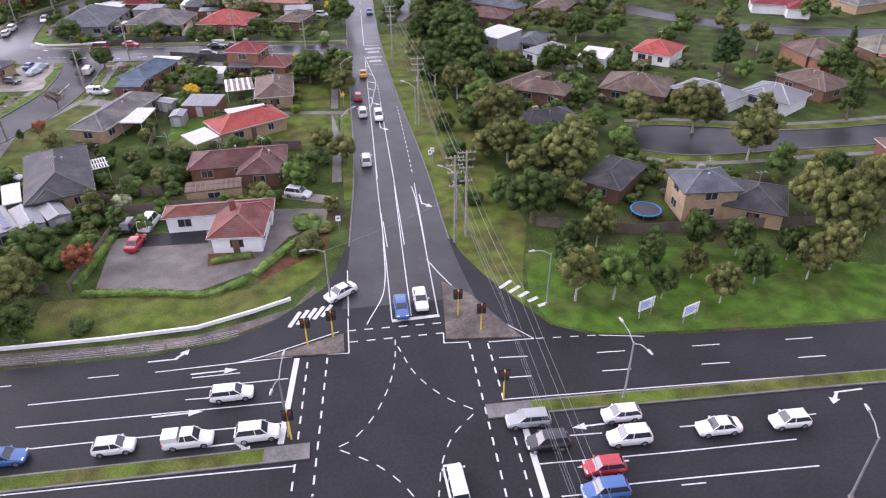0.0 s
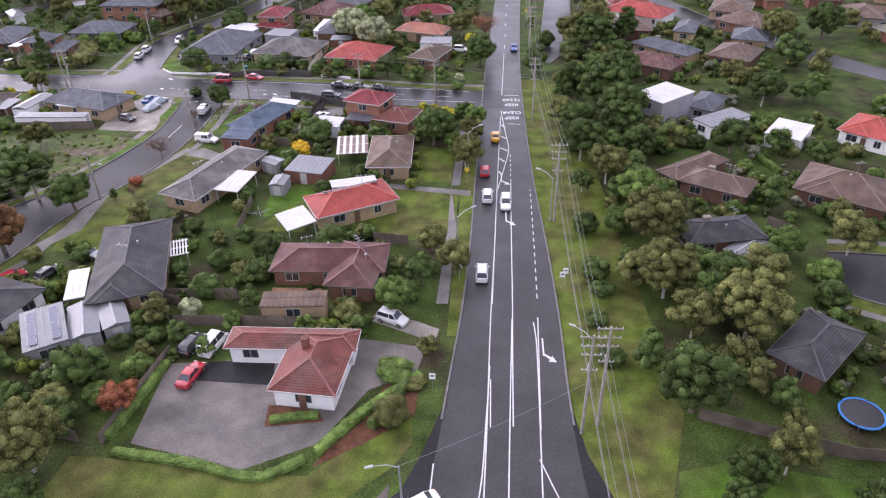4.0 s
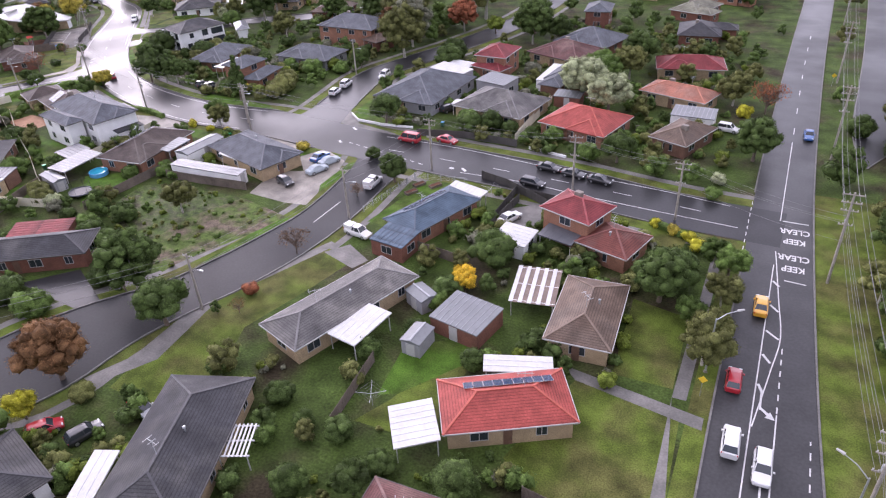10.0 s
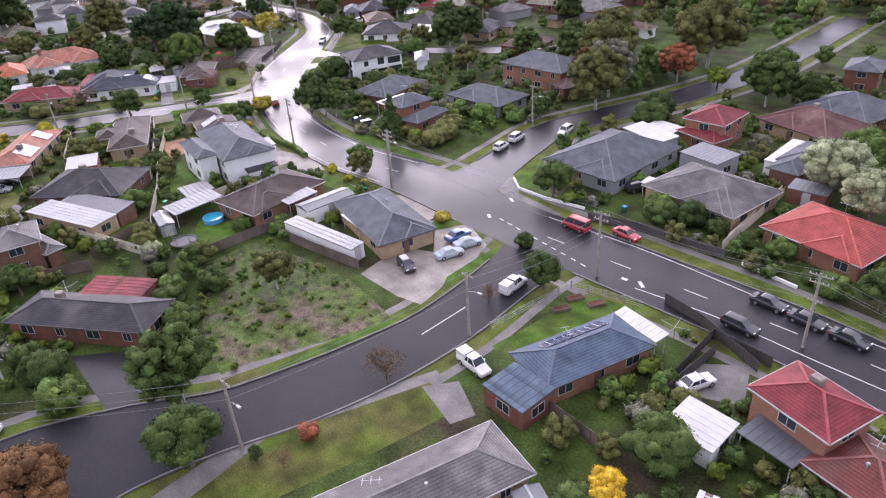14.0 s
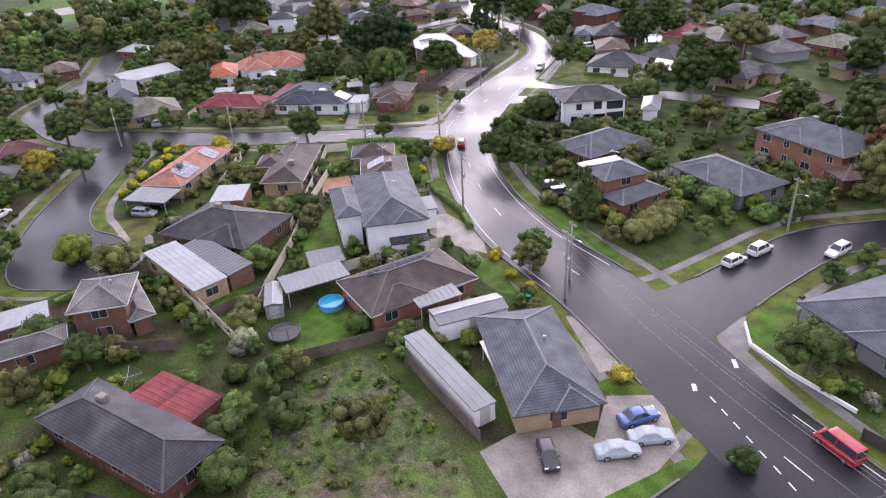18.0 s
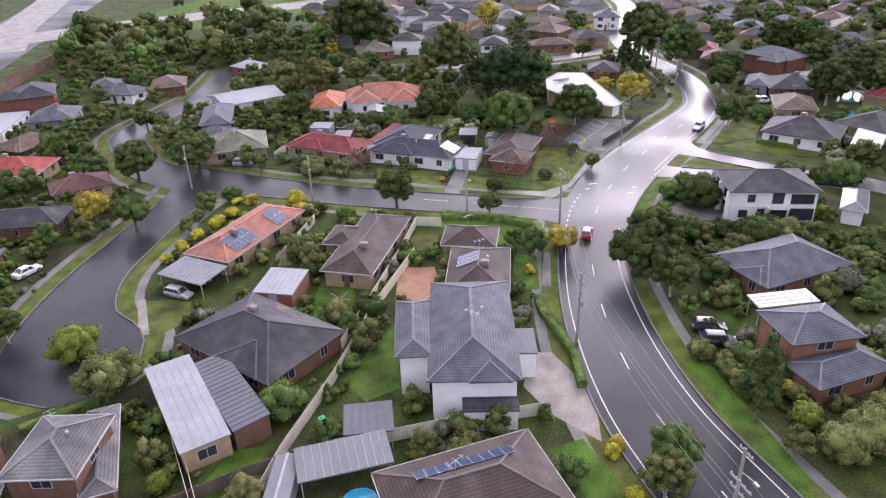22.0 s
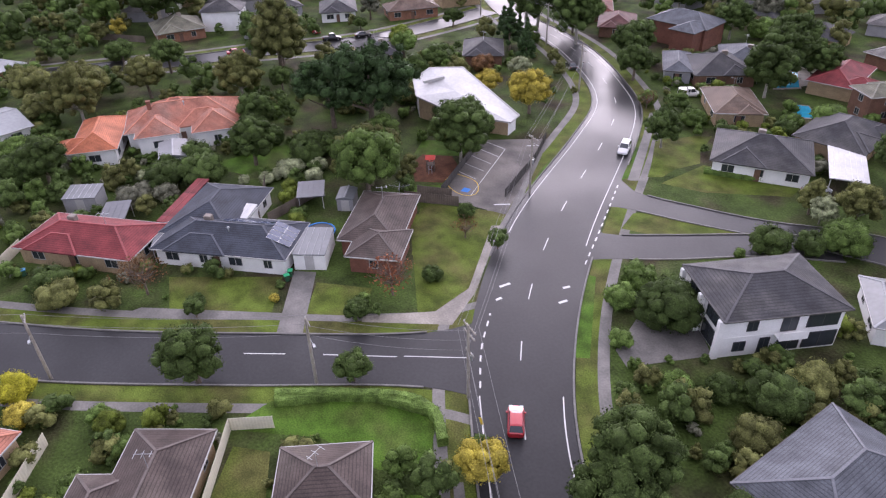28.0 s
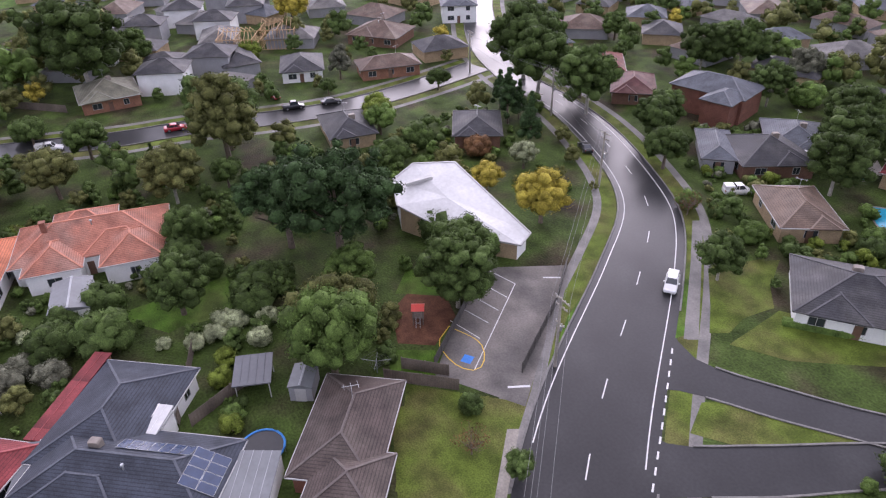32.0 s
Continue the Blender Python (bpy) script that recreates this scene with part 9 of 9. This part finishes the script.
# small roofs fill the suburb to the horizon
rs = Shape()
rg = random.Random(8)
c = 0
rest = fill[58:]
tries = 0
while c < 620 and tries < 20000:
    tries += 1
    if rest:
        x, y = rest.pop()
    else:
        x, y = (rg.uniform(-640, 430), rg.uniform(240, 660)) if c % 3 else (rg.uniform(-600, -285), rg.uniform(150, 420))
        if not open_ground(x, y, 8) or any((a - x) ** 2 + (b - y) ** 2 < 270 for a, b in placed):
            continue
        placed.append((x, y))
    w, d, h, a = rg.uniform(5.5, 8), rg.uniform(4.5, 6), 2.8, rg.uniform(0, 3.1)
    ca, sa = math.cos(a), math.sin(a)
    P = lambda u, v, z: (x + u * ca - v * sa, y + u * sa + v * ca, z)
    e = [P(-w, -d, h), P(w, -d, h), P(w, d, h), P(-w, d, h), P(-(w - d), 0, h + d * 0.45), P(w - d, 0, h + d * 0.45)] + [P(su * (w - 0.5), sv * (d - 0.5), 0) for su, sv in ((-1, -1), (1, -1), (1, 1), (-1, 1))] + [P(su * (w - 0.5), sv * (d - 0.5), h) for su, sv in ((-1, -1), (1, -1), (1, 1), (-1, 1))]
    rs.solid(e, [(0, 1, 5, 4), (2, 3, 4, 5), (1, 2, 5), (3, 0, 4)], c % 4)
    rs.solid(e, [(6, 7, 11, 10), (7, 8, 12, 11), (8, 9, 13, 12), (9, 6, 10, 13)], 4 + c % 2)
    c += 1
tagged(new("far_houses", rs.mesh("far_houses", ROOFS["slate"], ROOFS["brown"], ROOFS["dark"], ROOFS["grey"], BRICKS["cream"], BRICKS["grey"])), "rows of small houses with grey and brown tiled roofs far off", "houses", "", "stuff")

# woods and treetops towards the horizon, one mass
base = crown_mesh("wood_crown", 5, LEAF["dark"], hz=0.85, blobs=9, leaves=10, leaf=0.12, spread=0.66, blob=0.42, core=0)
for name, leaf, n, seed in (("far_woods", "dark", 1700, 3), ("far_woods", "olive", 1300, 4), ("far_woods", "green", 700, 6)):
    rg = random.Random(seed)
    spots, c = [], 0
    while c < n:
        u = rg.random()
        if u < 0.03:
            x, y = rg.uniform(-400, -316), rg.uniform(58, 175)
        elif u < 0.5:
            a, r = rg.uniform(0.15, 3.3), rg.uniform(300, 900)
            x, y = -110 + r * math.cos(a), 140 + r * math.sin(a)
        else:
            x, y = rg.uniform(-520, 330), rg.uniform(300, 620)
        if not open_ground(x, y, 3.0) or any((a - x) ** 2 + (b - y) ** 2 < 95 for a, b in placed) or (x < -410 and y < 200 and u >= 0.03 and rg.random() < 0.8):
            continue
        s = rg.uniform(2.4, 5.6) * (rg.choice((0.6, 1.0, 1.35)) if u < 0.03 else 1.0)
        spots.append((x, y, s, s * (1.35 if u < 0.03 else 0.9)))
        c += 1
    tagged(new(name, repeated(name, base, spots, LEAF[leaf])), f"{NAMES_LEAF[leaf]} treetops of woods and gardens far off", "woods", "", "stuff")
